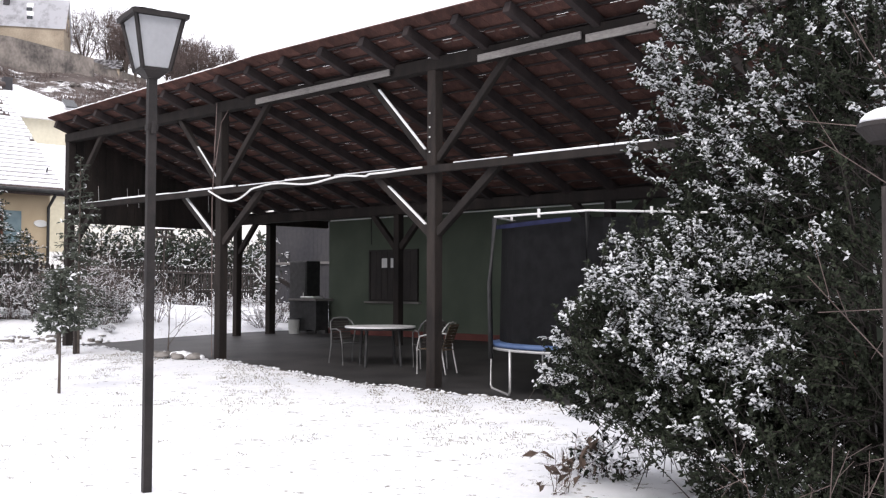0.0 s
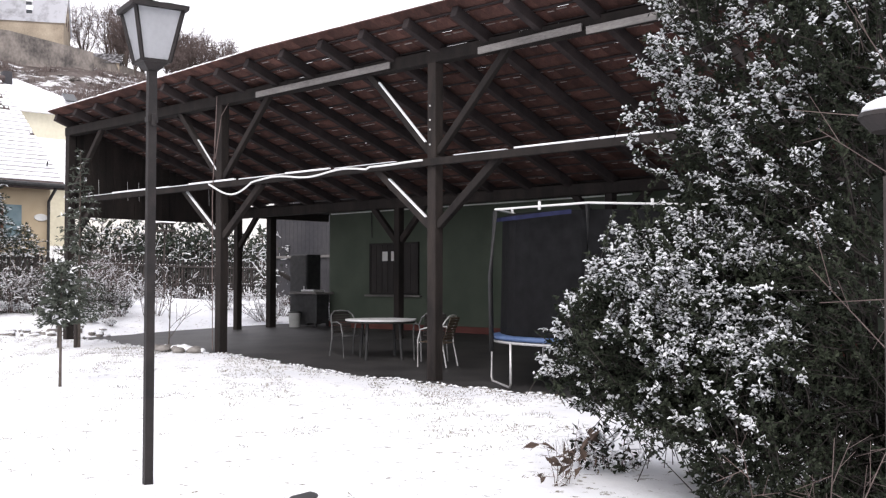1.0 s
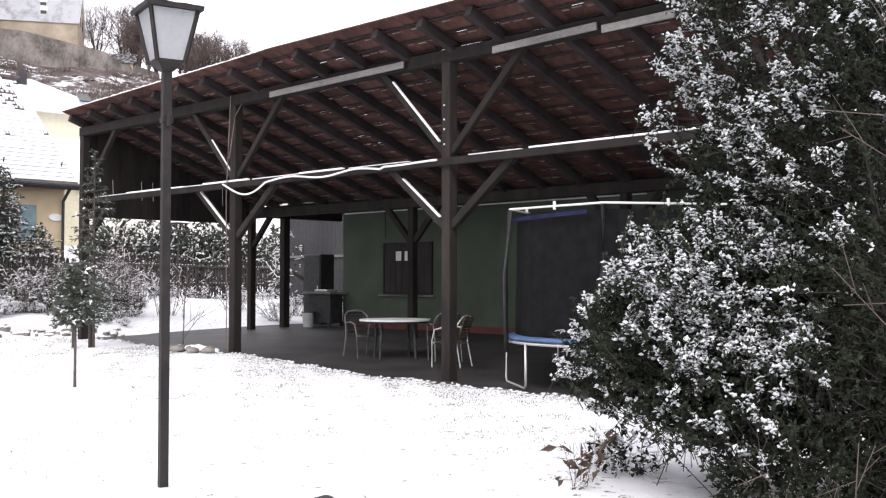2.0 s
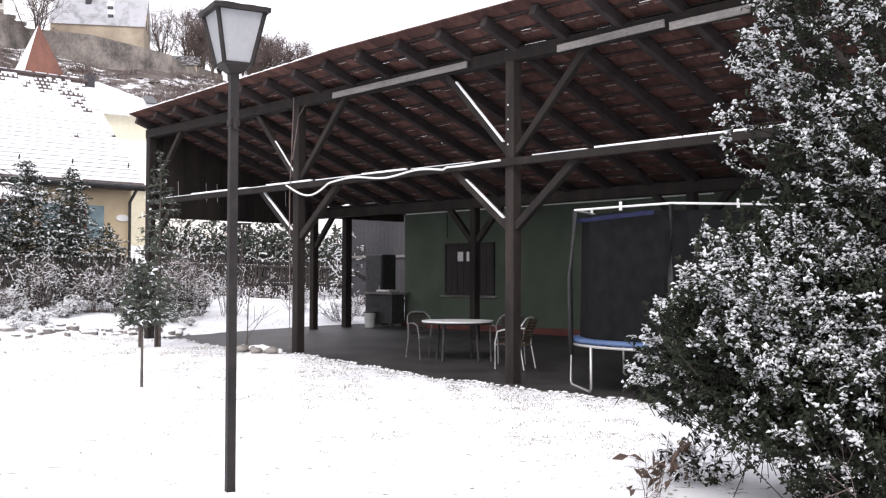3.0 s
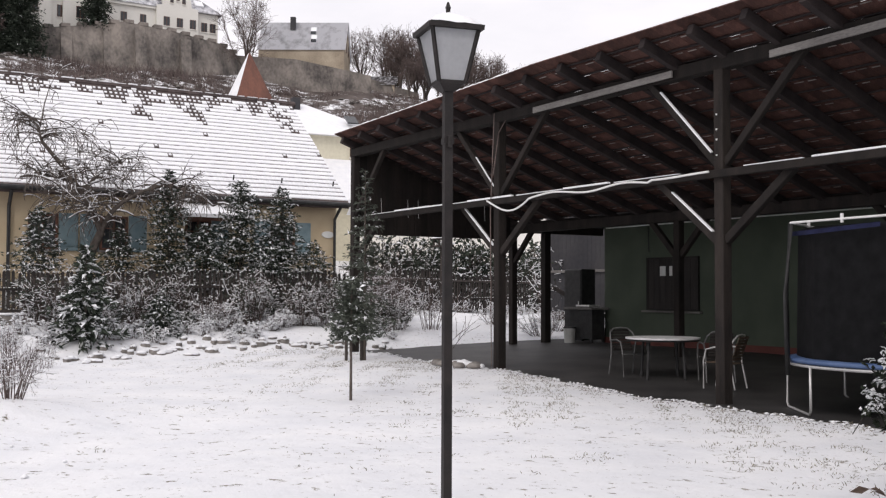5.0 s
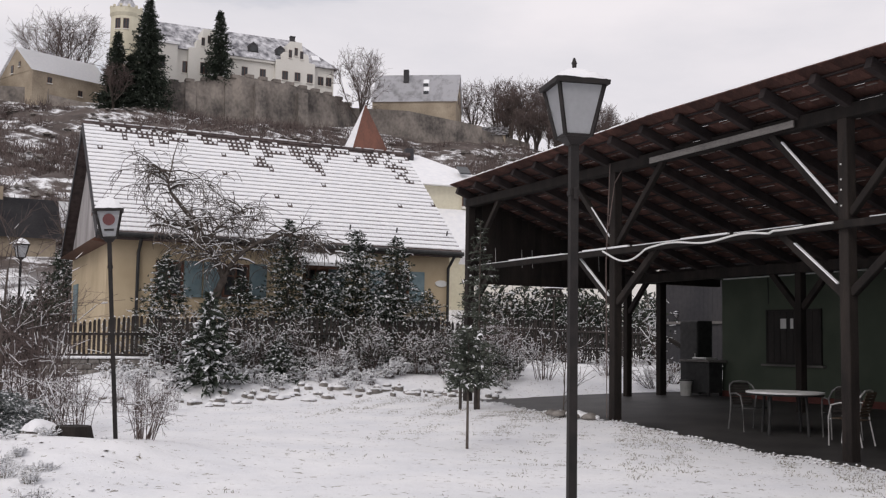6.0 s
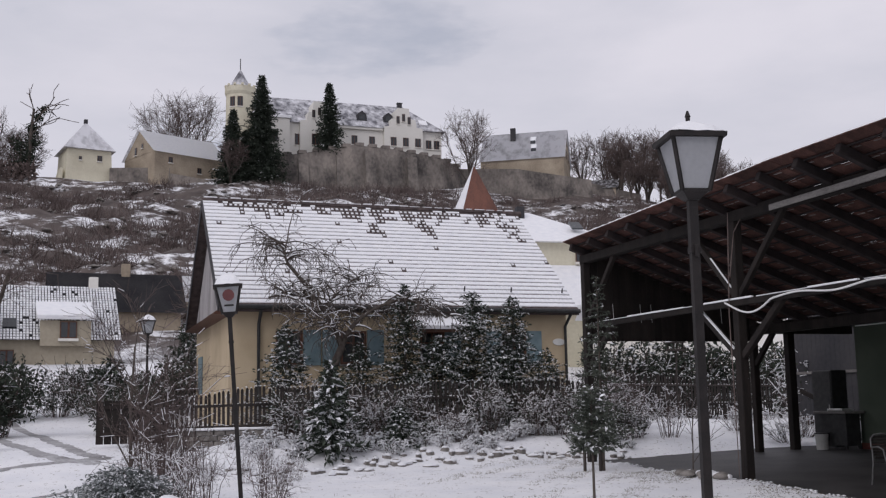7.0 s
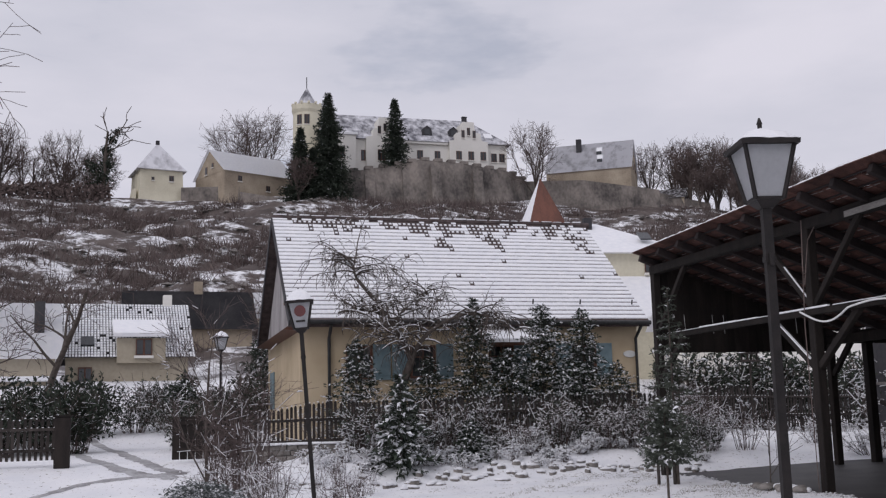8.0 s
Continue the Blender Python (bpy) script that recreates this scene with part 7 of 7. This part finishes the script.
for i in range(22):
    x, y = -20.5 - rr.uniform(0, 5), 1.0 + rr.uniform(0, 3.6)
    twig_bush("dry_stalks", "dry stalks and twigs poking out of the snow", (x, y, gz(x, y)), 260 + i, rr.uniform(0.3, 0.75), 0.35, 12, 0.6, TWIG, 0.005, "dry stalks in the bed", blob=0.035)
rk = part("boulder", bmesh.new(), STONE)
bm = bmesh.new()
bmesh.ops.create_icosphere(bm, subdivisions=3, radius=0.22)
for v in bm.verts:
    v.co *= 1 + 0.4 * noise.noise(v.co * 5)
    v.co.z *= 0.7
bm.to_mesh(rk.data)
bm.free()
rk.location = (-14.2, 1.25, gz(-14.2, 1.25) + 0.05)
tagged(rk, "rounded stone lying in the snow by the lamp", "stone")
bm = bmesh.new()
bmesh.ops.create_icosphere(bm, subdivisions=3, radius=0.225)
for v in bm.verts:
    v.co *= 1 + 0.4 * noise.noise(v.co * 5)
    v.co.z = max(v.co.z, 0.05) * 0.72
part("snow_cap", bm, SNOW, rk, "snow lying on the stone", True)
hole = part("dark_stump", frustum(bmesh.new(), (0, 0), -0.1, 0.16, 0.26, 0.2, 9, 0), TIMBER)
hole.location = (-13.9, 1.62, gz(-13.9, 1.62))
tagged(hole, "dark wet tree stump beside the mound of snow", "stump")
pot = thing("black_tub", "low round black plastic tub on the lawn", "tub", (-5.19, 4.33, -0.1))
part("body", frustum(bmesh.new(), (0, 0), 0.0, 0.25, 0.13, 0.155, 22, 0), DARK_PLASTIC, pot)
part("rim", frustum(bmesh.new(), (0, 0), 0.251, 0.27, 0.165, 0.165, 22, 0), DARK_PLASTIC, pot)

# grass tufts on the lawn
tuft_rng = np.random.default_rng(15)
n = 30000
gx = tuft_rng.uniform(-24, -2.5, n)
gy = tuft_rng.uniform(1.5, 11.5, n)
clump = wave(gx, gy, 1.3, 0.7) + wave(gx, gy, 4.1, 2.0) + 0.35 * (gy - 8) / 3
ok = (clump > 0.35) & (tuft_rng.random(n) < 0.2 + 0.8 * step(5, 10, gy)) & (yard_inside(gx, gy) < 0.2)
gx, gy = gx[ok], gy[ok]
gx = np.repeat(gx, 3) + tuft_rng.normal(0, 0.03, 3 * len(gx))
gy = np.repeat(gy, 3) + tuft_rng.normal(0, 0.03, 3 * len(gy))
p = np.stack([gx, gy, ground_height(gx, gy) - 0.01], 1)
b = Bits()
k = len(p)
b.leaves(p, unit(tuft_rng.normal(0, 0.9, (k, 3)) * np.array([1, 1, 0.2]) + np.array([0, 0, 0.7])), unit(tuft_rng.normal(0, 1, (k, 3))), tuft_rng.uniform(0.02, 0.06, k), 0.004)
tagged(b.mesh("grass_blades", DRY_GRASS), "sparse dry grass blades sticking out of the snow", "grass", kind="stuff")
# fallen leaves along the yard's edge
n = 900
gx = tuft_rng.uniform(-18, -5, n)
gy = yard_front(gx) - 0.1 + tuft_rng.normal(-0.1, 0.3, n)
p = np.stack([gx, gy, ground_height(gx, gy) + 0.012], 1)
b = Bits()
b.leaves(p, unit(tuft_rng.normal(0, 1, (n, 3)) * np.array([1, 1, 0.15])), unit(tuft_rng.normal(0, 0.4, (n, 3)) + np.array([0, 0, 1])), tuft_rng.uniform(0.02, 0.05, n), 0.008)
tagged(b.mesh("fallen_leaves", DRY_LEAF), "dead leaves and grass along the edge of the asphalt", "leaves", kind="stuff")

# hedges and trees in the middle distance
for i in range(9):
    x, y = -33 - rr.uniform(0, 9), -1.5 + 4.8 * rr.random() + 0.05 * i
    if y < 1.0:
        x -= 7
    twig_bush("garden_bush", "snow-dusted bush behind the gate", (x, y, gz(x, y)), 300 + i, rr.uniform(1.0, 1.7), rr.uniform(0.9, 1.3), 40, 0.4, TWIG, 0.012, "bushes behind the gate", leaves=1300, blob=0.04, leaf_size=1.3)
bare_tree("bare_garden_tree", "bare garden tree with snow along its boughs", (-45, -4.2, gz(-45, -4.2)), 81, 5.5, 0.16, 3, 0.9, 0.3, 0.1, (4, 5), (0.2, 0.2), 0.4, 0.0, min_r=0.012)
bare_tree("bare_garden_tree", "bare garden tree beside the village houses", (-50, 6.2, gz(-50, 6.2)), 82, 4.6, 0.14, 3, 0.7, 0.25, 0.0, (5, 7), (0, 0), 0.3, 0.0, min_r=0.012)
for i, (x, y) in enumerate(((-44, 1.4), (-46, 4.6))):
    conifer("garden_fir", "dark garden fir with snow on its boughs", (x, y, gz(x, y)), 84 + i, 1.9 + 0.9 * i, 1.4, 0.5, NEEDLE, 1.2, 0.03, "garden firs", 0.26)
bare_tree("near_tree", "bare tree with fine twigs reaching over the drive", (-14.5, -5.6, gz(-14.5, -5.6)), 88, 7.0, 0.12, 4, 0.8, 0.35, 0.15, (5, 6), (0.12, 0.16), 0.35, 0.0, min_r=0.006)
build_lantern("street_lamp", "distant dark garden lantern with a snow cap", (-30.5, 1.95, 0.95), (0, 0), 3.2, 10, False, 0.09)

# dark hedges between the drive and the village
for i in range(34):
    x, y = -33.5 - rr.uniform(0, 3.5) - (5 if i % 3 == 0 else 0), -16 + 14.2 * i / 33 + rr.uniform(-0.3, 0.3)
    twig_bush("hedge_bush", "dark garden hedge bush with a little snow", (x, y, gz(x, y)), 340 + i, rr.uniform(1.7, 2.5), rr.uniform(0.9, 1.3), 34, 0.3, TWIG, 0.014, "hedge by the drive", leaves=1500, leaf_mat=NEEDLE, blob=0.05, leaf_size=1.3)
for i in range(12):
    x, y = -40 - rr.uniform(0, 9), -1.0 + rr.uniform(0, 7.5)
    twig_bush("garden_bush", "twiggy snow-dusted bush in the village gardens", (x, y, gz(x, y)), 380 + i, rr.uniform(0.9, 1.5) + (0.9 if y > 3.5 else 0), rr.uniform(1.0, 1.6), 44, 0.3, TWIG, 0.016, "bushes in the village gardens", leaves=900, leaf_mat=NEEDLE, blob=0.06, leaf_size=1.5)
for i, (x, y, h) in enumerate(((-42, -6.0, 4.6), (-44, 6.2, 4.2))):
    bare_tree("bare_garden_tree", "bare fruit tree in the village gardens", (x, y, gz(x, y)), 470 + i, h, 0.1, 3, 0.9, 0.2, 0.1, (5, 6), (0.05, 0.1), 0.35, 0.0, min_r=0.011)

# wheel tracks of the drive
def wheel_track(pts, width, seed):
    rng = random.Random(seed)
    bm = bmesh.new()
    pts = [Vector(p) for p in pts]
    prev = None
    n = 14
    for i in range(len(pts) - 1):
        p0, p1, p2, p3 = pts[max(i - 1, 0)], pts[i], pts[i + 1], pts[min(i + 2, len(pts) - 1)]
        for k in range(n):
            u = k / n
            c = 0.5 * (2 * p1 + (p2 - p0) * u + (2 * p0 - 5 * p1 + 4 * p2 - p3) * u * u + (3 * p1 - p0 - 3 * p2 + p3) * u ** 3)
            d = (p2 - p1).normalized()
            s_ = Vector((-d.y, d.x))
            w = width * rng.uniform(0.6, 1.15)
            cur = []
            for f in (-1, -0.3, 0.3, 1):
                q = c + s_ * w / 2 * f
                cur.append(bm.verts.new((q.x, q.y, gz(q.x, q.y) + (0.012 if abs(f) < 0.5 else 0.004))))
            if prev:
                for j in range(3):
                    bm.faces.new((prev[j], cur[j], cur[j + 1], prev[j + 1]))
            prev = cur
    ob = part("road", bm, SLUSH, smooth=True)
    return tagged(ob, "dark slushy wheel track curving through the snow", "wheel track", "wheel tracks", "structure")


wheel_track([(-17.5, -6.5), (-20.5, -4.2), (-23.7, -2.7), (-25.6, -1.2), (-26.3, 1.0)], 0.28, 1)
wheel_track([(-14.5, -3.4), (-16.5, -1.6), (-18.5, -0.75), (-20.7, -0.45), (-22.3, 0.15), (-24.6, 1.6)], 0.3, 2)
wheel_track([(-44, -4.6), (-36, -2.5), (-31, -1.45), (-28, -0.95), (-26.5, -0.3), (-25.7, 0.7)], 0.42, 3)
wheel_track([(-44, -3.0), (-36, -1.1), (-31, -0.35), (-28.5, -0.05), (-27, 0.25), (-26.2, 0.9)], 0.42, 4)

# clods of snow and earth on the verge
clod = np.random.default_rng(23)
n = 60
cx, cy = clod.normal(-11.8, 1.9, n), clod.normal(0.6, 0.75, n)
b = Bits()
b.blobs(np.stack([cx, cy, ground_height(cx, cy) + 0.01], 1), clod.uniform(0.02, 0.06, n), clod.uniform(0.015, 0.03, n), clod)
tagged(b.mesh("snow_clods", SNOW, smooth=True), "clods of snow heaped along the verge of the drive", "snow", kind="stuff")
b = Bits()
n = 26
cx, cy = clod.normal(-11.8, 2.2, n), clod.normal(0.8, 0.8, n)
b.blobs(np.stack([cx, cy, ground_height(cx, cy) + 0.01], 1), clod.uniform(0.012, 0.035, n), clod.uniform(0.006, 0.014, n), clod)
tagged(b.mesh("earth_clods", BARK), "dark bits of earth and bark lying in the snow", "earth", kind="stuff")

# drooping grass tussocks on the verge
for i in range(12):
    x, y = clod.normal(-12.2, 1.3), clod.normal(0.7, 0.5)
    twig_bush("grass_tussock", "tuft of dry grass bowed under snow on the verge", (x, y, gz(x, y) - 0.02), 600 + i, clod.uniform(0.1, 0.24), clod.uniform(0.15, 0.32), 30, 0.9, DRY_GRASS, 0.003, "tussocks on the verge", blob=0.022, category="grass")
# ragged rim of snow along the asphalt
n = 900
ex = clod.uniform(-22.5, -4.5, n)
ey = yard_front(ex) - 0.05 + clod.normal(0, 0.16, n)
b = Bits()
b.blobs(np.stack([ex, ey, ground_height(ex, ey) + 0.012], 1), clod.uniform(0.012, 0.055, n), clod.uniform(0.006, 0.02, n), clod)
tagged(b.mesh("snow_rim", SNOW, smooth=True), "ragged crumbs of snow along the asphalt's edge", "snow", kind="stuff")
# low clutter behind the shelter
for i, (x, y) in enumerate(((-24.6, 18.6), (-25.6, 19.8), (-23.9, 20.2), (-26.4, 18.2))):
    twig_bush("garden_scrub", "low tangle of snowy twigs behind the shelter", (x, y, gz(x, y)), 640 + i, clod.uniform(0.7, 1.3), 0.8, 30, 0.7, TWIG, 0.01, "scrub behind the shelter", blob=0.05)
# hill trees
for i, (x, y, z, h, r) in enumerate(((-178.5, 29.4, 36.5, 22.2, 5.6), (-178.0, 24.4, 36.5, 15.4, 4.2), (-180.5, 42.0, 46.0, 13.0, 3.3), (-180.5, 27.0, 36.6, 12.5, 3.6))):
    conifer("spruce", "tall dark spruce on the castle hill", (x, y, z), 400 + i, h, r, 0.1, NEEDLE, 1.7, 0.03, "castle spruces", 0.55, 0.85, 0.3, ragged=0.3)
tree_rng = random.Random(3)
spots = [(-200, 15.6, 23), (-200, 19.6, 22), (-179, 68.0, 17.5), (-193, 99, 14), (-190, 104, 15), (-186, 108, 16), (-182, 111, 15), (-190, 113, 16), (-180, 117, 14), (-184, 103, 12), (-186, 104, 10), (-179, 106, 9), (-177, 110, 9), (-182, 106, 10), (-178, 102, 8), (-183, 114, 12), (-174, 108, 8), (-187, 118, 13), (-178, 120, 11), (-180, 123, 13), (-176, 114, 12), (-172, 119, 12), (-196, 108, 16), (-200, -22, 10), (-195, -16, 11), (-205, -13, 10), (-192, -26, 10), (-196, -10, 9), (-205, -30, 11), (-198, -35, 10), (-210, -18, 9), (-190, -31, 11), (-178, 128, 12), (-175, 134, 12), (-176, 24, 9)]
for i, (x, y, h) in enumerate(spots):
    round_tree("hill_tree", "bare broad-crowned deciduous tree on the castle hill", (x, y, gz(x, y) - 0.3), 500 + i, h * (1.15 if 30 < y and i > 2 else 1.55 if y < 0 else 1.05) * tree_rng.uniform(0.85, 1.0), 0.28, "trees on the hill", 0.022, 0.3 if 95 < y else 0.38)
ivy = np.random.default_rng(17)
ivy_tree = bare_tree("ivy_tree", "crooked ivy-grown tree on the hill's edge", (-186, -9.0, gz(-186, -9.0) - 0.3), 560, 12.5, 0.4, 2, 0.6, 0.5, 0.0, (4, 5), (0.0, 0.1), 0.6, min_r=0.08)
b = Bits()
for cy, cz, w, n in ((-1.2, 2.0, 1.6, 420), (0.2, 4.2, 1.5, 420), (-1.4, 6.0, 1.2, 260), (0.9, 6.6, 1.3, 320), (0.8, 9.0, 1.0, 240), (1.6, 11.0, 0.8, 170), (2.5, 12.4, 0.7, 120)):
    p0 = np.array([0, cy, cz]) + ivy.normal(0, 0.5, (n, 3)) * w
    b.leaves(p0, unit(ivy.normal(0, 1, (n, 3)) + np.array([0, 0, -0.2])), unit(ivy.normal(0, 0.6, (n, 3)) + np.array([0, 0, 1])), ivy.uniform(0.25, 0.6, n), 0.14)
tagged(b.mesh("ivy", NEEDLE, ivy_tree, "dark ivy leaves"), kind="stuff")
# scrub over the slope
n = 9000
sx, sy = ivy.uniform(-176, -74, n), ivy.uniform(-45, 112, n)
keep = (wave(sx, sy, 0.11, 0.8) + 0.8 * wave(sx, sy, 0.33, 1.9) > -0.15)
sx, sy = sx[keep], sy[keep]
k = len(sx)
root = np.stack([sx, sy, ground_height(sx, sy) - 0.1], 1)
b = Bits()
for j in range(9):
    d = unit(ivy.normal(0, 0.55, (k, 3)) + np.array([0, 0, 1.0]))
    ln = ivy.uniform(0.6, 2.1, (k, 1))
    p0 = root + ivy.normal(0, 0.5, (k, 3)) * np.array([1, 1, 0])
    b.sticks(p0, p0 + d * ln, 0.05, 0.015, 3)
tagged(b.mesh("hill_scrub", TWIG_RED), "brown leafless scrub covering the castle slope", "scrub", kind="stuff")
b = Bits()
n = 2600
sx, sy = ivy.uniform(-178, -90, n), ivy.uniform(-45, 112, n)
keep = wave(sx, sy, 0.2, 2.8) + 0.6 * wave(sx, sy, 0.5, 0.2) > 0.25
sx, sy = sx[keep], sy[keep]
b.blobs(np.stack([sx, sy, ground_height(sx, sy) + 0.2], 1), ivy.uniform(0.25, 0.75, len(sx)), ivy.uniform(0.2, 0.5, len(sx)), ivy)
tagged(b.mesh("hill_rocks", STONE), "scattered grey rocks on the castle slope", "rocks", kind="stuff")
# hedge on the hill crest
b = Bits()
n = 2200
hx, hy = ivy.uniform(-186, -178, n), ivy.uniform(-45, -7.5, n)
p0 = np.stack([hx, hy, ground_height(hx, hy)], 1)
b.leaves(p0 + ivy.uniform(0, 2.2, (n, 1)) * np.array([0, 0, 1]), unit(ivy.normal(0, 1, (n, 3)) + np.array([0, 0, 0.5])), unit(ivy.normal(0, 1, (n, 3))), ivy.uniform(0.6, 1.3, n), 0.25)
tagged(b.mesh("crest_hedge", TWIG), "dark leafless hedge along the crest of the hill", "hedge", kind="stuff")

# tiles last
shelter_tiles()
house_tiles()
